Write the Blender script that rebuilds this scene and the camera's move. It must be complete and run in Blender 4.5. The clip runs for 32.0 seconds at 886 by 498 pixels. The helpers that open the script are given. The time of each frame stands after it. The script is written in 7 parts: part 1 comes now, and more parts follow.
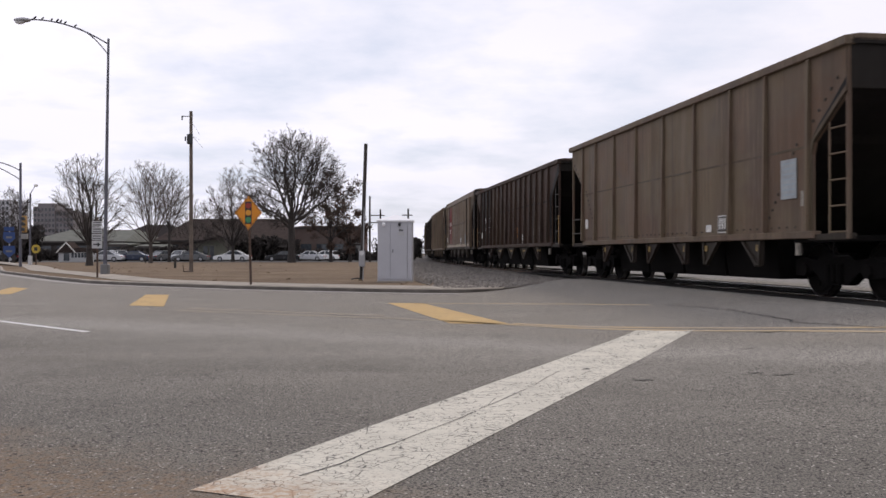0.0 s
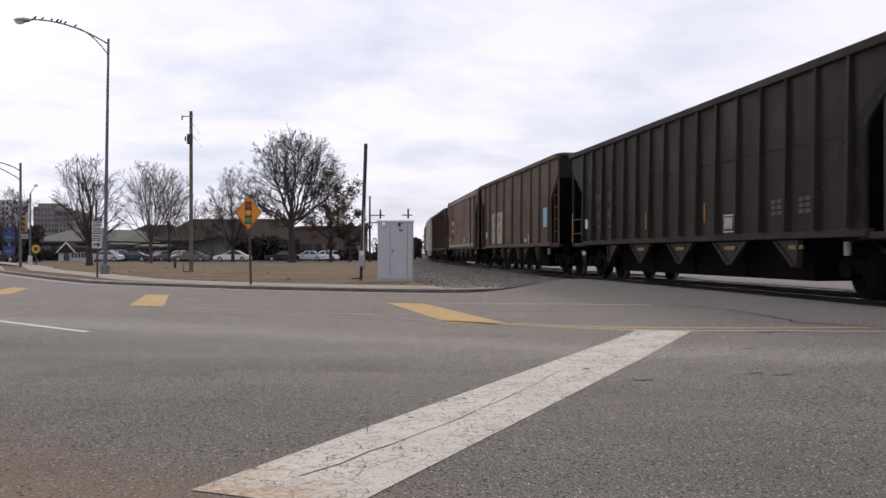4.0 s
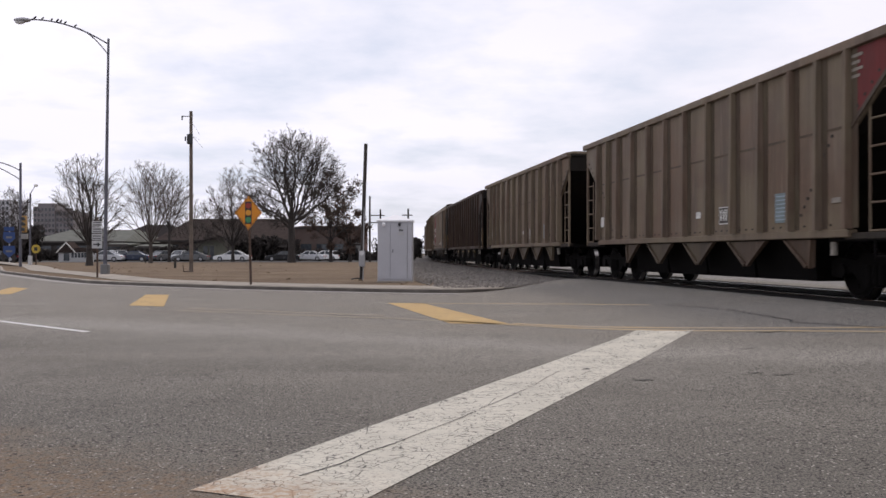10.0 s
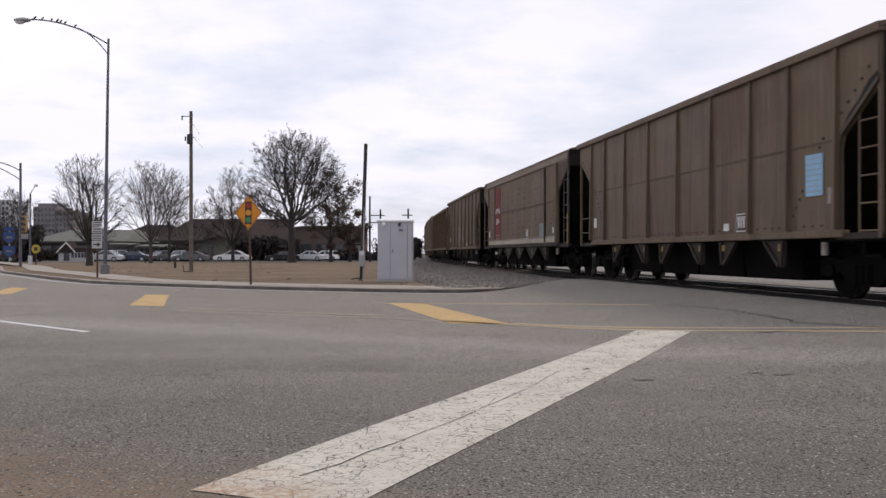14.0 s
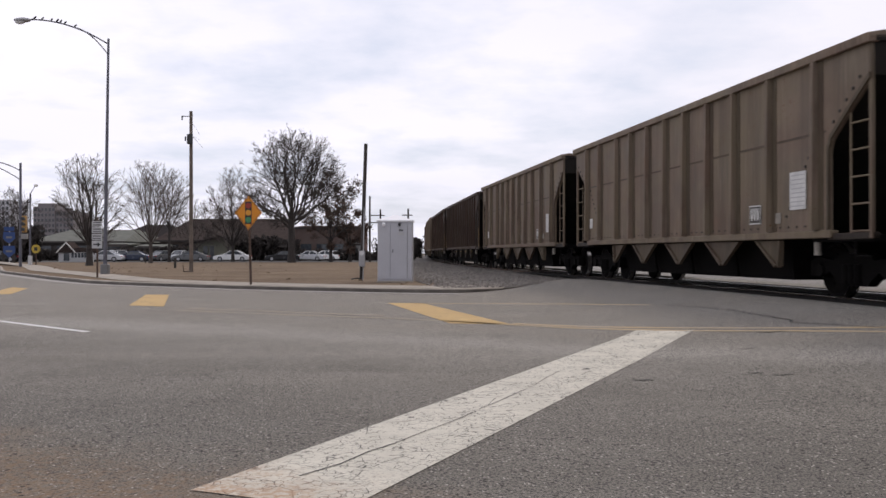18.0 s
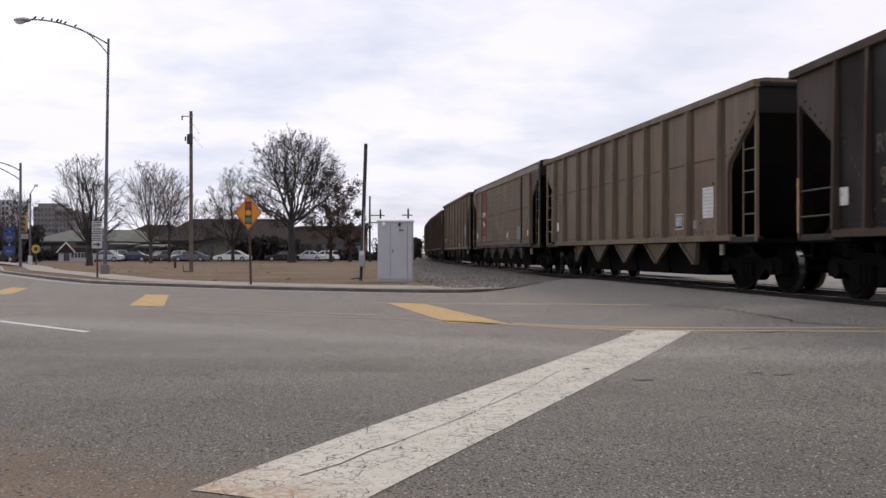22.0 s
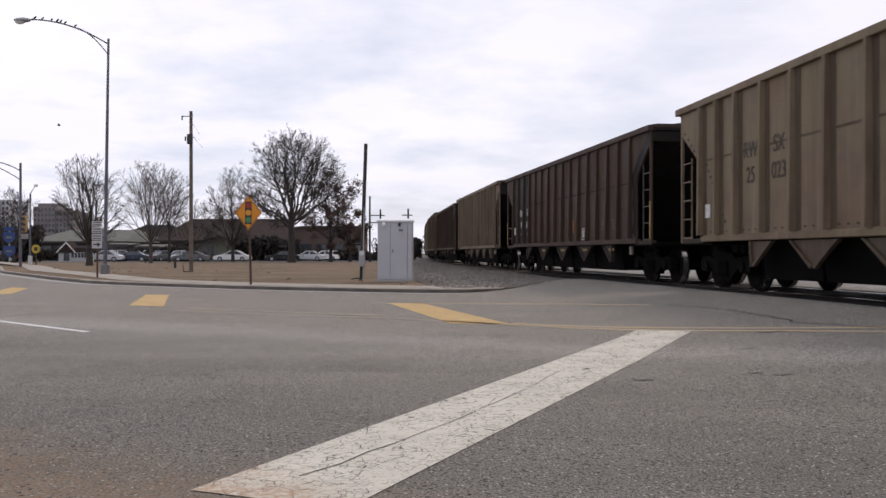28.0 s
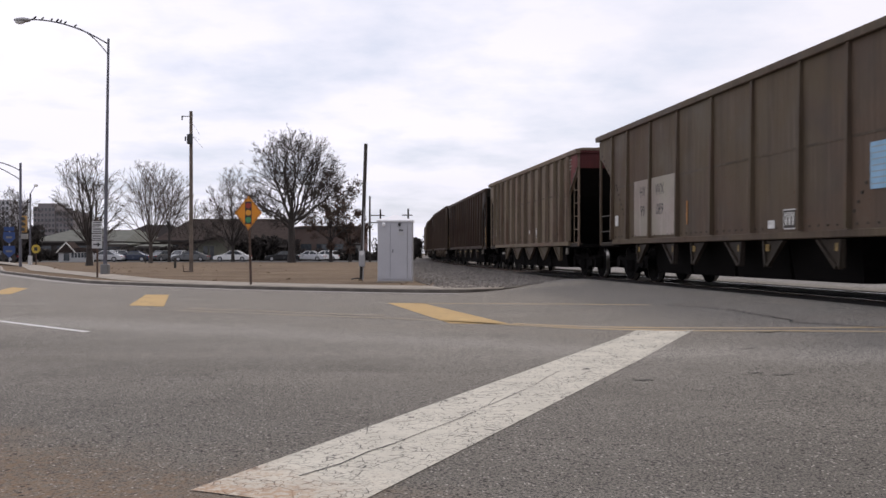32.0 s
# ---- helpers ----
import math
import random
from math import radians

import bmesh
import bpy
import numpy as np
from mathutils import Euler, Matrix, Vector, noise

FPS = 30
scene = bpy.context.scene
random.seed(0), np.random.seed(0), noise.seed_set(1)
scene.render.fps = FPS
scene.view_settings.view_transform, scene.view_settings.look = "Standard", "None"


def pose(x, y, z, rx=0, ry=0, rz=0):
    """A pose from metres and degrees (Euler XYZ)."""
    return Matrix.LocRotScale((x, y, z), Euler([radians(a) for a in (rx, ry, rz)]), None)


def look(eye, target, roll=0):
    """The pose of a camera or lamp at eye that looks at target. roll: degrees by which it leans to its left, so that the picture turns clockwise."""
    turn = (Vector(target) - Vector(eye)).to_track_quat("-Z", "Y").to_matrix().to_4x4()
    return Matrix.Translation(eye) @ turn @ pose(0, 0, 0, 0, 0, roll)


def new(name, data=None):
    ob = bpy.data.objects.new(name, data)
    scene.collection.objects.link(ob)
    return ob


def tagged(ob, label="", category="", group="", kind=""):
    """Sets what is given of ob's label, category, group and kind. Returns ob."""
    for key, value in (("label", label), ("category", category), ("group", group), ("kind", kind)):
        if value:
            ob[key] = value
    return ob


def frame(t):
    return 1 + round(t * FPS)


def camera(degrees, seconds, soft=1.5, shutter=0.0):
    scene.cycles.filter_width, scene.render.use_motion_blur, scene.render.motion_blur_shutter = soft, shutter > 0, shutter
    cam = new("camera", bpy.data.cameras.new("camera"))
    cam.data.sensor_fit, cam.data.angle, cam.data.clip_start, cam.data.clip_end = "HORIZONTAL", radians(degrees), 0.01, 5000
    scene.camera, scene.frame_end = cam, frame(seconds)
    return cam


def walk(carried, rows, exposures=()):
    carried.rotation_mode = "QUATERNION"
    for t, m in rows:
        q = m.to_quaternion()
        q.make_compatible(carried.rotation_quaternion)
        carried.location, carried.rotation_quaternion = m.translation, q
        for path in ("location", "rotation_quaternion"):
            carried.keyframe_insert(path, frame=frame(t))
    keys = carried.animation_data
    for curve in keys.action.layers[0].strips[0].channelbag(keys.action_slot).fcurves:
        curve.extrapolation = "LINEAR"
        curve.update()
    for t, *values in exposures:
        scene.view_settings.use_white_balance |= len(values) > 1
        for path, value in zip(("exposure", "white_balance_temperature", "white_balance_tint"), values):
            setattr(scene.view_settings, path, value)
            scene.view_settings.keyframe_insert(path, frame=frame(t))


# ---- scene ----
# ---------- camera: stands still on a low support beside the road ----------
EYE = 0.95
cam = camera(52.2, 32.0, soft=1.5, shutter=0.12)
CAM_POSE = pose(0, 0, EYE, 90.27, 0, 0)
walk(cam, [(0, CAM_POSE), (32.0, CAM_POSE)], exposures=[(0, 0.0, 6850, 13), (32.0, 0.0, 6850, 13)])

# ---------- world, sun ----------
SUN_AZ, SUN_EL = 38, 44          # degrees: to the right of straight ahead, above the horizon
world = bpy.data.worlds.new("world")
scene.world = world
world.use_nodes = True
wt = world.node_tree
wt.nodes.clear()


def wnode(kind, **kw):
    n = wt.nodes.new(kind)
    for k, v in kw.items():
        n.inputs[k].default_value = v
    return n


w_out = wt.nodes.new("ShaderNodeOutputWorld")
w_bg = wnode("ShaderNodeBackground", Strength=1.0)
w_sky = wt.nodes.new("ShaderNodeTexSky")
w_sky.sky_type = "NISHITA"
w_sky.sun_disc = False
w_sky.sun_elevation = radians(SUN_EL)
w_sky.sun_rotation = radians(SUN_AZ)
w_sky.air_density, w_sky.dust_density = 1.0, 2.0
w_dim = wt.nodes.new("ShaderNodeMix")
w_dim.data_type, w_dim.blend_type = "RGBA", "MULTIPLY"
w_dim.inputs[0].default_value = 1.0
w_dim.inputs[7].default_value = (0.1, 0.1, 0.1, 1)
w_co = wt.nodes.new("ShaderNodeTexCoord")
# the cloud layer is flat: project the view direction on a plane overhead
w_sep = wt.nodes.new("ShaderNodeSeparateXYZ")
w_add = wt.nodes.new("ShaderNodeMath")
w_add.operation, w_add.inputs[1].default_value = "ADD", 0.16
w_abs = wt.nodes.new("ShaderNodeMath")
w_abs.operation = "ABSOLUTE"
w_dx, w_dy = wt.nodes.new("ShaderNodeMath"), wt.nodes.new("ShaderNodeMath")
w_dx.operation = w_dy.operation = "DIVIDE"
w_com = wt.nodes.new("ShaderNodeCombineXYZ")
w_n1 = wnode("ShaderNodeTexNoise", Scale=1.15, Detail=7.0, Roughness=0.56)
w_n2 = wnode("ShaderNodeTexNoise", Scale=0.5, Detail=3.0, Roughness=0.5)
w_r1 = wt.nodes.new("ShaderNodeValToRGB")
w_r1.color_ramp.elements[0].position, w_r1.color_ramp.elements[1].position = 0.34, 0.55
w_r2 = wt.nodes.new("ShaderNodeValToRGB")
w_r2.color_ramp.elements[0].position, w_r2.color_ramp.elements[1].position = 0.3, 0.7
w_r2.color_ramp.elements[0].color = (0.87, 0.895, 1.045, 1)
w_r2.color_ramp.elements[1].color = (1.01, 1.03, 1.15, 1)
w_blue = wt.nodes.new("ShaderNodeMix")
w_blue.data_type = "RGBA"
w_blue.inputs[0].default_value = 0.72
w_blue.inputs[7].default_value = (0.72, 0.80, 1.0, 1)
w_mix = wt.nodes.new("ShaderNodeMix")
w_mix.data_type = "RGBA"
wl = wt.links.new
wl(w_sky.outputs[0], w_dim.inputs[6])
wl(w_dim.outputs[2], w_blue.inputs[6])
wl(w_co.outputs["Generated"], w_sep.inputs[0])
wl(w_sep.outputs[2], w_abs.inputs[0])
wl(w_abs.outputs[0], w_add.inputs[0])
wl(w_sep.outputs[0], w_dx.inputs[0])
wl(w_add.outputs[0], w_dx.inputs[1])
wl(w_sep.outputs[1], w_dy.inputs[0])
wl(w_add.outputs[0], w_dy.inputs[1])
wl(w_dx.outputs[0], w_com.inputs[0])
wl(w_dy.outputs[0], w_com.inputs[1])
wl(w_com.outputs[0], w_n1.inputs["Vector"])
wl(w_com.outputs[0], w_n2.inputs["Vector"])
wl(w_n1.outputs[0], w_r1.inputs[0])
wl(w_n2.outputs[0], w_r2.inputs[0])
wl(w_r1.outputs[0], w_mix.inputs[0])
wl(w_blue.outputs[2], w_mix.inputs[6])
wl(w_r2.outputs[0], w_mix.inputs[7])
# the cloud is thinner, and brighter, towards the left
w_side = wnode("ShaderNodeMapRange")
for i, v in enumerate((-0.35, 0.5, 1.05, 0.93)):
    w_side.inputs[1 + i].default_value = v
w_gain = wt.nodes.new("ShaderNodeMix")
w_gain.data_type, w_gain.blend_type = "RGBA", "MULTIPLY"
w_gain.inputs[0].default_value = 1.0
wl(w_sep.outputs[0], w_side.inputs[0])
wl(w_mix.outputs[2], w_gain.inputs[6])
wl(w_side.outputs[0], w_gain.inputs[7])
wl(w_gain.outputs[2], w_bg.inputs[0])
wl(w_bg.outputs[0], w_out.inputs[0])

sun = new("sun", bpy.data.lights.new("sun", "SUN"))
sun.data.energy, sun.data.angle, sun.data.color = 1.1, radians(14), (1.0, 0.90, 0.76)
_az, _el = radians(SUN_AZ), radians(SUN_EL)
sun_from = Vector((math.sin(_az) * math.cos(_el), math.cos(_az) * math.cos(_el), math.sin(_el)))
sun.matrix_world = look(sun_from * 80, (0, 0, 0))


# ---------- materials ----------
class Nodes:
    """A small writer of node materials."""

    def __init__(self, name, rough=0.7, metal=0.0, spec=0.4):
        self.mat = bpy.data.materials.new(name)
        self.mat.use_nodes = True
        self.t = self.mat.node_tree
        self.bsdf = self.t.nodes["Principled BSDF"]
        self.bsdf.inputs["Roughness"].default_value = rough
        self.bsdf.inputs["Metallic"].default_value = metal
        self.bsdf.inputs["Specular IOR Level"].default_value = spec
        self.co = self.t.nodes.new("ShaderNodeTexCoord").outputs["Object"]
        self.info = None

    def put(self, socket, value):
        if hasattr(value, "default_value"):
            self.t.links.new(value, socket)
        elif isinstance(value, tuple) and len(value) == 3 and socket.type == "RGBA":
            socket.default_value = (*value, 1)
        else:
            socket.default_value = value

    def random(self):
        if self.info is None:
            self.info = self.t.nodes.new("ShaderNodeObjectInfo").outputs["Random"]
        return self.info

    def scaled(self, sx, sy, sz, shift=False):
        n = self.t.nodes.new("ShaderNodeMapping")
        self.t.links.new(self.co, n.inputs[0])
        n.inputs["Scale"].default_value = (sx, sy, sz)
        if shift:
            m = self.maths("MULTIPLY", self.random(), 37.0)
            c = self.t.nodes.new("ShaderNodeCombineXYZ")
            for i in range(3):
                self.t.links.new(m, c.inputs[i])
            self.t.links.new(c.outputs[0], n.inputs["Location"])
        return n.outputs[0]

    def noise(self, scale, detail=4.0, rough=0.55, at=None):
        n = self.t.nodes.new("ShaderNodeTexNoise")
        self.t.links.new(at or self.co, n.inputs["Vector"])
        n.inputs["Scale"].default_value, n.inputs["Detail"].default_value = scale, detail
        n.inputs["Roughness"].default_value = rough
        return n.outputs[0]

    def voronoi(self, scale, feature="F1", at=None, out=0):
        n = self.t.nodes.new("ShaderNodeTexVoronoi")
        n.feature = feature
        self.t.links.new(at or self.co, n.inputs["Vector"])
        n.inputs["Scale"].default_value = scale
        return n.outputs[out]

    def ramp(self, value, lo, hi, a=0.0, b=1.0):
        n = self.t.nodes.new("ShaderNodeMapRange")
        n.interpolation_type = "SMOOTHSTEP"
        self.put(n.inputs[0], value)
        for i, v in enumerate((lo, hi, a, b)):
            n.inputs[1 + i].default_value = v
        return n.outputs[0]

    def maths(self, op, a, b=0.0):
        n = self.t.nodes.new("ShaderNodeMath")
        n.operation = op
        self.put(n.inputs[0], a)
        self.put(n.inputs[1], b)
        return n.outputs[0]

    def mix(self, fac, a, b, blend="MIX"):
        n = self.t.nodes.new("ShaderNodeMix")
        n.data_type, n.blend_type = "RGBA", blend
        self.put(n.inputs[0], fac)
        self.put(n.inputs[6], a)
        self.put(n.inputs[7], b)
        return n.outputs[2]

    def bump(self, height, strength=0.3, distance=0.01):
        n = self.t.nodes.new("ShaderNodeBump")
        n.inputs["Strength"].default_value, n.inputs["Distance"].default_value = strength, distance
        self.t.links.new(height, n.inputs["Height"])
        self.t.links.new(n.outputs[0], self.bsdf.inputs["Normal"])

    def axis(self, i):
        n = self.t.nodes.new("ShaderNodeSeparateXYZ")
        self.t.links.new(self.co, n.inputs[0])
        return n.outputs[i]

    def done(self, color, rough=None):
        self.put(self.bsdf.inputs["Base Color"], color)
        if rough is not None:
            self.put(self.bsdf.inputs["Roughness"], rough)
        return self.mat


def plain(name, color, rough=0.6, metal=0.0, vary=0.25, scale=6.0, bump=0.0, spec=0.4):
    """A surface of one paint with grain and blotches at two scales."""
    n = Nodes(name, rough, metal, spec)
    a = n.noise(scale, 5.0)
    b = n.noise(scale * 9, 3.0)
    dark = tuple(c * (1 - vary) for c in color)
    lite = tuple(min(1.0, c * (1 + vary * 0.6)) for c in color)
    c = n.mix(n.ramp(a, 0.3, 0.7), dark, lite)
    c = n.mix(n.ramp(b, 0.35, 0.75, 0.0, 0.35), c, dark)
    if bump:
        n.bump(b, bump, 0.01)
    return n.done(c, n.ramp(a, 0.2, 0.8, rough * 0.85, min(1.0, rough * 1.15)))


def make_asphalt():
    n = Nodes("asphalt", 0.9, spec=0.25)
    big = n.noise(0.16, 4.0)
    mid = n.noise(0.9, 6.0, 0.62)
    lanes = n.noise(0.5, 3.0, at=n.scaled(0.22, 1.1, 1))
    pits = n.noise(75.0, 3.0, 0.75)
    fine = n.noise(190.0, 2.0, 0.7)
    cell = n.t.nodes.new("ShaderNodeSeparateColor")
    n.t.links.new(n.voronoi(62.0, out=1), cell.inputs[0])
    stone = n.voronoi(62.0)
    c = n.mix(n.ramp(big, 0.35, 0.65), (0.190, 0.175, 0.158), (0.240, 0.222, 0.202))
    c = n.mix(n.ramp(lanes, 0.42, 0.66, 0.0, 0.55), c, (0.320, 0.298, 0.272))
    c = n.mix(n.ramp(mid, 0.50, 0.78, 0.0, 0.40), c, (0.115, 0.106, 0.098))
    # the far lanes are worn pale, the near lane is a darker, coarser coat; wheels have polished a pale path between
    band = n.maths("ADD", n.axis(1), n.maths("MULTIPLY", n.axis(0), 0.52))
    band = n.maths("ADD", band, n.maths("MULTIPLY", n.noise(0.6, 5.0, 0.6), 1.5))
    c = n.mix(n.ramp(band, 5.6, 7.8, 0.30, 0.0), c, (0.112, 0.102, 0.096))
    c = n.mix(n.ramp(band, 7.4, 9.6, 0.0, 0.52), c, (0.34, 0.318, 0.294))
    c = n.mix(n.maths("MULTIPLY", n.ramp(n.axis(0), -0.5, 3.0, 0.0, 0.36), n.ramp(n.axis(1), 6.5, 9.5, 1.0, 0.0)), c, (0.10, 0.094, 0.09))
    path = n.maths("MULTIPLY", n.ramp(band, 9.5, 10.3), n.ramp(band, 10.5, 11.5, 1.0, 0.0))
    c = n.mix(n.maths("MULTIPLY", path, 0.55), c, (0.40, 0.38, 0.358))
    c = n.mix(n.maths("MULTIPLY", n.ramp(band, 11.2, 12.2), n.ramp(n.noise(0.8, 4.0, 0.6, n.scaled(0.4, 1, 1)), 0.4, 0.65, 0.1, 0.4)), c, (0.27, 0.232, 0.198))
    c = n.mix(n.ramp(pits, 0.38, 0.54, 0.98, 0.0), c, (0.020, 0.022, 0.021))
    c = n.mix(n.ramp(fine, 0.54, 0.70, 0.0, 0.45), c, (0.34, 0.315, 0.285))
    pale = n.maths("MULTIPLY", n.ramp(cell.outputs[0], 0.84, 0.88), n.ramp(stone, 0.26, 0.46, 0.95, 0.0))
    c = n.mix(pale, c, (0.44, 0.42, 0.395))
    dark = n.maths("MULTIPLY", n.ramp(cell.outputs[1], 0.62, 0.70), n.ramp(stone, 0.30, 0.52, 0.9, 0.0))
    c = n.mix(dark, c, (0.030, 0.028, 0.028))
    # reddish clay washed over the near verge side
    x, y = n.axis(0), n.axis(1)
    side = n.maths("ADD", n.maths("MULTIPLY", x, 0.62), n.maths("MULTIPLY", y, 1.0))
    reach = n.maths("ADD", side, n.maths("MULTIPLY", n.noise(1.6, 5.0, 0.65), 1.6))
    clay = n.ramp(reach, 3.3, 4.6, 1.0, 0.0)
    clay = n.maths("MULTIPLY", clay, n.ramp(n.noise(22.0, 4.0, 0.7), 0.35, 0.68, 0.15, 0.9))
    clay = n.maths("MULTIPLY", clay, n.ramp(side, -1.0, 1.6, 0.15, 1.0))
    c = n.mix(n.maths("MULTIPLY", clay, 0.9), c, (0.205, 0.130, 0.076))
    # scattered open holes where stones have broken out
    hole = n.maths("MULTIPLY", n.ramp(n.voronoi(16.0), 0.14, 0.22, 1.0, 0.0), n.ramp(n.noise(1.3, 3.0), 0.40, 0.56))
    c = n.mix(hole, c, (0.016, 0.014, 0.013))
    c = n.mix(1.0, c, (1.0, 0.99, 0.945), "MULTIPLY")
    h = n.maths("ADD", n.maths("MULTIPLY", stone, -0.5), pits)
    n.bump(h, 0.7, 0.008)
    return n.done(c, n.ramp(mid, 0.3, 0.7, 0.82, 0.95))


def make_road_paint(name, color, under, crack=0.5, worn=0.4):
    n = Nodes(name, 0.7)
    co = n.mix(0.07, n.co, n.noise(2.0, 3.0))
    e1 = n.voronoi(23.0, "DISTANCE_TO_EDGE", co)
    e2 = n.voronoi(5.0, "DISTANCE_TO_EDGE", co)
    keep = n.ramp(n.noise(3.0, 4.0), 0.38, 0.54)
    k1 = n.maths("MULTIPLY", n.ramp(e1, 0.0, 0.066, crack, 0.0), keep)
    k2 = n.maths("MULTIPLY", n.ramp(e2, 0.0, 0.024, crack, 0.0), n.ramp(n.noise(2.2, 3.0), 0.40, 0.52))
    k = n.maths("MAXIMUM", k1, k2)
    # cracks come in short broken pieces, with small pits between them
    k = n.maths("MULTIPLY", k, n.ramp(n.noise(13.0, 3.0, 0.6), 0.40, 0.52))
    pit = n.maths("MULTIPLY", n.ramp(n.voronoi(34.0), 0.10, 0.17, crack, 0.0), n.ramp(n.noise(5.0, 3.0), 0.48, 0.60))
    k = n.maths("MAXIMUM", k, pit)
    rub = n.maths("MULTIPLY", n.ramp(n.noise(60.0, 4.0, 0.7), 0.48, 0.66), n.ramp(n.noise(1.8, 4.0), 0.4, 0.7, 0.15, worn))
    c = n.mix(n.ramp(n.noise(2.5, 5.0), 0.3, 0.7), tuple(v * 0.84 for v in color), color)
    c = n.mix(rub, c, under)
    c = n.mix(k, c, tuple(v * 0.15 for v in under))
    return n, c, k


def make_white_paint():
    n, c, k = make_road_paint("white_road_paint", (0.565, 0.535, 0.455), (0.20, 0.185, 0.165), 1.0, 0.7)
    x, y = n.axis(0), n.axis(1)
    reach = n.maths("ADD", n.maths("ADD", x, y), n.maths("MULTIPLY", n.noise(3.0, 4.0), 1.6))
    clay = n.maths("MULTIPLY", n.ramp(reach, 3.4, 4.3, 1.0, 0.0), n.ramp(n.noise(26.0, 4.0, 0.7), 0.35, 0.6, 0.1, 0.9))
    c = n.mix(clay, c, (0.34, 0.205, 0.115))
    n.bump(k, -0.6, 0.006)
    return n.done(c)


def make_yellow_paint(worn):
    n, c, k = make_road_paint("yellow_road_paint", (0.50, 0.325, 0.115), (0.20, 0.185, 0.168), 0.5, worn)
    return n.done(c)


def make_faint_yellow(name, most):
    """Centre-line paint worn down to broken traces."""
    n = Nodes(name, 0.85)
    left = n.maths("MULTIPLY", n.ramp(n.noise(1.1, 4.0, 0.6), 0.36, 0.60, 0.45, 0.95), n.ramp(n.noise(45.0, 4.0, 0.7), 0.34, 0.56, 0.45, 1.0))
    return n.done(n.mix(n.maths("MULTIPLY", left, most), (0.285, 0.262, 0.232), (0.50, 0.325, 0.115)))


def make_car_paint(name, color, rust, soot, streak=0.5, grime=0.4):
    """Weathered freight-car paint: vertical run-off streaks, sooty clouds, rust freckles and dust."""
    color, rust, soot = (tuple(v * k for v, k in zip(q, (0.97, 0.885, 0.865))) for q in (color, rust, soot))
    n = Nodes(name, 0.66, spec=0.18)
    st = n.noise(1.0, 5.0, 0.6, n.scaled(2.2, 2.2, 0.14, True))
    fine = n.noise(1.0, 4.0, 0.65, n.scaled(13.0, 13.0, 0.7, True))
    blot = n.noise(0.75, 6.0, 0.62, n.scaled(1, 1, 1, True))
    wide = n.noise(0.22, 3.0, 0.5, n.scaled(1, 1, 1.6, True))
    speck = n.noise(24.0, 4.0, 0.7)
    c = n.mix(n.ramp(blot, 0.32, 0.68), tuple(v * 0.64 for v in color), tuple(v * 1.20 for v in color))
    c = n.mix(n.ramp(wide, 0.42, 0.68, 0.0, 0.55), c, tuple(0.55 * a + 0.45 * b for a, b in zip(soot, rust)))
    hue = n.noise(0.45, 4.0, 0.6, n.scaled(0.7, 1, 1.2, True))
    c = n.mix(n.ramp(hue, 0.40, 0.62, 0.75, 0.0), c, (color[0] * 1.0, color[1] * 1.06, color[2] * 0.90))
    c = n.mix(n.ramp(hue, 0.52, 0.72, 0.0, 0.6), c, (color[0] * 0.98, color[1] * 0.86, color[2] * 0.76))
    c = n.mix(n.ramp(st, 0.44, 0.70, 0.0, streak), c, soot)
    c = n.mix(n.ramp(fine, 0.5, 0.72, 0.0, grime), c, tuple(v * 1.5 for v in color))
    c = n.mix(n.ramp(fine, 0.28, 0.46, grime, 0.0), c, tuple(0.6 * a + 0.4 * b for a, b in zip(soot, color)))
    c = n.mix(n.maths("MULTIPLY", n.ramp(speck, 0.58, 0.70), n.ramp(blot, 0.48, 0.62)), c, rust)
    n.bump(n.noise(1.1, 3.0, at=n.scaled(1.0, 1.0, 0.6, True)), 0.35, 0.05)
    return n.done(c, n.ramp(blot, 0.3, 0.7, 0.5, 0.78))


def make_grass():
    n = Nodes("dormant_grass", 0.95, spec=0.1)
    a = n.noise(0.25, 5.0)
    b = n.noise(5.0, 5.0, 0.7)
    d = n.noise(60.0, 3.0, 0.7)
    c = n.mix(n.ramp(a, 0.35, 0.65), (0.135, 0.095, 0.066), (0.205, 0.150, 0.104))
    c = n.mix(n.ramp(b, 0.4, 0.7, 0.0, 0.65), c, (0.25, 0.195, 0.135))
    c = n.mix(n.ramp(n.noise(0.5, 5.0, 0.65, n.scaled(0.5, 1.2, 1)), 0.46, 0.66, 0.0, 0.45), c, (0.105, 0.080, 0.056))
    c = n.mix(n.ramp(d, 0.3, 0.5, 0.6, 0.0), c, (0.10, 0.075, 0.052))
    n.bump(d, 0.8, 0.03)
    return n.done(c)


def make_gravel(name, a, b, dark):
    n = Nodes(name, 0.92, spec=0.2)
    v = n.voronoi(17.0, out=1)
    e = n.voronoi(17.0)
    w = n.noise(0.7, 4.0)
    s = n.t.nodes.new("ShaderNodeSeparateColor")
    n.t.links.new(v, s.inputs[0])
    c = n.mix(s.outputs[0], a, b)
    c = n.mix(n.ramp(e, 0.35, 0.75, 0.0, 0.8), c, dark)
    c = n.mix(n.ramp(w, 0.4, 0.7, 0.0, 0.35), c, dark)
    n.bump(e, -1.0, 0.04)
    return n.done(c)


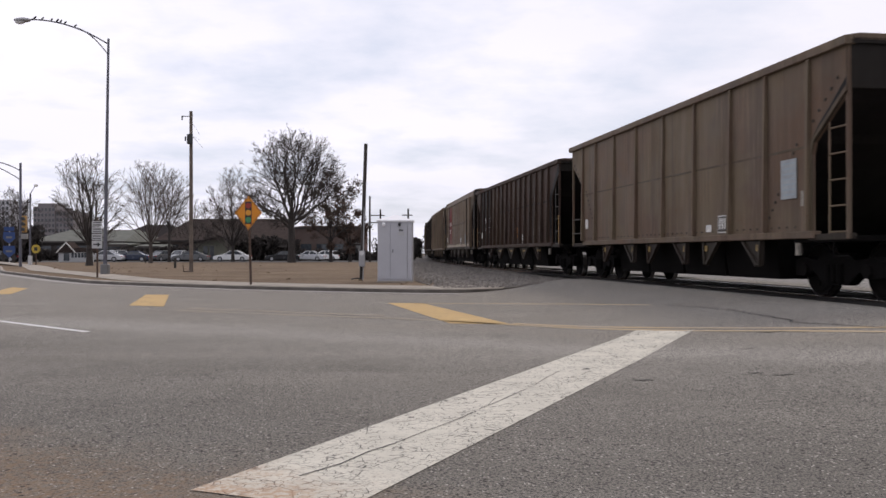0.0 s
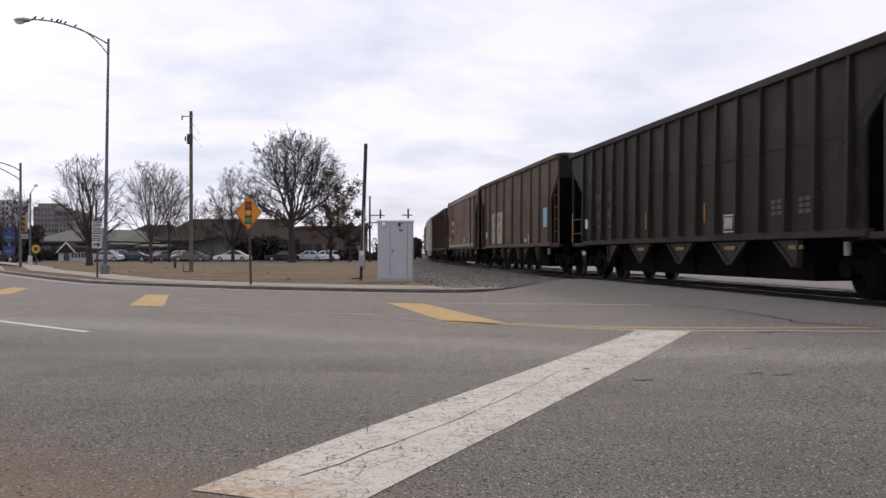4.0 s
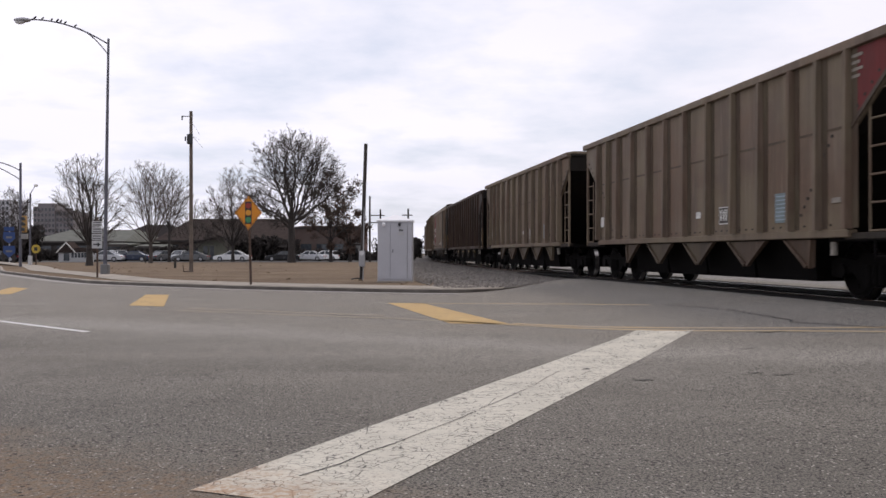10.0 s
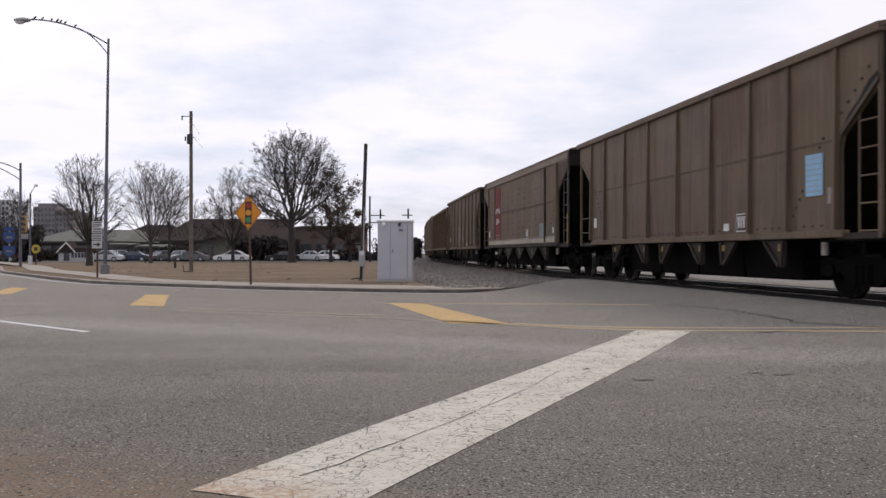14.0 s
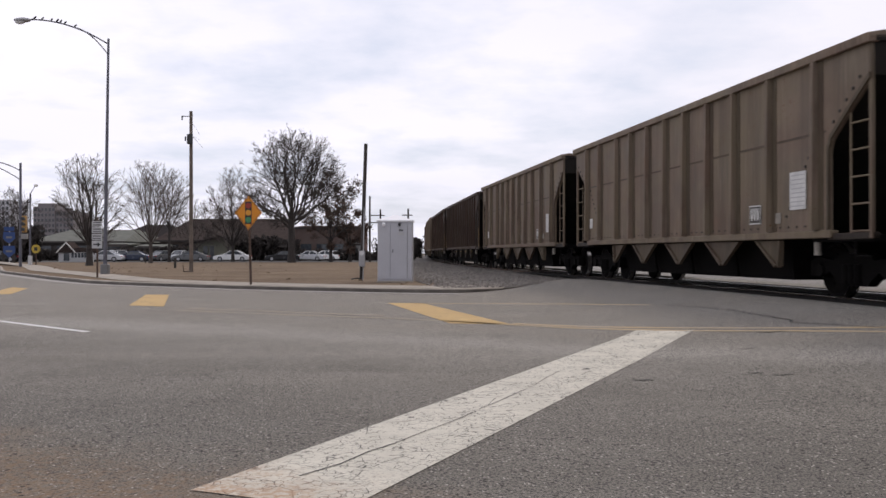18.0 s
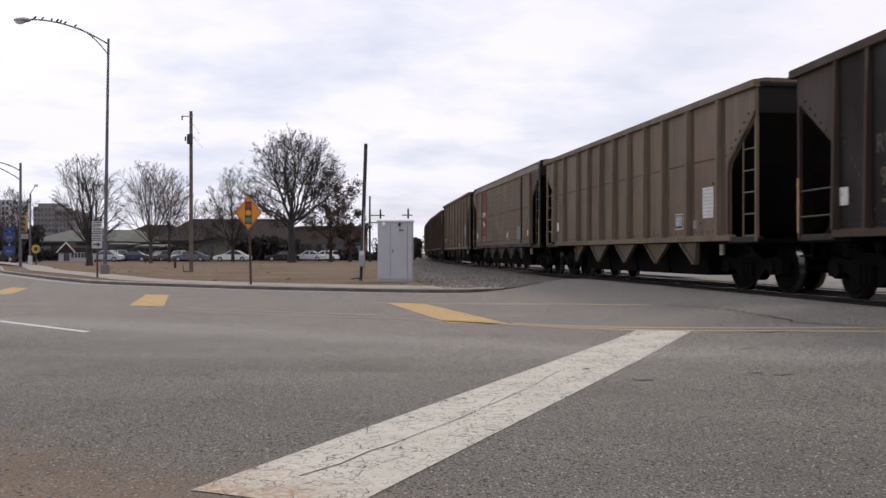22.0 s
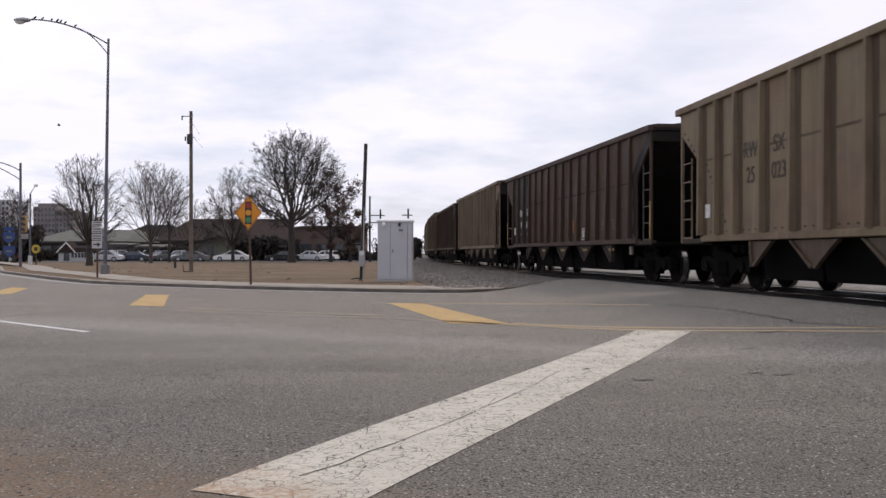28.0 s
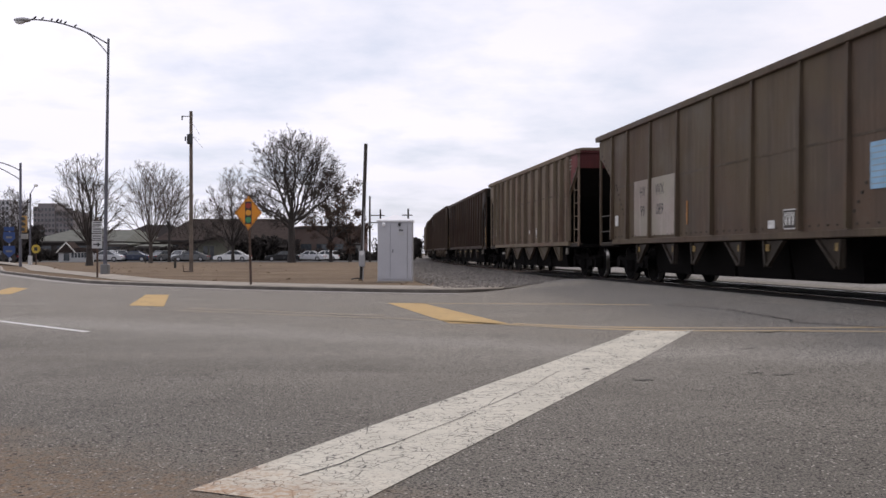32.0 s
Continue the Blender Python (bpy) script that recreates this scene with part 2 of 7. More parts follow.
def make_brick(name, c1, c2, mortar, scale):
    n = Nodes(name, 0.9)
    b = n.t.nodes.new("ShaderNodeTexBrick")
    n.t.links.new(n.scaled(1, 1, 1), b.inputs["Vector"])
    b.inputs["Scale"].default_value = scale
    for k, v in (("Color1", c1), ("Color2", c2), ("Mortar", mortar)):
        b.inputs[k].default_value = (*v, 1)
    c = n.mix(n.ramp(n.noise(0.6, 4.0), 0.3, 0.7, 0.0, 0.4), b.outputs[0], tuple(v * 0.6 for v in c1))
    return n.done(c)


def make_glass(name, tint=(0.03, 0.035, 0.04)):
    n = Nodes(name, 0.08, spec=0.6)
    return n.done(n.mix(n.ramp(n.noise(3.0, 3.0), 0.3, 0.7), tint, tuple(v * 1.8 for v in tint)))


M = {
    "asphalt": make_asphalt(),
    "lot": plain("old_lot_asphalt", (0.11, 0.106, 0.104), 0.95, vary=0.2, scale=0.6, spec=0.05),
    "white": make_white_paint(),
    "yellow": make_yellow_paint(0.45),
    "yellow_thin": make_faint_yellow("worn_thin_yellow_paint", 0.62),
    "yellow_trace": make_faint_yellow("last_traces_of_yellow_paint", 0.32),
    "tar": plain("tar_filled_crack", (0.03, 0.028, 0.027), 0.8, vary=0.3, scale=9),
    "lane_white": plain("lane_white_paint", (0.62, 0.61, 0.60), 0.7, vary=0.2, scale=9),
    "kerb_face": plain("dark_kerb_face", (0.12, 0.106, 0.093), 0.95, vary=0.35, scale=2.0, bump=0.2),
    "concrete": plain("kerb_concrete", (0.31, 0.275, 0.23), 0.9, vary=0.25, scale=1.2, bump=0.2),
    "gutter": plain("gutter_concrete", (0.32, 0.30, 0.275), 0.9, vary=0.2, scale=1.5, bump=0.2),
    "grass": make_grass(),
    "earth": plain("packed_earth", (0.16, 0.13, 0.10), 0.95, vary=0.3, scale=0.5, bump=0.3),
    "ballast": make_gravel("ballast_stone", (0.27, 0.245, 0.218), (0.135, 0.122, 0.110), (0.045, 0.040, 0.036)),
    "gravel": make_gravel("pale_gravel", (0.40, 0.38, 0.35), (0.20, 0.19, 0.18), (0.09, 0.085, 0.08)),
    "tie": plain("creosoted_timber", (0.055, 0.042, 0.033), 0.9, vary=0.4, scale=4, bump=0.3),
    "rail": plain("rusted_rail_steel", (0.10, 0.062, 0.042), 0.6, 0.4, vary=0.35, scale=8),
    "rubber": plain("grimy_shaded_crossing_rubber", (0.018, 0.016, 0.015), 0.9, vary=0.4, scale=3, bump=0.2, spec=0.1),
    "railhead": plain("polished_rail_head", (0.45, 0.44, 0.43), 0.25, 1.0, vary=0.1, scale=3),
    "taupe": make_car_paint("taupe_car_paint", (0.143, 0.113, 0.086), (0.1245, 0.0579, 0.0276), (0.0579, 0.0466, 0.0370), 0.5, 0.45),
    "beige": make_car_paint("beige_car_paint", (0.180, 0.149, 0.118), (0.1377, 0.0684, 0.0323), (0.0770, 0.0627, 0.0503), 0.45, 0.4),
    "tan": make_car_paint("tan_car_paint", (0.1886, 0.1566, 0.1148), (0.1255, 0.0623, 0.0279), (0.0836, 0.0681, 0.0525), 0.4, 0.4),
    "olive": make_car_paint("olive_brown_car_paint", (0.146, 0.116, 0.087), (0.1016, 0.0503, 0.0238), (0.0665, 0.0513, 0.0370), 0.35, 0.4),
    "dun": make_car_paint("dun_car_paint", (0.104, 0.083, 0.063), (0.10, 0.05, 0.025), (0.05, 0.041, 0.033), 0.5, 0.45),
    "russet": make_car_paint("russet_car_paint", (0.118, 0.084, 0.058), (0.13, 0.06, 0.025), (0.062, 0.046, 0.034), 0.5, 0.45),
    "brown": make_car_paint("brown_car_paint", (0.065, 0.0465, 0.0385), (0.074, 0.040, 0.022), (0.0245, 0.0194, 0.0158), 0.55, 0.45),
    "umber": make_car_paint("umber_car_paint", (0.061, 0.0425, 0.0345), (0.068, 0.036, 0.020), (0.0165, 0.0142, 0.0128), 0.55, 0.5),
    "coal": make_car_paint("coal_dark_car_paint", (0.034, 0.0275, 0.0245), (0.034, 0.023, 0.016), (0.0125, 0.0115, 0.011), 0.5, 0.5),
    # soot on tail panels; on slope sheets it stands in for shade
    "soot": make_car_paint("sooty_and_shaded_black_car_paint", (0.0144, 0.0132, 0.0132), (0.0360, 0.0198, 0.0108), (0.0066, 0.0060, 0.0060), 0.5, 0.5),
    "soot_stain": make_car_paint("thick_soot", (0.010, 0.009, 0.0088), (0.014, 0.010, 0.008), (0.005, 0.0047, 0.0045), 0.5, 0.5),
    "silver": make_car_paint("pale_silver_car_paint", (0.575, 0.615, 0.575), (0.180, 0.125, 0.085), (0.26, 0.27, 0.25), 0.55, 0.4),
    "red": make_car_paint("faded_red_car_paint", (0.165, 0.034, 0.036), (0.10, 0.03, 0.025), (0.075, 0.026, 0.026), 0.45, 0.45),
    # end paints: the shade on the backlit car ends is put into the colour
    "red_dark": make_car_paint("shaded_dark_red_end_paint", (0.075, 0.020, 0.021), (0.05, 0.02, 0.016), (0.02, 0.012, 0.012), 0.5, 0.4),
    "end_dark": make_car_paint("shaded_brown_end_paint", (0.013, 0.0108, 0.009), (0.018, 0.011, 0.007), (0.006, 0.0055, 0.005), 0.5, 0.4),
    "rivet": plain("grimy_rivet_steel", (0.045, 0.037, 0.03), 0.8, vary=0.4, scale=9),
    "mark_gold": plain("golden_yellow_paint", (0.50, 0.27, 0.03), 0.6, vary=0.3, scale=9),
    "sill_white": make_car_paint("chalky_sill_paint", (0.40, 0.375, 0.33), (0.18, 0.10, 0.06), (0.20, 0.18, 0.15), 0.5, 0.5),
    "patch": make_car_paint("grey_patch_paint", (0.33, 0.32, 0.30), (0.2, 0.12, 0.08), (0.24, 0.22, 0.2), 0.35, 0.35),
    # underframe and chutes: shade below the body is put into the colour
    "under": plain("grimy_shaded_underframe_steel", (0.006, 0.0052, 0.005), 0.9, 0.0, vary=0.5, scale=5, bump=0.2, spec=0.05),
    "chute": make_car_paint("grimy_chute_paint", (0.036, 0.0305, 0.026), (0.046, 0.025, 0.016), (0.014, 0.0125, 0.011), 0.6, 0.5),
    # truck and wheel steel is darkened further for the shade under the car
    "truck": plain("oily_shaded_cast_steel", (0.006, 0.0052, 0.005), 0.85, 0.0, vary=0.5, scale=9, bump=0.2, spec=0.06),
    "wheel": plain("worn_shaded_wheel_steel", (0.007, 0.006, 0.0056), 0.8, 0.0, vary=0.4, scale=9, spec=0.06),
    "tread": plain("bright_wheel_tread", (0.42, 0.40, 0.38), 0.3, 1.0, vary=0.15, scale=9),
    "ladder": plain("grimy_grab_iron", (0.075, 0.068, 0.062), 0.6, 0.3, vary=0.4, scale=9),
    "mark_white": plain("stencil_white", (0.62, 0.61, 0.58), 0.7, vary=0.3, scale=12),
    "mark_black": plain("stencil_black", (0.03, 0.03, 0.03), 0.7, vary=0.3, scale=12),
    "mark_brown": plain("dark_brown_stencil", (0.055, 0.046, 0.037), 0.7, vary=0.3, scale=12),
    "tag_dark": plain("dark_tag_field", (0.05, 0.043, 0.036), 0.7, vary=0.3, scale=12),
    "mark_dim": plain("faded_stencil", (0.10, 0.085, 0.068), 0.7, vary=0.3, scale=12),
    "flange": make_car_paint("grimy_shaded_flange_paint", (0.095, 0.078, 0.060), (0.10, 0.05, 0.025), (0.045, 0.037, 0.03), 0.5, 0.5),
    "mark_print": plain("grimy_small_print", (0.085, 0.072, 0.060), 0.7, vary=0.4, scale=12),
    "mark_dusty": plain("dusty_stencil", (0.26, 0.235, 0.20), 0.7, vary=0.3, scale=12),
    "mark_rust": plain("rust_streak", (0.20, 0.085, 0.03), 0.7, vary=0.4, scale=12),
    "mark_tape_dim": plain("grimy_yellow_tape", (0.24, 0.16, 0.05), 0.6, vary=0.5, scale=12),
    "mark_orange": plain("reflective_orange_tape", (0.36, 0.15, 0.03), 0.5, vary=0.4, scale=12),
    "mark_yellow": plain("reflective_yellow_tape", (0.34, 0.20, 0.06), 0.5, vary=0.4, scale=12),
    "placard_blue": plain("pale_blue_placard", (0.24, 0.42, 0.58), 0.6, vary=0.15, scale=5),
    "placard_teal": plain("faded_teal_placard", (0.15, 0.195, 0.205), 0.6, vary=0.25, scale=5),
    "placard_white": plain("white_placard", (0.58, 0.57, 0.55), 0.6, vary=0.15, scale=5),
    "placard_pale": plain("faded_pale_placard", (0.30, 0.325, 0.335), 0.6, vary=0.2, scale=5),
    "placard_grey": plain("placard_grey_print", (0.40, 0.395, 0.39), 0.6, vary=0.1, scale=5),
    "placard_line": plain("placard_print", (0.27, 0.33, 0.37), 0.6, vary=0.1, scale=5),
    "deep_blue": plain("blue_panel_paint", (0.06, 0.24, 0.56), 0.5, vary=0.15, scale=5),
    "graffiti": plain("pale_spray_paint", (0.52, 0.52, 0.51), 0.6, vary=0.2, scale=7),
    "graffiti_dark": plain("dark_spray_paint", (0.06, 0.055, 0.055), 0.6, vary=0.2, scale=7),
    "galv": plain("galvanised_steel", (0.36, 0.36, 0.37), 0.45, 0.6, vary=0.2, scale=3),
    "aluminium": plain("painted_aluminium_cabinet", (0.43, 0.432, 0.46), 0.45, 0.1, vary=0.06, scale=1.4),
    "cabinet_roof": plain("white_cabinet_roof", (0.80, 0.80, 0.82), 0.45, vary=0.05, scale=2),
    "dark": plain("dark_hardware", (0.035, 0.035, 0.037), 0.5, vary=0.3, scale=9),
    "timber": plain("weathered_pole_timber", (0.135, 0.108, 0.088), 0.9, vary=0.35, scale=3, bump=0.3),
    "timber_dark": plain("tarred_pole_timber", (0.045, 0.038, 0.034), 0.85, vary=0.35, scale=3, bump=0.3),
    "post_rust": plain("rusty_sign_post", (0.085, 0.055, 0.042), 0.7, 0.3, vary=0.3, scale=6),
    "lamp_pole": plain("lamp_pole_steel", (0.115, 0.115, 0.135), 0.5, 0.5, vary=0.2, scale=2),
    "sign_orange": plain("sign_orange_sheet", (0.62, 0.225, 0.014), 0.5, vary=0.06, scale=4),
    "sign_black": plain("sign_black", (0.02, 0.02, 0.02), 0.5, vary=0.2, scale=6),
    "sign_red": plain("sign_red", (0.27, 0.03, 0.022), 0.5, vary=0.1, scale=6),
    "sign_amber": plain("sign_amber", (0.62, 0.27, 0.03), 0.5, vary=0.1, scale=6),
    "sign_green": plain("sign_green", (0.045, 0.20, 0.09), 0.5, vary=0.1, scale=6),
    "sign_white": plain("sign_white", (0.42, 0.42, 0.42), 0.5, vary=0.08, scale=6),
    "sign_grey": plain("sign_print_grey", (0.13, 0.13, 0.13), 0.5, vary=0.1, scale=6),
    "sign_blue": plain("sign_blue", (0.016, 0.045, 0.15), 0.5, vary=0.1, scale=6),
    "sign_yellow": plain("sign_yellow", (0.42, 0.30, 0.04), 0.5, vary=0.1, scale=6),
    "bark": plain("winter_bark", (0.045, 0.038, 0.035), 0.9, vary=0.35, scale=5, bump=0.4),
    "bark_pale": plain("pale_winter_twigs", (0.12, 0.10, 0.09), 0.9, vary=0.3, scale=5),
    "bark_mid": plain("grey_brown_bark", (0.07, 0.058, 0.052), 0.9, vary=0.3, scale=5),
    "dead_leaf": plain("dry_brown_leaf", (0.10, 0.065, 0.05), 0.9, vary=0.4, scale=3),
    "hedge": plain("dark_winter_thicket", (0.036, 0.030, 0.027), 0.95, vary=0.4, scale=2),
    "roof_brown": plain("red_brown_shingle_roof", (0.052, 0.040, 0.036), 0.95, vary=0.3, scale=1.5, spec=0.03),
    "roof_dark": plain("dark_shingle_roof", (0.030, 0.026, 0.026), 0.95, vary=0.25, scale=1.5, spec=0.03),
    "wall_pale": plain("pale_grey_render", (0.24, 0.235, 0.225), 0.9, vary=0.15, scale=0.8),
    "roof_green": plain("grey_green_metal_roof", (0.150, 0.154, 0.138), 0.9, vary=0.2, scale=0.8, spec=0.03),
    "wall_olive": plain("olive_render_wall", (0.16, 0.158, 0.125), 0.9, vary=0.2, scale=0.8),
    "wall_tan": plain("tan_render_wall", (0.085, 0.066, 0.056), 0.9, vary=0.2, scale=0.6),
    "wall_dark": plain("shaded_dark_wall", (0.055, 0.048, 0.044), 0.9, vary=0.25, scale=0.6),
    "brick": make_brick("red_brown_brick", (0.115, 0.050, 0.040), (0.092, 0.042, 0.034), (0.10, 0.075, 0.065), 3.0),
    "tower": plain("grey_brown_precast", (0.17, 0.155, 0.16), 0.9, vary=0.1, scale=0.1),
    "tower_pale": plain("pale_precast", (0.42, 0.42, 0.45), 0.9, vary=0.1, scale=0.1),
    "trim_white": plain("white_painted_trim", (0.62, 0.61, 0.58), 0.6, vary=0.08, scale=3),
    "glass": make_glass("dark_window_glass"),
    "tyre": plain("tyre_rubber", (0.02, 0.02, 0.02), 0.85, vary=0.2, scale=9),
    "rim": plain("alloy_rim", (0.40, 0.40, 0.42), 0.35, 0.8, vary=0.1, scale=9),
    "car_white": plain("white_car_body", (0.85, 0.85, 0.85), 0.25, vary=0.04, scale=2),
    "car_silver": plain("silver_car_body", (0.58, 0.59, 0.61), 0.3, 0.2, vary=0.05, scale=2),
    "car_navy": plain("navy_car_body", (0.035, 0.045, 0.075), 0.25, vary=0.1, scale=2),
    "car_black": plain("black_car_body", (0.02, 0.02, 0.022), 0.25, vary=0.1, scale=2),
    "car_grey": plain("grey_car_body", (0.14, 0.145, 0.15), 0.3, 0.3, vary=0.08, scale=2),
    "lens_red": plain("red_lamp_lens", (0.35, 0.02, 0.02), 0.3, vary=0.1, scale=9),
    "lens_clear": plain("clear_lamp_lens", (0.6, 0.6, 0.6), 0.2, vary=0.1, scale=9),
    "bird": plain("dark_bird_plumage", (0.06, 0.058, 0.06), 0.9, vary=0.3, scale=40),
}


# ---------- mesh helpers ----------
def mesh_from(bm, name):
    me = bpy.data.meshes.new(name)
    bm.to_mesh(me)
    bm.free()
    return me


def part(name, bm, material, parent, label="", m=None):
    """Links a bmesh (or a mesh) as one mesh object under a thing or a part."""
    me = bm if isinstance(bm, bpy.types.Mesh) else mesh_from(bm, name)
    if not me.materials:
        me.materials.append(material)
    ob = new(name, me)
    ob.parent = parent
    if m is not None:
        ob.matrix_basis = m
    if me.materials[0] is not material:
        ob.material_slots[0].link = "OBJECT"
        ob.material_slots[0].material = material
    if label:
        ob["label"] = label
    return ob


def empty(name, label, category, m=None, group="", kind=""):
    ob = new(name)
    ob.empty_display_size = 0.2
    if m is not None:
        ob.matrix_basis = m
    return tagged(ob, label, category, group, kind)


def add_box(bm, x0, x1, y0, y1, z0, z1, bevel=0.0, m=None):
    r = bmesh.ops.create_cube(bm, size=1.0, matrix=Matrix.LocRotScale(((x0 + x1) / 2, (y0 + y1) / 2, (z0 + z1) / 2), None, (x1 - x0, y1 - y0, z1 - z0)))
    vs = r["verts"]
    if bevel > 0:
        es = list({e for v in vs for e in v.link_edges})
        b = bmesh.ops.bevel(bm, geom=es, offset=bevel, segments=1, affect="EDGES", profile=0.5)
        vs = list({v for f in b["faces"] for v in f.verts} | {v for v in vs if v.is_valid})
    if m is not None:
        bmesh.ops.transform(bm, matrix=m, verts=[v for v in vs if v.is_valid])
    return vs


def box(x0, x1, y0, y1, z0, z1, bevel=0.0):
    bm = bmesh.new()
    add_box(bm, x0, x1, y0, y1, z0, z1, bevel)
    return bm


def add_tube(bm, a, b, r0, r1=None, n=8, caps=True):
    """A tapered round bar from a to b."""
    a, b = Vector(a), Vector(b)
    r1 = r0 if r1 is None else r1
    d = b - a
    q = d.to_track_quat("Z", "Y").to_matrix().to_4x4()
    bmesh.ops.create_cone(bm, cap_ends=caps, segments=n, radius1=r0, radius2=r1, depth=d.length, matrix=Matrix.Translation((a + b) / 2) @ q)


def tube(a, b, r0, r1=None, n=8):
    bm = bmesh.new()
    add_tube(bm, a, b, r0, r1, n)
    return bm


def add_prism(bm, pts, y0, y1, axis="y"):
    """A flat outline pts of (u, v), drawn out along an axis."""
    def at(u, v, w):
        return (u, w, v) if axis == "y" else (w, u, v) if axis == "x" else (u, v, w)
    lo = [bm.verts.new(at(u, v, y0)) for u, v in pts]
    hi = [bm.verts.new(at(u, v, y1)) for u, v in pts]
    bm.faces.new(lo)
    bm.faces.new(hi[::-1])
    k = len(pts)
    for i in range(k):
        bm.faces.new((lo[i], hi[i], hi[(i + 1) % k], lo[(i + 1) % k]))
    bmesh.ops.recalc_face_normals(bm, faces=bm.faces)


def prism(pts, y0, y1, axis="y"):
    bm = bmesh.new()
    add_prism(bm, pts, y0, y1, axis)
    return bm


def grid_mesh(name, rows):
    """A sheet from rows of equally many points."""
    k = len(rows[0])
    vs = [p for r in rows for p in r]
    fs = [(i * k + j, i * k + j + 1, (i + 1) * k + j + 1, (i + 1) * k + j) for i in range(len(rows) - 1) for j in range(k - 1)]
    me = bpy.data.meshes.new(name)
    me.from_pydata(vs, [], fs)
    me.update()
    return me


def upward(me):
    """Turns a sheet's faces up."""
    me.update()
    if sum(p.normal.z for p in me.polygons) < 0:
        me.flip_normals()
    return me


def letters(text, size, thick=0.004, narrow=1.0):
    """A mesh of raised letters in the x-z plane, facing -y, centred on its origin."""
    cu = bpy.data.curves.new("letters", "FONT")
    cu.body, cu.size, cu.extrude = text, size, thick
    cu.align_x, cu.align_y = "CENTER", "CENTER"
    ob = bpy.data.objects.new("letters", cu)
    scene.collection.objects.link(ob)
    me = bpy.data.meshes.new_from_object(ob.evaluated_get(bpy.context.evaluated_depsgraph_get()))
    bpy.data.objects.remove(ob)
    bpy.data.curves.remove(cu)
    me.transform(Matrix.Rotation(radians(90), 4, "X") @ Matrix.Diagonal((narrow, 1, 1, 1)))
    me.materials.clear()
    return me
# ---------- the track's line ----------
RAIL_Z = 0.216
S_LO, S_HI, S_STEP = -680.0, 760.0, 0.5
_s = np.arange(S_LO, S_HI + S_STEP, S_STEP)


def away_heading(s):
    """Heading of the track, away from the camera, in radians to the right of straight ahead; s is metres along it."""
    c = np.clip(s, -24.0, 114.8)
    n = np.minimum(c, 0.0)
    return -0.139053 + 0.00222956 * c - 0.9707e-5 * c * c + 1.1186e-4 * n ** 2 - 5.0e-6 * n ** 3


_h = away_heading(_s)
_dx, _dy = np.sin(_h) * S_STEP, np.cos(_h) * S_STEP
_x = np.concatenate([[0], np.cumsum((_dx[1:] + _dx[:-1]) / 2)])
_y = np.concatenate([[0], np.cumsum((_dy[1:] + _dy[:-1]) / 2)])
_i0 = int(round(-S_LO / S_STEP))
# the near side of the cars passes (3.4, 31.864) at s = 0; the track's middle lies 1.6 m to its right
_x, _y = _x - _x[_i0] + 3.4, _y - _y[_i0] + 31.864
_x, _y = _x + 1.6 * np.cos(_h), _y - 1.6 * np.sin(_h)


def track(s, side=0.0, z=0.0):
    """A point at s along the track's middle, side metres to the right of it (looking away), z above the rails."""
    x, y, h = np.interp(s, _s, _x), np.interp(s, _s, _y), float(away_heading(s))
    return Vector((x + side * math.cos(h), y - side * math.sin(h), RAIL_Z + z))


_near = slice(_i0 - 180, _i0 + 400)


def track_gap(x, y):
    """Distance from the track's middle."""
    return float(np.sqrt(np.min((_x[_near] - x) ** 2 + (_y[_near] - y) ** 2)))


def smooth(a, b, v):
    u = min(1.0, max(0.0, (v - a) / (b - a)))
    return u * u * (3 - 2 * u)


def road_z(x, y):
    """The road climbs to the rails at the crossing."""
    return (RAIL_Z - 0.015) * (1 - smooth(1.7, 6.5, track_gap(x, y)))


# ---------- kerb line ----------
KX = (-90, -60, -28.5, -21.2, -16.0, -13.1, -10.6, -5.1, -0.6, 1.0, 1.9, 2.7, 3.4)
KY = (165, 112, 58.1, 43.3, 35.4, 31.0, 27.7, 23.7, 21.5, 21.4, 22.4, 24.4, 26.4)
_kx = np.arange(-90, 3.45, 0.1)
_ky = np.interp(_kx, KX, KY)
_pad = np.pad(_ky, 12, mode="reflect", reflect_type="odd")
_ky = np.convolve(_pad, np.ones(25) / 25, mode="valid")


def kerb_y(x):
    return float(np.interp(x, _kx, _ky))


def far_edge(x):
    return kerb_y(x) if x < 3.4 else 26.4 + 0.2 * (x - 3.4)


def lawn_z(y):
    return 0.10 - 0.22 * smooth(45, 105, y)


# ground: one sheet to the horizon
rows = []
for y in (-1500, -300, -60, 0, 60, 90, 105, 140, 300, 900, 3000):
    rows.append([(x, y, -0.07 if y < 90 else -0.14) for x in (-2500, -600, -150, -60, 0, 60, 150, 600, 2500)])
ground = new("ground", upward(grid_mesh("ground", rows)))
ground.data.materials.append(M["earth"])
tagged(ground, "bare brown winter earth stretching to the horizon", "ground", kind="structure")

# road: one asphalt sheet, up to the kerb and across the rails
xs = [-90, -75, -60, -50] + list(np.arange(-44, -12, 2.0)) + list(np.arange(-12, 16, 0.5)) + list(np.arange(16, 62, 4.0))
cols = []
for x in xs:
    yf = min(far_edge(x), 120)
    cols.append([(x, -45 + (yf + 45) * k ** 0.8, 0) for k in np.linspace(0, 1, 70)])
cols = [[(x, y, road_z(x, y)) for x, y, z in c] for c in cols]
road = new("road", upward(grid_mesh("road", cols)))
road.data.materials.append(M["asphalt"])
tagged(road, "grey worn asphalt road with speckled aggregate and reddish dirt", "road", kind="structure")

# gutter, kerb, pavement and lawn behind the kerb line
kx = list(np.arange(-60, -24, 1.5)) + list(np.arange(-24, 3.41, 0.3))


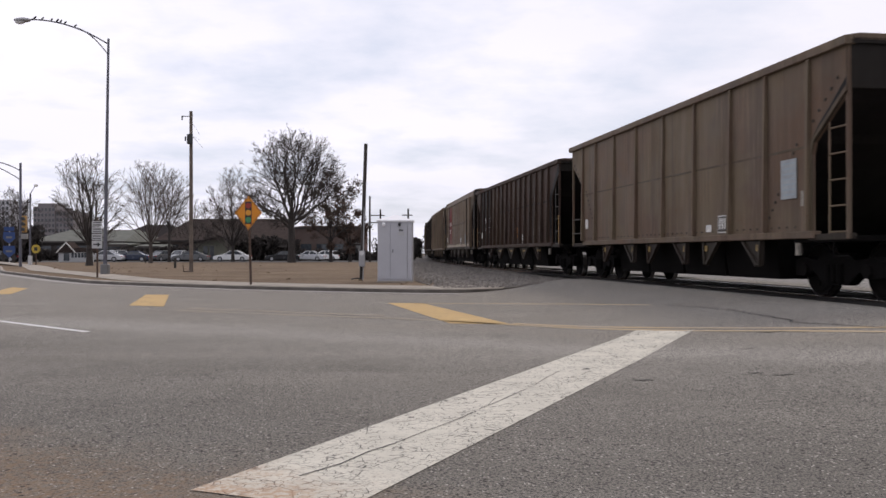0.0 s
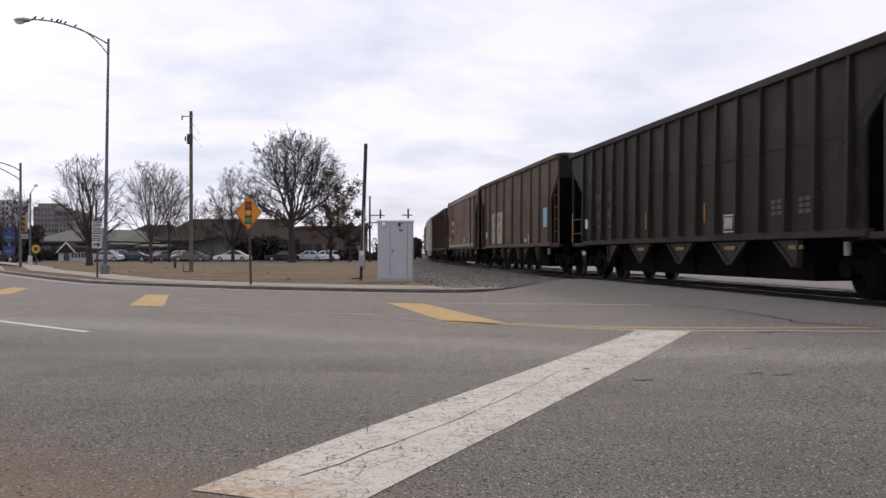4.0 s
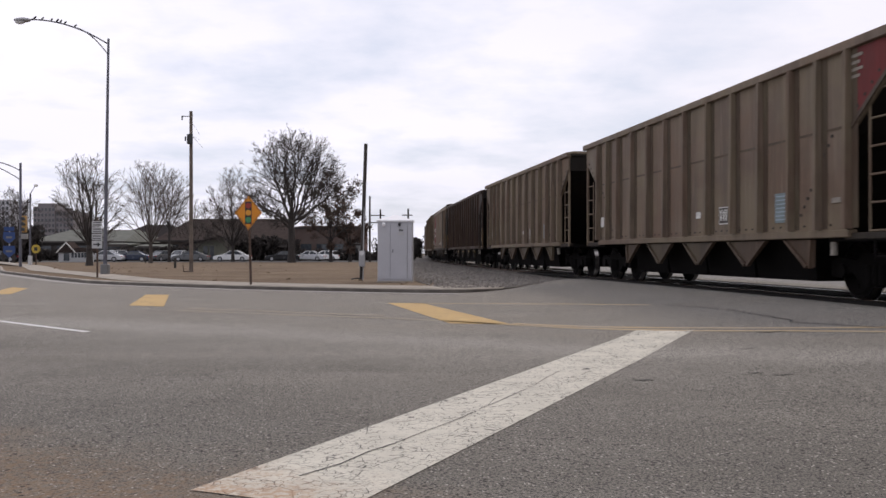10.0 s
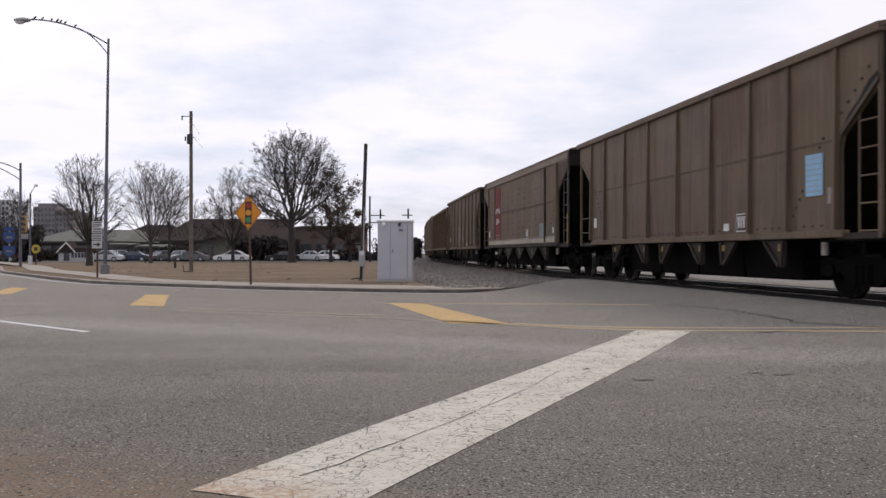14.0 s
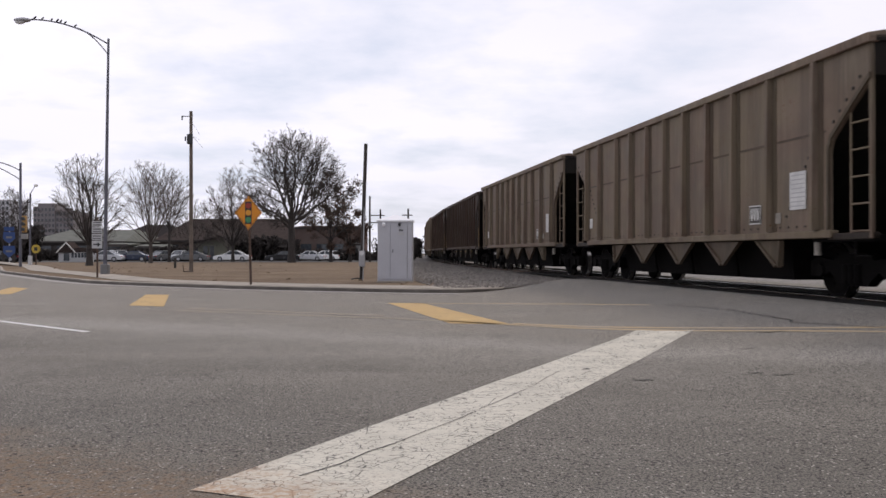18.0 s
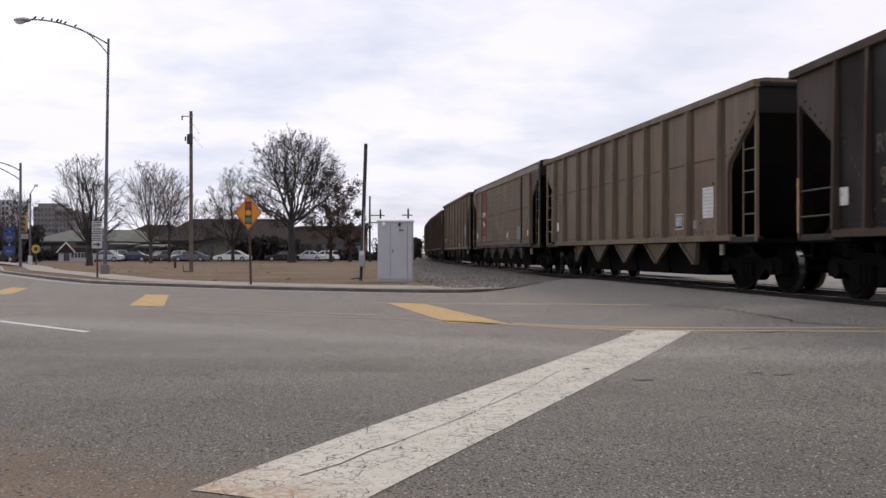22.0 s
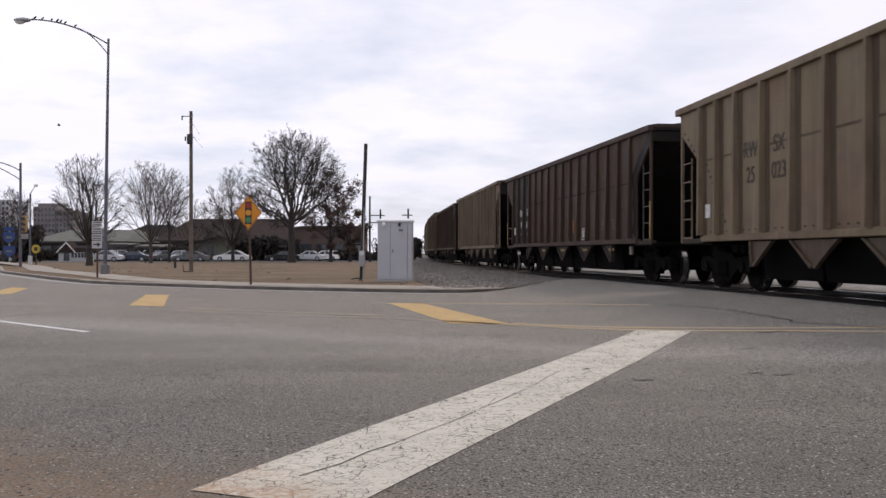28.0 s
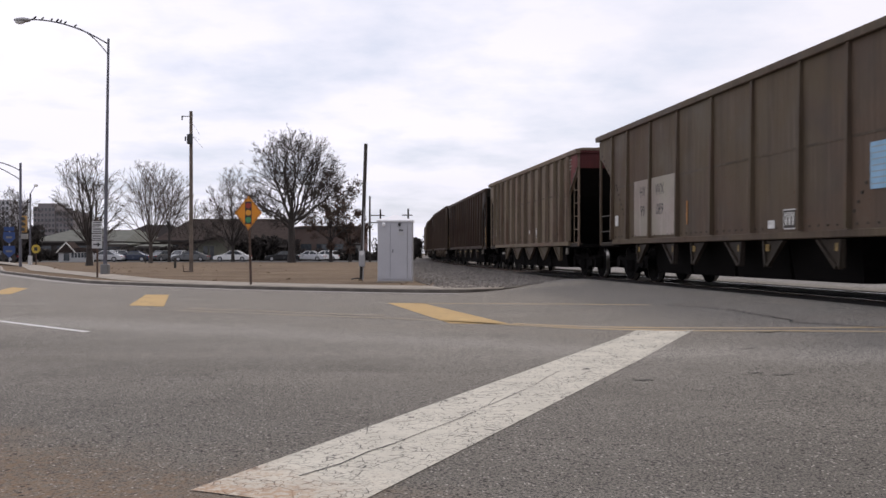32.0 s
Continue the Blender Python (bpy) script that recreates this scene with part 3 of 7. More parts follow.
def offset_line(d):
    """The kerb line moved d metres away from the road; d may depend on x."""
    out = []
    far = d
    for x in kx:
        d = far(x) if callable(far) else far
        t = Vector((0.2, kerb_y(min(3.4, x + 0.1)) - kerb_y(x - 0.1), 0)).normalized()
        out.append((x - t.y * d, kerb_y(x) + t.x * d))
    return out


def strip(name, d0, d1, z0, z1, mat, label, category):
    a, b = offset_line(d0), offset_line(d1)
    me = grid_mesh(name, [[(p[0], p[1], z0) for p in a], [(p[0], p[1], z1) for p in b]])
    ob = new(name, upward(me))
    me.materials.append(mat)
    return tagged(ob, label, category, kind="structure")


strip("gutter", -0.5, 0.0, 0.006, 0.004, M["gutter"], "pale concrete gutter along the kerb", "gutter")
a, b = offset_line(0.0), offset_line(0.16)
me = grid_mesh("kerb", [[(*p, -0.02) for p in a], [(*p, 0.085) for p in a], [(p[0], p[1] + 0.03, 0.11) for p in a], [(*p, 0.115) for p in b]])
kerb = new("kerb", upward(me))
me.materials.append(M["concrete"])
me.materials.append(M["kerb_face"])
# steep faces take the darker concrete
for f in me.polygons:
    if abs(f.normal.z) < 0.6:
        f.material_index = 1
tagged(kerb, "weathered concrete kerb with rounded edge", "kerb", kind="structure")


def earth_strip(x):
    """Width of the earth strip between kerb and pavement; it narrows towards the track."""
    return 0.16 + 1.15 * (1 - smooth(-16, -6, x))


pavement = strip("pavement", earth_strip, lambda x: earth_strip(x) + 1.45, 0.116, 0.116, M["concrete"], "pale concrete pavement along the road", "pavement")

rows = []
back = offset_line(0.16)
for (x, y) in back:
    rows.append([(x + (0 if k == 0 else 0), y + (max(108, y + 1) - y) * k ** 1.5, 0) for k in np.linspace(0, 1, 26)])
rows = [[(x, y, lawn_z(y) + 0.004 * noise.noise((x, y, 0)) * 4 * smooth(3.5, 7, y - r[0][1])) for x, y, z in r] for r in rows]
lawn = new("lawn", upward(grid_mesh("lawn", rows)))
lawn.data.materials.append(M["grass"])
tagged(lawn, "dormant brown winter lawn behind the pavement", "lawn", kind="structure")

# parking lot beyond the lawn
lot = new("parking_lot", upward(grid_mesh("parking_lot", [[(x, y, -0.115) for x in (-150, -60, 0)] for y in (106, 130, 160)])))
lot.data.materials.append(M["lot"])
tagged(lot, "grey asphalt parking lot beyond the lawn", "parking lot", kind="structure")

# ballast bed beside and under the track, away from the crossing; it ends at the kerb line
def bed_z(u):
    """Height over the bed, from its foot (0) to the sleepers (1)."""
    return 0.107 + 0.035 * u


rows = []
for s in list(np.arange(-16, 40, 0.6)) + list(np.arange(40, 130, 3)) + list(np.arange(130, 690, 15)):
    r = []
    foot = -3.4 - 3.2 * (1 - smooth(-8, 45, s))
    for u in (0.0, 0.12, 0.3, 0.5, 0.7, 0.85, 1.0):
        side = foot + (-1.25 - foot) * u
        p = track(s, side)
        y = max(p.y, far_edge(p.x) + 0.12)
        r.append((p.x, y, (bed_z(u) if u > 0 else 0.02) + 0.018 * noise.noise((p.x * 1.3, y * 1.7, 3))))
    for side, z in ((0.0, 0.135), (1.3, 0.14), (2.4, 0.10), (3.8, 0.0)):
        p = track(s, side)
        y = max(p.y, far_edge(p.x) + 0.12)
        r.append((p.x, y, z + 0.015 * noise.noise((s * 1.3, side * 1.7, 3))))
    rows.append(r)
ballast = new("ballast_bed", upward(grid_mesh("ballast_bed", rows)))
ballast.data.materials.append(M["ballast"])
tagged(ballast, "grey-brown crushed stone ballast beside the track", "ballast", kind="structure")

# pale gravel ground beyond the rails
rows = []
for s in list(np.arange(-40, 60, 4.0)):
    rows.append([(track(s, d).x, track(s, d).y, z) for d, z in ((2.6, 0.17), (5, 0.15), (9, 0.12), (16, 0.06), (30, 0.0), (60, -0.03))])
verge = new("gravel_verge", upward(grid_mesh("gravel_verge", rows)))
verge.data.materials.append(M["gravel"])
tagged(verge, "pale loose gravel ground beyond the railway track", "gravel", kind="structure")


# rails
def rail_mesh(side, prof):
    rows = []
    for s in list(np.arange(max(-680, S_LO), -45, 8)) + list(np.arange(-45, 60, 1.5)) + list(np.arange(60, 690, 6)):
        rows.append([tuple(track(s, side + u, v)) for u, v in prof])
    return grid_mesh("rail", rows)


railway = empty("railway_track", "steel rails on dark timber sleepers", "railway track", kind="structure")
FOOT = ((-0.07, -0.17), (-0.07, -0.155), (-0.012, -0.14), (-0.012, -0.045), (-0.036, -0.035), (-0.036, -0.006))
for side in (-0.753, 0.753):
    prof = list(FOOT) + [(-u, v) for u, v in FOOT[::-1]] + [FOOT[0]]
    part("rail", rail_mesh(side, prof), M["rail"], railway)
    part("rail_head", rail_mesh(side, [(-0.036, -0.006), (-0.028, 0.0), (0.028, 0.0), (0.036, -0.006)]), M["railhead"], railway, "polished running surface")
tie_me = mesh_from(box(-1.3, 1.3, -0.11, 0.11, -0.17, 0.0, 0.01), "sleeper")
for i in range(170):
    s = 4.5 + i * 0.54
    p = track(s, 0, -0.172)
    part("sleeper", tie_me, M["tie"], railway, m=pose(p.x, p.y, p.z, 0, 0, -math.degrees(float(away_heading(s))) + random.uniform(-1, 1)))

# dark rubber panels along and between the rails at the crossing
# their black and the outer width also paint in the train's shade
for a, b in ((-1.6, -0.83), (-0.67, 0.67), (0.83, 1.35)):
    for i in range(20):
        rows = []
        for s in np.linspace(-32 + 1.8 * i, -30.25 + 1.8 * i, 4):
            rows.append([tuple(track(s, u, -0.012)) for u in (a, (a + b) / 2, b)] )
        rows = [[(x, y, max(z, road_z(x, y) + 0.006)) for x, y, z in q] for q in rows]
        part("crossing_panel", upward(grid_mesh("crossing_panel", rows)), M["rubber"], railway, "black grimy rubber crossing panel")

# loose stones over the near ballast slope
rng = np.random.default_rng(5)
vs, fs = [], []
for i in range(16000):
    s = -12.0 + 62 * rng.random() ** 1.6
    foot = -3.4 - 3.2 * (1 - smooth(-8, 45, s))
    u = rng.uniform(0.02, 1.0)
    p = track(s, foot + (-1.25 - foot) * u)
    if p.y < far_edge(p.x) + 0.15:
        continue
    zz = bed_z(u) - 0.012
    r = rng.uniform(0.018, 0.042)
    base = len(vs)
    for u, v, w in ((1, 0, 0), (-0.5, 0.8, 0.1), (-0.6, -0.8, 0), (0.1, 0.1, 1), (0.2, -0.2, -0.8)):
        j = rng.uniform(0.7, 1.3, 3)
        vs.append((p.x + u * r * j[0], p.y + v * r * j[1], zz + 0.015 + w * r * 0.8 * j[2]))
    fs += [(base, base + 1, base + 3), (base + 1, base + 2, base + 3), (base + 2, base, base + 3), (base + 1, base, base + 4), (base + 2, base + 1, base + 4), (base, base + 2, base + 4)]
me = bpy.data.meshes.new("loose_stones")
me.from_pydata(vs, [], fs)
n_ = Nodes("loose_ballast_stone", 0.9)
_g = n_.t.nodes.new("ShaderNodeNewGeometry").outputs["Random Per Island"]
me.materials.append(n_.done(n_.mix(_g, (0.10, 0.09, 0.08), (0.31, 0.28, 0.25))))
tagged(new("loose_stones", me), "loose grey-brown ballast stones beside the track", "stones", kind="stuff")


# ---------- road markings: thin coats on the asphalt ----------
def coat(name, pts, mat, label, cuts=10, lift=0.004, sides=None):
    """A painted quad between two edges, draped on the road."""
    (a, b), (c, d) = pts          # edge a-b, edge c-d, running the same way
    rows = []
    for u in np.linspace(0, 1, cuts + 1):
        r = []
        for v in np.linspace(0, 1, 4):
            x = (a[0] + (b[0] - a[0]) * u) * (1 - v) + (c[0] + (d[0] - c[0]) * u) * v
            y = (a[1] + (b[1] - a[1]) * u) * (1 - v) + (c[1] + (d[1] - c[1]) * u) * v
            r.append((x, y, road_z(x, y) + lift))
        rows.append(r)
    ob = new(name, upward(grid_mesh(name, rows)))
    ob.data.materials.append(mat)
    return tagged(ob, label, "road marking", kind="structure")


def line(name, pts, width, mat, label, lift=0.004):
    """A painted line along points."""
    rows = []
    fine = []
    for (a, b) in zip(pts[:-1], pts[1:]):
        k = max(1, int(math.dist(a, b) / 0.5))
        fine += [(a[0] + (b[0] - a[0]) * i / k, a[1] + (b[1] - a[1]) * i / k) for i in range(k)]
    fine.append(pts[-1])
    for i, p in enumerate(fine):
        q0, q1 = fine[max(0, i - 1)], fine[min(len(fine) - 1, i + 1)]
        t = Vector((q1[0] - q0[0], q1[1] - q0[1])).normalized()
        rows.append([(p[0] - t.y * w, p[1] + t.x * w, road_z(p[0] - t.y * w, p[1] + t.x * w) + lift) for w in (-width / 2, width / 2)])
    ob = new(name, upward(grid_mesh(name, rows)))
    ob.data.materials.append(mat)
    return tagged(ob, label, "road marking", kind="structure")


for pts, w in ((((-0.61, 3.84), (-0.46, 4.06), (-0.36, 4.3), (-0.24, 4.5)), 0.008), (((-0.24, 4.5), (-0.08, 4.84), (0.03, 5.04), (0.13, 5.26), (0.2, 5.42)), 0.005), (((0.22, 5.5), (0.34, 5.74), (0.44, 5.98), (0.58, 6.3)), 0.006), (((0.66, 6.5), (0.78, 6.86), (0.95, 7.3)), 0.005)):
    line("tar_crack", pts, w, M["tar"], "dark open crack along the stop line", 0.007)
crack_rng = random.Random(31)
rough = lambda pts: [pts[0]] + [(a[0] + (b[0] - a[0]) * k / 4 + crack_rng.uniform(-0.05, 0.05), a[1] + (b[1] - a[1]) * k / 4 + crack_rng.uniform(-0.03, 0.03)) for a, b in zip(pts[:-1], pts[1:]) for k in range(1, 5)]
line("tar_crack", rough(((3.6, 14.56), (3.92, 13.76), (4.02, 13.3), (4.15, 12.86), (4.12, 12.4), (4.2, 11.89), (4.24, 11.3), (4.18, 10.87), (4.3, 10.5), (4.45, 10.23), (4.75, 9.69), (5.6, 8.9))), 0.03, M["tar"], "dark uneven crack in the asphalt", 0.005)
for x, y, w in ((1.63, 14.4, 0.26), (0.74, 10.4, 0.22), (3.6, 9.9, 0.3), (1.49, 6.75, 0.16), (2.6, 6.9, 0.17), (2.44, 7.05, 0.12), (4.1, 14.0, 0.2), (2.9, 8.6, 0.14)):
    line("tar_crack", ((x - w * 0.5, y + 0.02), (x - w * 0.15, y - 0.015), (x + w * 0.2, y + 0.02), (x + w * 0.5, y + 0.01)), 0.028, M["tar"], "short dark pit scraped in the asphalt", 0.005)
coat("stop_line", (((-1.01, 3.62), (1.69, 9.52)), ((-0.36, 3.35), (2.27, 9.2))), M["white"], "wide white stop line with cracked paint", 24)
coat("stop_line", (((1.69, 9.52), (2.32, 10.85)), ((2.27, 9.2), (2.94, 10.6))), M["white"], "wide white stop line with cracked paint", 8)
coat("median_stripe", (((-6.80, 20.7), (-6.26, 20.7)), ((-5.70, 16.4), (-4.97, 16.1))), M["yellow"], "faded yellow diagonal median stripe", 6)
coat("median_stripe", (((-1.05, 17.2), (-0.40, 17.2)), ((0.10, 12.2), (0.90, 12.1))), M["yellow"], "faded yellow diagonal median stripe", 6)
coat("median_stripe", (((-12.0, 25.2), (-11.2, 24.4)), ((-10.6, 20.9), (-10.0, 20.9))), M["yellow"], "faded yellow diagonal median stripe", 6)
line("lane_line", ((-6.3, 12.74), (-4.29, 10.91)), 0.10, M["lane_white"], "white dashed lane line")
line("centre_line", ((-4.4, 15.0), (-2.4, 13.95), (-0.69, 13.18), (0.1, 12.6)), 0.10, M["yellow_trace"], "last traces of a yellow centre line")
line("centre_line", ((-4.4, 15.6), (-2.4, 14.5), (-0.9, 13.8)), 0.10, M["yellow_trace"], "last traces of a yellow centre line")
line("centre_line", ((0.1, 12.6), (0.87, 12.03), (2.9, 10.52), (3.81, 9.91), (4.56, 9.31), (6.4, 7.9)), 0.14, M["yellow_thin"], "thin worn yellow centre line")
line("centre_line", ((0.95, 12.2), (2.98, 10.83), (3.9, 10.2), (4.75, 9.69), (6.5, 8.3)), 0.14, M["yellow_thin"], "thin worn yellow centre line")
line("centre_line", ((-0.6, 17.1), (1.02, 16.96), (2.18, 16.13), (3.38, 14.77)), 0.14, M["yellow_thin"], "thin worn yellow centre line")
# ---------- the coal train ----------
W2 = 1.6                     # half a car's width
SILL = 0.97
# per kind: half body length, height, side ribs from the tail, rib half width, rib depth, truck centre, number of gussets
KINDS = {
    "hat": (7.10, 3.86, (1.24, 2.06, 2.92, 4.0, 5.09, 6.15, 7.25, 8.4, 9.5, 10.55, 11.6, 12.42, 13.22), 0.055, 0.13, 6.0, 5),
    "panel": (7.36, 3.86, (1.2, 2.35, 3.8, 4.87, 6.0, 7.1, 8.2, 9.35, 10.5, 11.85, 13.3), 0.06, 0.12, 6.1, 5),
    "smooth": (7.42, 4.02, (), 0, 0, 6.1, 5),
    "wide": (7.28, 3.96, (1.2, 2.4, 4.0, 5.65, 7.4, 9.1, 10.75, 12.1, 13.5), 0.036, 0.095, 6.1, 5),
    "thin": (8.01, 3.76, tuple(1.34 + 0.892 * i for i in range(16)), 0.035, 0.12, 6.75, 5),
}
CUT = 1.22                    # open tail end over the truck
# per kind: width of the open leading end, depth of the side below the rim at the corner and at the inner edge
FRONT = {"hat": (1.04, 0.62, 1.42), "panel": (1.06, 0.64, 1.46), "smooth": (1.20, 0.60, 1.32), "wide": (0.98, 0.82, 1.54), "thin": (0.98, 0.42, 1.20)}
MESHES = {}


def stored(key, make):
    """Builds a part's mesh once; alike parts of all cars share it."""
    if key not in MESHES:
        r = make()
        MESHES[key] = r if isinstance(r, bpy.types.Mesh) else mesh_from(r, str(key[0]))
    return MESHES[key]


def side_panel(kind, sgn):
    lh, top = KINDS[kind][:2]
    hi, lo = (0.52, 1.38) if kind != "smooth" else (0.58, 1.32)
    fw, fhi, flo = FRONT[kind]
    pts = [(-lh, top - hi), (-lh, top), (lh, top), (lh, top - fhi), (lh - fw * 0.35, top - fhi - (flo - fhi) * 0.32), (lh - fw * 0.93, top - flo + 0.07), (lh - fw, top - flo - 0.12), (lh - fw, SILL + 0.1), (-lh + CUT, SILL + 0.1), (-lh + CUT, top - lo)]
    bm = bmesh.new()
    if kind == "smooth":
        # upper strip leans inwards above a riveted seam
        pts2 = [(-lh, top - hi), (-lh, top - 0.29), (lh, top - 0.29), (lh, top - fhi)] + pts[4:]
        add_prism(bm, pts2, sgn * W2, sgn * (W2 - 0.05))
        y0, y1 = sgn * W2, sgn * (W2 - 0.16)
        z0, z1 = top - 0.29, top
        for t in (0.0, 0.05):
            v = [bm.verts.new(p) for p in ((-lh, y0 - sgn * t, z0), (lh, y0 - sgn * t, z0), (lh, y1 - sgn * t, z1), (-lh, y1 - sgn * t, z1))]
            bm.faces.new(v)
        bmesh.ops.recalc_face_normals(bm, faces=bm.faces)
    else:
        add_prism(bm, pts, sgn * (W2 - 0.0), sgn * (W2 - 0.05))
    return bm


def end_edge(kind, sgn):
    """Upper edge of an open end: distance from the car's end, depth below the rim."""
    if sgn > 0:
        fw, fhi, flo = FRONT[kind]
        return [(0.0, fhi - 0.12), (fw * 0.35, fhi + (flo - fhi) * 0.32 - 0.12), (fw * 0.93, flo - 0.20), (fw + 0.05, flo - 0.08)]
    hi, lo = (0.52, 1.38) if kind != "smooth" else (0.58, 1.32)
    return [(0.0, hi - 0.12), (CUT * 0.5, (hi + lo) / 2 - 0.12), (CUT, lo - 0.10)]


def end_wall(kind, sgn):
    """Upright end wall at the top, with a crowned rim."""
    lh, top = KINDS[kind][:2]
    w = W2 - 0.05
    c = 0.10
    low = end_edge(kind, sgn)[0][1] + 0.06
    pts = [(-w, top), (-w * 0.55, top + c * 0.8), (0, top + c), (w * 0.55, top + c * 0.8), (w, top), (w, top - low), (-w, top - low)]
    bm = bmesh.new()
    add_prism(bm, pts, sgn * lh, sgn * (lh - 0.05), "x")
    add_prism(bm, [(-w, top - 0.1), (w, top - 0.1), (w, top - 0.02), (-w, top - 0.02)], sgn * (lh + 0.05), sgn * lh, "x")
    return bm


def slope_sheet(kind, sgn):
    """The sheet that falls inwards from the end wall to the first chute."""
    lh, top = KINDS[kind][:2]
    w = W2 - 0.05
    edge = end_edge(kind, sgn)
    out = [(sgn * (lh - a), top - b) for a, b in edge] + [(sgn * (lh - 3.3), SILL + 0.05), (sgn * (lh - 3.36), SILL + 0.05)]
    return prism(out + [(sgn * (lh - a - 0.06), top - b + 0.05) for a, b in edge[::-1]], -w, w)


def top_chord(kind, sgn):
    lh, top = KINDS[kind][:2]
    y = sgn * (W2 - 0.16) if kind == "smooth" else sgn * W2
    d = 0.035 if kind == "smooth" else 0.075
    return box(-lh - 0.16, lh + 0.04, min(y + sgn * d, y - sgn * 0.1), max(y + sgn * d, y - sgn * 0.1), top - (0.05 if kind == "smooth" else 0.12), top + 0.02, 0.012)


def side_sill(kind, sgn):
    lh = KINDS[kind][0]
    bm = box(-lh + CUT - 0.05, lh - FRONT[kind][0] + 0.05, min(sgn * (W2 + 0.03), sgn * (W2 - 0.12)), max(sgn * (W2 + 0.03), sgn * (W2 - 0.12)), SILL + 0.0, SILL + 0.12, 0.012)
    return bm


def rib(kind, sgn):
    lh, top, n, hw, dp = KINDS[kind][:5]
    if kind in ("hat", "panel"):
        pts = [(-hw, 0), (-hw * 0.72, dp), (hw * 0.72, dp), (hw, 0)]
    else:
        pts = [(-hw, 0), (-hw, dp), (hw, dp), (hw, 0)]
    bm = bmesh.new()
    lo = [bm.verts.new((u, sgn * (W2 + v), SILL + 0.13)) for u, v in pts]
    hi = [bm.verts.new((u, sgn * (W2 + v * (0.8 if kind in ("hat", "panel") else 0.55)), top - 0.12)) for u, v in pts]
    for i in range(4):
        bm.faces.new((lo[i], lo[(i + 1) % 4], hi[(i + 1) % 4], hi[i]))
    bm.faces.new(lo)
    bm.faces.new(hi[::-1])
    bmesh.ops.recalc_face_normals(bm, faces=bm.faces)
    return bm


def corner_post(top):
    bm = box(-0.035, 0.035, -0.03, 0.03, SILL - 0.02, top - 0.02, 0.008)
    return bm


def ladder(height, wide):
    bm = bmesh.new()
    low = SILL - 0.35 if height < 0.1 else SILL + 0.02
    add_box(bm, -wide - 0.014, -wide + 0.014, -0.012, 0.012, low, SILL + height, 0.0)
    z = low + 0.07
    while z < SILL + height - 0.05:
        add_tube(bm, (-wide, 0, z), (0, 0, z), 0.016, n=6)
        z += 0.40
    return bm


def gusset(wide, cut):
    """Folded end of a cross ridge; at the ends of a row it is cut upright on one side."""
    l, r = (-wide if cut != "l" else -0.12), (wide if cut != "r" else 0.12)
    a, b = SILL - 0.02, SILL - 0.46
    bm = bmesh.new()
    add_prism(bm, [(l, a), (r, a), (0.03 if cut != "r" else 0.10, b), (-0.03 if cut != "l" else -0.10, b)], -0.02, 0.02)
    for e, q in ((-1, l), (1, r)):
        # turned lip along each edge
        add_prism(bm, [(q, a), (q - e * 0.06, a), (e * 0.01, b + 0.03), (e * 0.06, b - 0.02)], -0.07, 0.0)
    return bm


def chute(half):
    bm = bmesh.new()
    a = [bm.verts.new(p) for p in ((-half, -W2 + 0.3, SILL + 0.1), (half, -W2 + 0.3, SILL + 0.1), (half, W2 - 0.3, SILL + 0.1), (-half, W2 - 0.3, SILL + 0.1))]
    b = [bm.verts.new(p) for p in ((-half * 0.94, -1.2, 0.27), (half * 0.94, -1.2, 0.27), (half * 0.94, 1.2, 0.27), (-half * 0.94, 1.2, 0.27))]
    for i in range(4):
        bm.faces.new((a[i], a[(i + 1) % 4], b[(i + 1) % 4], b[i]))
    bm.faces.new(b)
    bm.faces.new(a[::-1])
    bmesh.ops.recalc_face_normals(bm, faces=bm.faces)
    return bm


def side_frame(sgn):
    """Cast truck side frame with its pedestals, arch and spring nest."""
    y = sgn * 1.0
    bm = bmesh.new()
    pts = [(-1.22, 0.36), (-1.22, 0.60), (-1.02, 0.68), (-0.55, 0.62), (-0.34, 0.74), (0.34, 0.74), (0.55, 0.62), (1.02, 0.68), (1.22, 0.60), (1.22, 0.36), (0.92, 0.34), (0.66, 0.44), (0.34, 0.22), (-0.34, 0.22), (-0.66, 0.44), (-0.92, 0.34)]
    add_prism(bm, pts, y - 0.09, y + 0.09)
    for x in (-0.16, 0.0, 0.16):
        add_tube(bm, (x, y + sgn * 0.1, 0.26), (x, y + sgn * 0.1, 0.56), 0.07, n=8)
    return bm


def bearing():
    bm = bmesh.new()
    for sgn in (-1, 1):
        add_tube(bm, (0, sgn * 0.98, 0), (0, sgn * 1.14, 0), 0.13, 0.11, n=10)
    return bm


def wheel(sgn):
    bm = bmesh.new()
    y = sgn * 0.753
    add_tube(bm, (0, y - 0.065, 0), (0, y + 0.065, 0), 0.44, n=28)
    add_tube(bm, (0, y + sgn * 0.06, 0), (0, y + sgn * 0.085, 0), 0.40, 0.36, n=28)
    add_tube(bm, (0, y - sgn * 0.065, 0), (0, y - sgn * 0.095, 0), 0.475, n=28)
    add_tube(bm, (0, y + sgn * 0.085, 0), (0, y + sgn * 0.13, 0), 0.13, n=14)
    for a in range(4):
        c = Vector((math.cos(a * 1.5708) * 0.24, y + sgn * 0.088, math.sin(a * 1.5708) * 0.24))
        add_tube(bm, c, c + Vector((0, sgn * 0.012, 0)), 0.045, n=8)
    return bm


def tread():
    bm = bmesh.new()
    for sgn in (-1, 1):
        add_tube(bm, (0, sgn * 0.753 - 0.06, 0), (0, sgn * 0.753 + 0.06, 0), 0.4565, n=36, caps=False)
    return bm


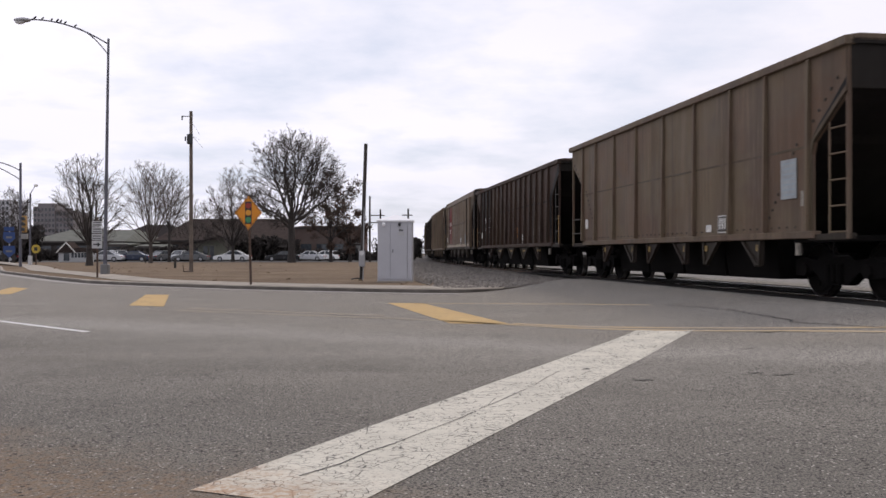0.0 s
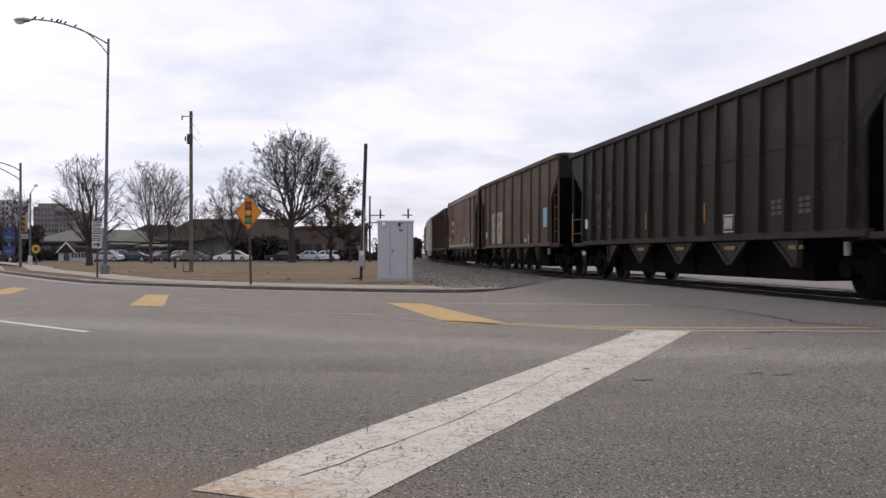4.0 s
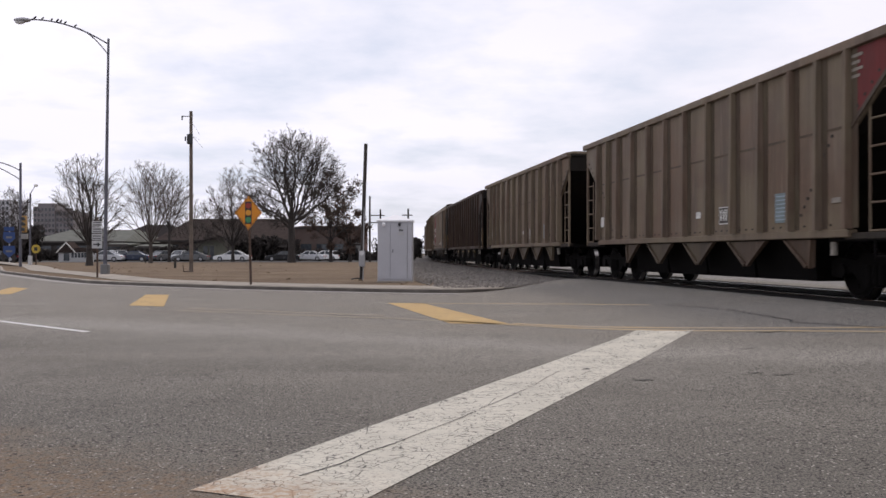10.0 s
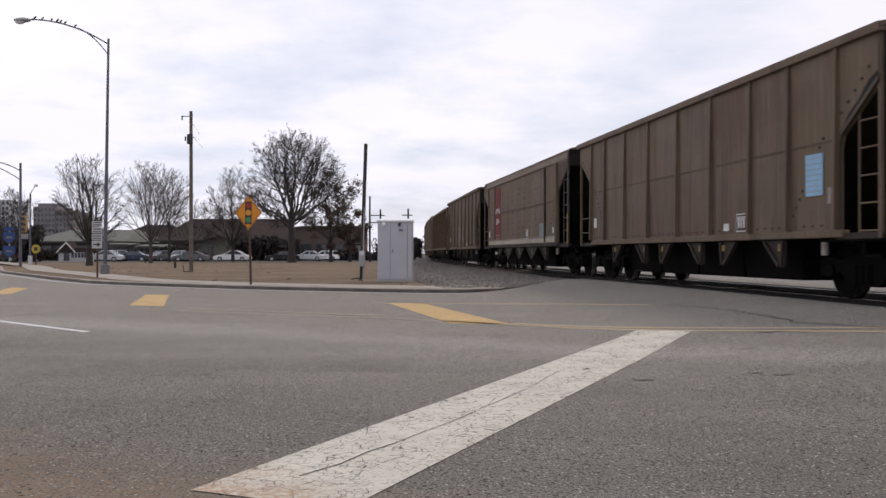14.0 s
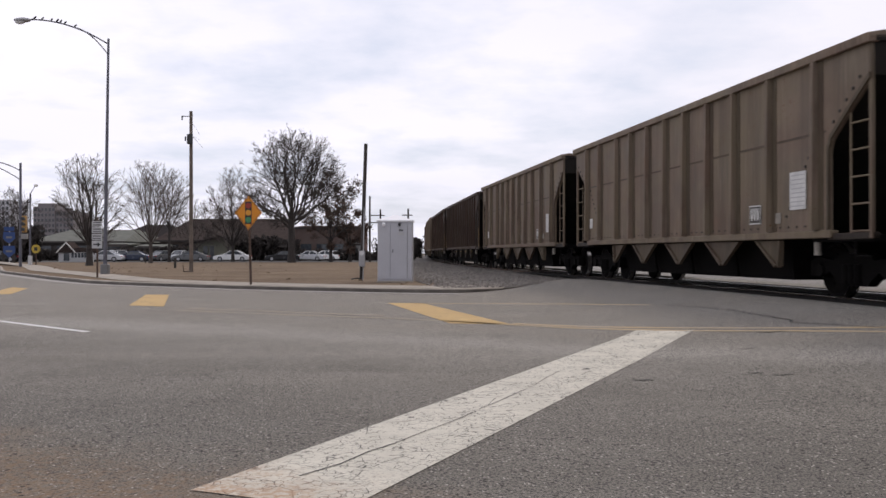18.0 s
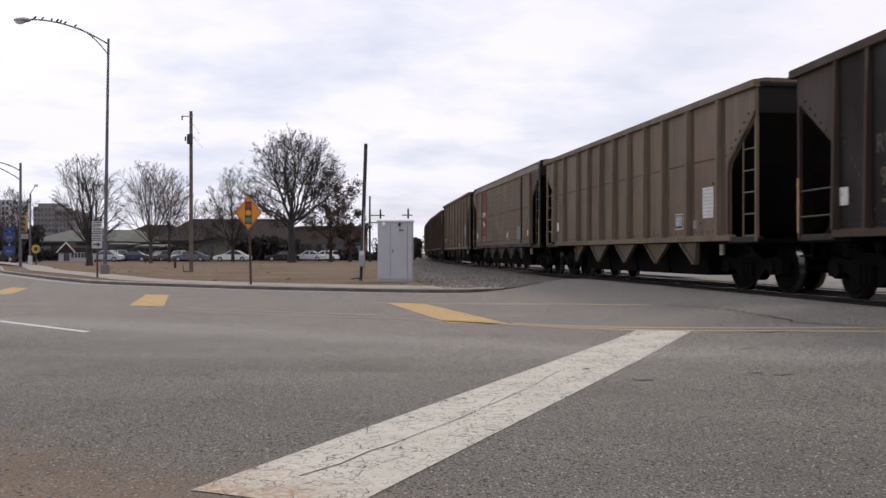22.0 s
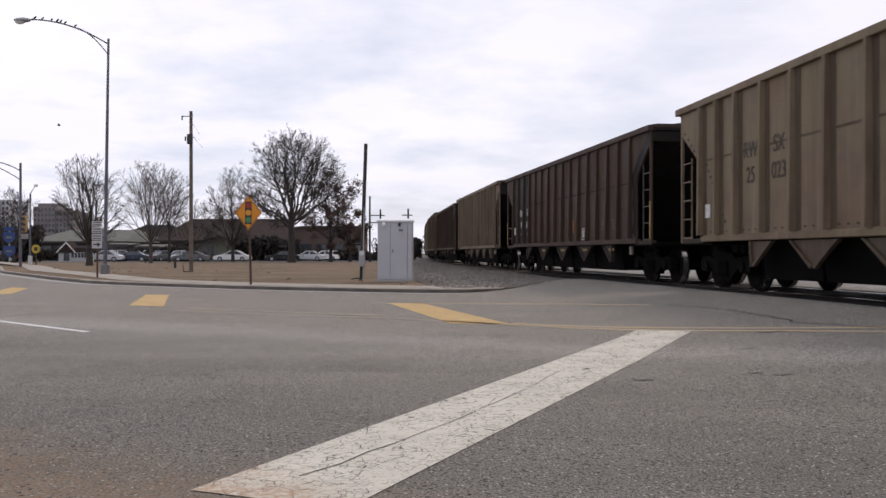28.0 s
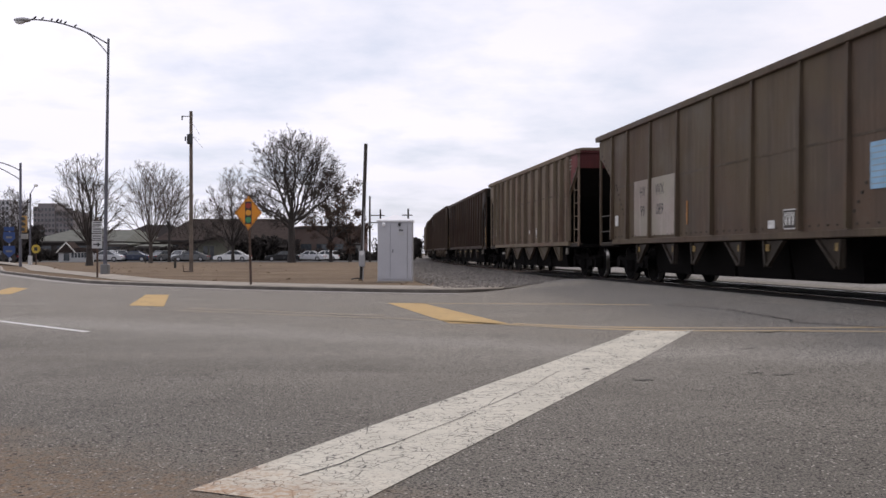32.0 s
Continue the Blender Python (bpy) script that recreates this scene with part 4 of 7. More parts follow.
def coupler(sgn):
    bm = bmesh.new()
    add_box(bm, 0, 0.55, -0.09, 0.09, 0.72, 0.92, 0.02)
    add_box(bm, 0.5, 0.78, -0.16, 0.13, 0.68, 0.96, 0.04)
    add_box(bm, -0.6, 0.02, -0.2, 0.2, 0.66, 0.98, 0.02)
    if sgn < 0:
        bmesh.ops.scale(bm, vec=(-1, 1, 1), verts=bm.verts)
        bmesh.ops.recalc_face_normals(bm, faces=bm.faces)
    return bm


WHEELSETS = {}               # (kind, which axle): the wheelsets of all cars


def make_truck(car, kind, x, which):
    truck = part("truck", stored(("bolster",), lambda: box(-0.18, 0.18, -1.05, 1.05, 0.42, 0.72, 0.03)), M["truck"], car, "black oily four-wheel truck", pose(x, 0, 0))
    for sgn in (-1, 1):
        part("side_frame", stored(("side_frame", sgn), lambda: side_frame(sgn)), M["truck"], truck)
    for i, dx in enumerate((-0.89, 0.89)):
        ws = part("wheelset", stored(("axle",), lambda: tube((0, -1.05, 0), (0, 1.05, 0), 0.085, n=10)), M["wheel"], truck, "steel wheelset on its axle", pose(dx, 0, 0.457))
        WHEELSETS.setdefault(i, []).append(ws)
    return truck


# a wheelset is one rigid mesh: axle, two wheels, treads and bearings
def wheelset_mesh():
    bm = bmesh.new()
    add_tube(bm, (0, -1.05, 0), (0, 1.05, 0), 0.085, n=10)
    for sgn in (-1, 1):
        w = mesh_from(wheel(sgn), "w")
        bm.from_mesh(w)
    w = mesh_from(bearing(), "b")
    bm.from_mesh(w)
    k = len(bm.faces)
    w = mesh_from(tread(), "t")
    bm.from_mesh(w)
    bm.faces.ensure_lookup_table()
    for f in bm.faces[k:]:
        f.material_index = 1
    me = mesh_from(bm, "wheelset")
    me.materials.append(M["wheel"])
    me.materials.append(M["tread"])
    return me


MESHES[("axle",)] = wheelset_mesh()


def rib_places(kind):
    return [-KINDS[kind][0] + v for v in KINDS[kind][2]]


def gusset_places(kind):
    """Place along the car, half width and the side on which it is cut."""
    lh = KINDS[kind][0]
    if kind == "wide":
        return [(-lh + v, 0.6, c) for v, c in ((3.1, "l"), (5.3, "r"), (6.4, "l"), (8.5, "r"), (9.55, "l"), (11.75, "r"))]
    step = 2.13 if kind != "thin" else 2.4
    wide = {"smooth": 0.9, "thin": 0.72}.get(kind, 0.76)
    return [(-lh + 3.5 + step * i, wide, "l" if i == 0 else "r" if i == 4 else "") for i in range(5)]


def hopper_car(kind, body, label, ribs=None, sill=None, ends=None):
    """An open-top hopper car; x forward, near side at -y, origin between the rails at their top."""
    lh, top, n, hw, dp, tc, vees = KINDS[kind]
    car = empty("hopper_car", label, "freight car", group="cars of the coal train")
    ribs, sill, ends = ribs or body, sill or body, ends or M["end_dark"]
    ladder_paint = M["sill_white"] if body == M["silver"] else body
    for sgn in (-1, 1):
        side = part("side_panel", stored((kind, sgn, "side_panel"), lambda: side_panel(kind, sgn)), body, car)
        part("top_chord", stored((kind, sgn, "top_chord"), lambda: top_chord(kind, sgn)), body, car)
        part("side_sill", stored((kind, sgn, "side_sill"), lambda: side_sill(kind, sgn)), M["chute"] if kind == "smooth" else sill, car)
        for x in rib_places(kind):
            part("rib", stored((kind, sgn, "rib"), lambda: rib(kind, sgn)), ribs, side, m=pose(x, 0, 0))
            # dark strip beside the rib: grime, and the flank's shade painted in
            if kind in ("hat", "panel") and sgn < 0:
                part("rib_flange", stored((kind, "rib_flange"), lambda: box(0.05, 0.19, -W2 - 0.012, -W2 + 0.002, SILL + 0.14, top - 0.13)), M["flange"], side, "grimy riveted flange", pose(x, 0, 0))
        for e in (-1, 1):
            x = e * (lh - 0.035)
            part("corner_post", stored((kind, "corner_post"), lambda: corner_post(top - 0.1)), M["ladder"] if kind == "smooth" else body, car, m=pose(x, sgn * (W2 - 0.03), 0))
            if e > 0 or kind in ("hat", "panel"):
                part("ladder", stored((kind, e, "ladder"), lambda: ladder((top - SILL) * (0.93 if e > 0 and kind == "hat" else 0.74 if e > 0 else 0.62), 0.52)), M["ladder"] if kind in ("smooth", "thin") else ladder_paint, car, m=pose(x, sgn * (W2 - 0.035), 0, 0, 0, 0 if e > 0 else 180))
            else:
                for z in (SILL + 0.36, SILL + 0.78):
                    part("grab_bar", stored((kind, "grab_bar"), lambda: tube((0, 0, 0), (CUT, 0, 0), 0.016, n=6)), M["ladder"], car, m=pose(x, sgn * (W2 - 0.03), z))
                part("step", stored((kind, "step"), lambda: ladder(0.02, 0.4)), M["under"], car, "dark stirrup step", pose(x, sgn * (W2 - 0.035), 0, 0, 0, 180))
            if e > 0:
                part("step", stored((kind, "step"), lambda: ladder(0.02, 0.4)), M["under"], car, "dark stirrup step", pose(x, sgn * (W2 - 0.035), 0))
            if kind in ("thin", "smooth") and sgn < 0:
                part("tape", stored(("post_tape",), lambda: box(-0.037, 0.037, -0.002, 0.002, SILL + 0.1, SILL + 1.0)), M["mark_yellow"], car, "worn yellow reflective strip", pose(x, sgn * (W2 + 0.003), 0))
        for x, gw, cut in gusset_places(kind):
            if sgn > 0:
                cut = {"l": "r", "r": "l", "": ""}[cut]
            part("gusset", stored((kind, cut, "gusset"), lambda: gusset(gw, cut)), sill if body == M["silver"] else M["flange"] if kind in ("hat", "panel") else M["chute"], car, m=pose(x, sgn * (W2 - 0.06), 0, 0, 0, 0 if sgn < 0 else 180))
        if kind in ("hat", "panel", "wide") and sgn < 0:
            # turned edge along the slanting cut of the leading end
            fw, fhi, flo = FRONT[kind]
            part("edge_trim", stored((kind, "edge_trim"), lambda: prism([(lh - 0.02, top - fhi + 0.02), (lh - fw * 0.35, top - fhi - (flo - fhi) * 0.32 + 0.02), (lh - fw * 0.93, top - flo + 0.09), (lh - fw, top - flo - 0.10), (lh - fw, SILL + 0.12), (lh - fw - 0.05, SILL + 0.12), (lh - fw - 0.05, top - flo - 0.05), (lh - fw * 0.93 - 0.05, top - flo + 0.14), (lh - fw * 0.35, top - fhi - (flo - fhi) * 0.32 + 0.10), (lh - 0.02, top - fhi + 0.10)], -W2 - 0.03, -W2 + 0.02)), body if body == M["silver"] else M["flange"], car)
    for e in (-1, 1):
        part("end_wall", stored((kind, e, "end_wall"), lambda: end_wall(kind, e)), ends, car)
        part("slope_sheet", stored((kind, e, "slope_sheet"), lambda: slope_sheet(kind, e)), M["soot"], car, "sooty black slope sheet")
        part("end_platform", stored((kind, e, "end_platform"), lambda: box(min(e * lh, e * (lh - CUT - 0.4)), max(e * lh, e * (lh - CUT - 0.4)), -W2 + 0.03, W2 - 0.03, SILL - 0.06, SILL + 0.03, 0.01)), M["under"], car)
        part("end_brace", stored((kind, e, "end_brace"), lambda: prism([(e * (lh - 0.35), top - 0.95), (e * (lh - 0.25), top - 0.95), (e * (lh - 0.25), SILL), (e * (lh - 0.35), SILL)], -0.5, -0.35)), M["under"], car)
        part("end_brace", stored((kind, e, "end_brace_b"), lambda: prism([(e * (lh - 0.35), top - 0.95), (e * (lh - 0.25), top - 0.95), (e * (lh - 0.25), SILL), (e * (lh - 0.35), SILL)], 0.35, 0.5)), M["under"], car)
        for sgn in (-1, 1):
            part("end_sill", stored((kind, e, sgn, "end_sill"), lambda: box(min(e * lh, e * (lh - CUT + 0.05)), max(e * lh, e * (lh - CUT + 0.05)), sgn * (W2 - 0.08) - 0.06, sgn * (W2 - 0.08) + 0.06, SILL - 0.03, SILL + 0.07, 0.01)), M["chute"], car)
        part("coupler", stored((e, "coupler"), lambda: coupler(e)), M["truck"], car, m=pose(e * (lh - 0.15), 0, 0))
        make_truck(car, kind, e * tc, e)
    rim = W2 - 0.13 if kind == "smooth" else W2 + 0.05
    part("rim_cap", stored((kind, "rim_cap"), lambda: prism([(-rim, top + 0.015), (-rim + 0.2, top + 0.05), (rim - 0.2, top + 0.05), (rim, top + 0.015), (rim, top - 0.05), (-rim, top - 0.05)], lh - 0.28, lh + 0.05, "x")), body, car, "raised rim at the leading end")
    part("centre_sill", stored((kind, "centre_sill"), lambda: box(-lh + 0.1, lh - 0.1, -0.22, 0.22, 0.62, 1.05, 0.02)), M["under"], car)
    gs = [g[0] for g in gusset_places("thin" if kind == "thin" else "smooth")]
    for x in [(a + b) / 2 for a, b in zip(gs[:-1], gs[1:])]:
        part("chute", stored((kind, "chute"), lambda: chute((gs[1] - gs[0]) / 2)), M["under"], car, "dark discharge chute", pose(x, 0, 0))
    part("brake_cylinder", stored((kind, "brake"), lambda: tube((lh - CUT - 0.35, -W2 + 0.10, 0.70), (lh - CUT - 0.35, -W2 + 0.10, 0.93), 0.055, n=12)), M["mark_dusty"], car, "small pale upright canister")
    if kind == "smooth":
        smooth_details(car, lh, top, body, sill)
    return car


def smooth_details(car, lh, top, body, sill):
    """Seams, posts and rivet rows of the smooth-sided cars."""
    y = -W2
    part("seam", stored(("smooth", "seam_h"), lambda: box(-lh + CUT + 0.1, lh - 1.36, y - 0.012, y + 0.01, 2.43, 2.49)), M["flange"], car, "grimy horizontal seam")
    part("seam", stored(("smooth", "seam_top"), lambda: box(-lh + 0.05, lh - 0.05, y - 0.014, y + 0.01, top - 0.37, top - 0.29)), body, car)
    part("post", stored(("smooth", "post"), lambda: box(-lh + 11.9, -lh + 12.02, y - 0.05, y + 0.01, SILL + 0.15, top - 0.33, 0.01)), M["chute"], car, "rusty vertical side post")
    part("post", stored(("smooth", "end_post"), lambda: box(-lh + 13.5, -lh + 13.66, y - 0.09, y + 0.01, SILL + 0.1, top - 0.32, 0.02)), body, car)
    fw, fhi, flo = FRONT["smooth"]
    # flat darker sheet paints in the shade of the set-back end section
    part("end_sheet", stored(("smooth", "end_sheet"), lambda: prism([(lh - fw, top - 0.3), (lh - fw, top - flo + 0.1), (lh - fw * 0.4, top - fhi - (flo - fhi) * 0.38), (lh - 0.05, top - fhi + 0.02), (lh - 0.05, top - 0.3)], y - 0.006, y - 0.001)), M["flange"], car, "sooty end sheet behind the post")
    part("post", stored(("smooth", "band_post"), lambda: box(-lh + 2.74, -lh + 2.82, y - 0.03, y + 0.01, SILL + 0.33, top - 0.37, 0.008)), M["chute"], car, "dark upright strip beside the red band")
    part("post", stored(("smooth", "tail_post"), lambda: box(-lh + 1.22, -lh + 1.32, y - 0.05, y + 0.01, SILL + 0.1, top - 0.32, 0.02)), body, car)

    band = part("sill_band", stored(("smooth", "sill_band"), lambda: box(-lh + CUT + 0.1, lh - 1.36, y - 0.016, y + 0.01, SILL + 0.125, SILL + 0.33, 0.004)), sill, car, "riveted band along the lower side")
    part("band_lip", stored(("smooth", "band_lip"), lambda: box(-lh + CUT + 0.1, lh - 1.36, y - 0.034, y - 0.012, SILL + 0.105, SILL + 0.135)), M["chute"], band)

    def rivets():
        bm = bmesh.new()
        for i in range(70):
            x = -lh + CUT + 0.2 + i * (2 * lh - 2.8) / 69
            add_box(bm, x - 0.014, x + 0.014, y - 0.03, y - 0.014, SILL + 0.285, SILL + 0.312)
        for i in range(96):
            x = -lh + 0.15 + i * (2 * lh - 1.9) / 95
            add_box(bm, x - 0.012, x + 0.012, y - 0.03, y - 0.012, top - 0.345, top - 0.315)
        for c in range(7):
            for j in range(9):
                for k in (-0.05, 0.05):
                    x = -lh + 4.6 + c * 1.0 + k
                    z = 1.5 + j * 0.22
                    add_box(bm, x - 0.012, x + 0.012, y - 0.014, y + 0.004, z - 0.012, z + 0.012)
        return bm
    part("riveting", stored(("smooth", "riveting"), rivets), M["rivet"], car, "rows of dark rivet heads")["kind"] = "stuff"


# markings on a car's near side: thin plates and letters
def plate(car, name, x0, x1, z0, z1, mat, label="", out=0.012):
    return part(name, stored((name, round(x1 - x0, 3), round(z1 - z0, 3), mat.name, "plate"), lambda: box(-(x1 - x0) / 2, (x1 - x0) / 2, -0.004, 0.004, -(z1 - z0) / 2, (z1 - z0) / 2)), mat, car, label, pose((x0 + x1) / 2, -W2 - out, (z0 + z1) / 2))


def stencil(car, text, x, z, size, mat, out=0.012, narrow=0.8):
    me = stored((text, size, "letters"), lambda: letters(text, size, 0.004, narrow))
    part("lettering", me, mat, car, "stencilled letters " + text, pose(x, -W2 - out, z))


def placard(car, x, z, w, h, mat, lines=8):
    p = plate(car, "placard", x - w / 2, x + w / 2, z - h / 2, z + h / 2, mat, "printed placard with rows of small print", 0.014)
    for i in range(lines):
        zz = h / 2 - (i + 0.8) * h / (lines + 0.6)
        part("print_line", stored(("print_line", round(w, 2)), lambda: box(-w * 0.42, w * 0.42, -0.002, 0.002, -0.009, 0.009)), M["placard_line" if mat != M["placard_white"] else "placard_grey"], p, m=pose(0, -0.005, zz))


def framed_tag(car, x, z, w=0.42):
    """A white outlined stencil box with dark print."""
    p = plate(car, "tag", x - w / 2, x + w / 2, z - w * 0.40, z + w * 0.40, M["mark_white"], "white outlined stencil box", 0.014)
    part("tag_field", stored(("tag_field", w), lambda: box(-w * 0.45, w * 0.45, -0.003, 0.003, -w * 0.35, w * 0.35)), M["tag_dark"], p, m=pose(0, -0.005, 0))
    for dx in (-0.2, 0.0, 0.2):
        part("tag_print", stored(("tag_print", w), lambda: prism([(-w * 0.10, w * 0.28), (-w * 0.03, w * 0.28), (w * 0.01, -w * 0.12), (w * 0.05, w * 0.28), (w * 0.11, w * 0.28), (w * 0.06, -w * 0.24), (-w * 0.05, -w * 0.24)], -0.002, 0.002)), M["mark_white"], p, m=pose(dx * w * 1.3, -0.009, 0))


def scrawl(car, x, z, w, h, mat, seed, thick=0.03):
    """Rounded spray-painted outlines with no meaning: one continuous stroke a figure."""
    r = random.Random(seed)
    n = 6
    for i in range(n):
        cx = x - w / 2 + w * (i + 0.5) / n
        a, b = w / n * r.uniform(0.42, 0.6), h * r.uniform(0.3, 0.5)
        turn, p1, p2 = r.uniform(0, 6), r.uniform(0, 6), r.uniform(0, 6)
        bm = bmesh.new()
        ring = []
        steps = 26
        for k in range(steps + 1):
            t = turn + 5.4 * k / steps
            q = 1 + 0.35 * math.sin(3 * t + p1) + 0.18 * math.sin(5 * t + p2)
            c, s_ = math.cos(t), math.sin(t)
            ring.append([bm.verts.new((cx + c * a * q + c * o, 0, z + s_ * b * q + s_ * o)) for o in (-thick / 2, thick / 2)])
        for u, v in zip(ring[:-1], ring[1:]):
            bm.faces.new((u[0], v[0], v[1], u[1]))
        part("spray_stroke", bm, mat, car, "spray-painted outline", pose(0, -W2 - 0.012, 0))


def split_text(car, lh, at, letters4, number, mat, size, gap, zs):
    """Reporting marks split over two panels by a rib."""
    for dx, a, b in ((-gap, letters4[:2], number[:2]), (gap, letters4[2:], number[2:])):
        stencil(car, a, -lh + at + dx, zs[0], size, mat, 0.008, 0.84)
        stencil(car, b, -lh + at + dx, zs[1], size, mat, 0.008, 0.84)


def bolting(car, kind):
    """Diagonal rows of bolt heads where the slope sheets meet the side."""
    lh, top = KINDS[kind][:2]

    def rows():
        bm = bmesh.new()
        for e in (-1, 1):
            for k in range(10):
                x, z = e * (lh - 2.35 + 0.10 * k), 1.35 + 0.13 * k
                add_box(bm, x - 0.022, x + 0.022, -W2 - 0.016, -W2 + 0.004, z - 0.022, z + 0.022)
            for k in range(5):
                x, z = e * (lh - 0.95 + 0.17 * k), top - 1.12 + 0.14 * k
                add_box(bm, x - 0.022, x + 0.022, -W2 - 0.016, -W2 + 0.004, z - 0.022, z + 0.022)
        for k in range(46):
            x = -lh + 1.4 + k * (2 * lh - 2.9) / 45
            add_box(bm, x - 0.016, x + 0.016, -W2 - 0.014, -W2 + 0.004, SILL + 0.18, SILL + 0.21)
        return bm
    part("bolting", stored((kind, "bolting"), rows), M["rivet"], car, "rows of dark bolt heads")["kind"] = "stuff"


def soot_stain(car, kind, k):
    """Ragged sooty run-off round the open leading end."""
    lh, top = KINDS[kind][:2]
    fw, fhi, flo = FRONT[kind]
    r = random.Random(900 + k)
    wide = 0.34 if kind == "thin" else 0.12
    inner = [(lh - fw, SILL + 0.14), (lh - fw, top - flo - 0.12), (lh - fw * 0.93, top - flo + 0.07), (lh - fw * 0.35, top - fhi - (flo - fhi) * 0.32), (lh - 0.03, top - fhi)]
    outer = [(lh - 0.06, top - fhi + 0.11 + wide * r.uniform(0.5, 1.0)), (lh - fw * 0.3, top - fhi + wide * r.uniform(0.1, 0.6)), (lh - fw * 0.5, top - flo + 0.5 + wide * r.uniform(0.2, 0.8)), (lh - fw * 0.8, top - flo + 0.28 + wide * r.uniform(0.2, 0.9))]
    for i in range(7):
        u = (i + 0.5) / 7
        outer.append((lh - fw - 0.07 - wide * r.uniform(0.15, 1.0) * (1 - 0.35 * u), top - flo + 0.1 - u * (top - flo - SILL - 0.1)))
    part("soot_stain", prism(inner + outer, -W2 - 0.0045, -W2 - 0.002), M["soot_stain"], car, "ragged black soot round the open end")


def seam(car, kind, z, body):
    lh = KINDS[kind][0]
    paint = M["soot"] if kind == "thin" else body if body == M["silver"] else M["flange"]
    part("seam", stored((kind, z, "seam"), lambda: box(-lh + CUT + 0.1, lh - FRONT[kind][0] - 0.1, -W2 - 0.006, -W2 + 0.004, z - 0.02, z + 0.02)), paint, car)


def dress(car, kind, k, opt, body):
    lh = KINDS[kind][0]
    # a white tag low at the tail of every car
    plate(car, "tag", -lh + CUT + 0.18, -lh + CUT + 0.42, 1.45, 1.72, M["mark_white"], "small white tag")
    bolting(car, kind)
    if kind in ("thin", "wide"):
        soot_stain(car, kind, k)
    if kind == "smooth":
        plate(car, "red_panel", -lh + 2.85, -lh + 4.05, 1.25, KINDS[kind][1] - 0.42, M["red"], "faded red vertical band", 0.008)
        stencil(car, "HYWX", -lh + 3.45, 2.55, 0.34, M["mark_white"], narrow=0.98)
        stencil(car, opt.get("number", "2109"), -lh + 3.38, 2.1, 0.34, M["mark_white"], narrow=0.95)
        for z in (1.36, 1.50):
            for dx in (-0.3, 0.25):
                plate(car, "small_print", -lh + 3.45 + dx - 0.17, -lh + 3.45 + dx + 0.17, z - 0.022, z + 0.022, M["mark_dusty"], "", 0.016)
        framed_tag(car, -lh + 9.2, 1.45)
        placard(car, -lh + 11.45, 1.52, 0.58, 0.52, M[opt.get("placard", "placard_teal")], 0)
        plate(car, "tape", -lh + 11.93, -lh + 12.0, 1.3, 1.9, M["mark_rust"], "rusty orange strip", 0.056)
        plate(car, "tape", -lh + 8.3, -lh + 8.36, 1.5, 1.85, M["mark_rust"], "rusty orange strip")
        plate(car, "tag", -lh + 13.0, -lh + 13.14, 1.4, 1.6, M["mark_white"], "small white tag")
        plate(car, "tag", -lh + 13.22, -lh + 13.42, 1.28, 1.5, M["mark_dusty"], "small dusty tag")
    elif kind in ("hat", "panel"):
        seam(car, kind, 2.62, body)
        if opt.get("placard") == "placard_white":
            framed_tag(car, -lh + 11.3, 1.42)
            plate(car, "tag", -lh + 12.02, -lh + 12.2, 1.24, 1.42, M["mark_dusty"], "small dusty tag")
            placard(car, -lh + 12.75, 1.76, 0.5, 0.62, M["placard_white"], 8)
        else:
            framed_tag(car, -lh + 9.05, 1.46)
            plate(car, "tag", -lh + 7.75, -lh + 7.97, 1.45, 1.58, M["mark_white"], "small white tag")
            if opt.get("placard"):
                placard(car, -lh + 11.25, 1.5, 0.46, 0.5, M[opt["placard"]], 7)
            plate(car, "tag", -lh + 12.75, -lh + 12.98, 1.5, 1.58, M["mark_dusty"], "small dusty tag")
        if opt.get("text"):
            split_text(car, lh, 4.0, "RWSX", opt["text"], M[opt.get("ink", "mark_brown")], 0.42, 0.54, (2.60, 2.14))
        if opt.get("white"):
            placard(car, -lh + 11.22, 1.56, 0.42, 0.44, M["deep_blue"], 7)
            plate(car, "yellow_panel", -lh + 12.72, -lh + 13.1, 1.18, 1.43, M["mark_gold"], "yellow square", 0.014)
            plate(car, "tag", -lh + 10.0, -lh + 10.22, 1.42, 1.62, M["mark_black"], "small black and white tag")
            for i in range(6):
                plate(car, "small_print", -lh + 11.92, -lh + 12.26 - 0.05 * (i % 3), 1.5 + 0.085 * i, 1.53 + 0.085 * i, M["ladder"], "", 0.012)
            for v in (1.6, 4.5, 5.5, 6.6, 7.7, 8.8):
                plate(car, "tape", -lh + v, -lh + v + 0.3, 1.2, 1.28, M["mark_gold"], "worn yellow strip", 0.012)
        if opt.get("red"):
            top = KINDS[kind][1]
            fw, fhi, flo = FRONT[kind]
            part("red_panel", stored((kind, "red_corner"), lambda: prism([(lh - fw + 0.0, top - flo + 0.10), (lh - fw * 0.9, top - flo + 0.16), (lh - fw * 0.35, top - fhi - (flo - fhi) * 0.32 + 0.11), (lh - 0.08, top - fhi + 0.10), (lh - 0.08, top - 0.13), (lh - fw, top - 0.13)], -W2 - 0.008, -W2 - 0.003)), M["red"], car, "red painted corner")
            for i in range(4):
                z = top - 0.24 - 0.10 * i
                plate(car, "small_print", lh - 0.98, lh - 0.66 - 0.07 * (i % 2), z - 0.022, z + 0.022, M["mark_dusty"], "", 0.012)
    elif kind == "wide":
        seam(car, kind, 2.45, body)
        framed_tag(car, -lh + 10.4, 1.3)
        plate(car, "tag", -lh + 9.65, -lh + 9.88, 1.16, 1.3, M["mark_white"], "small white tag")
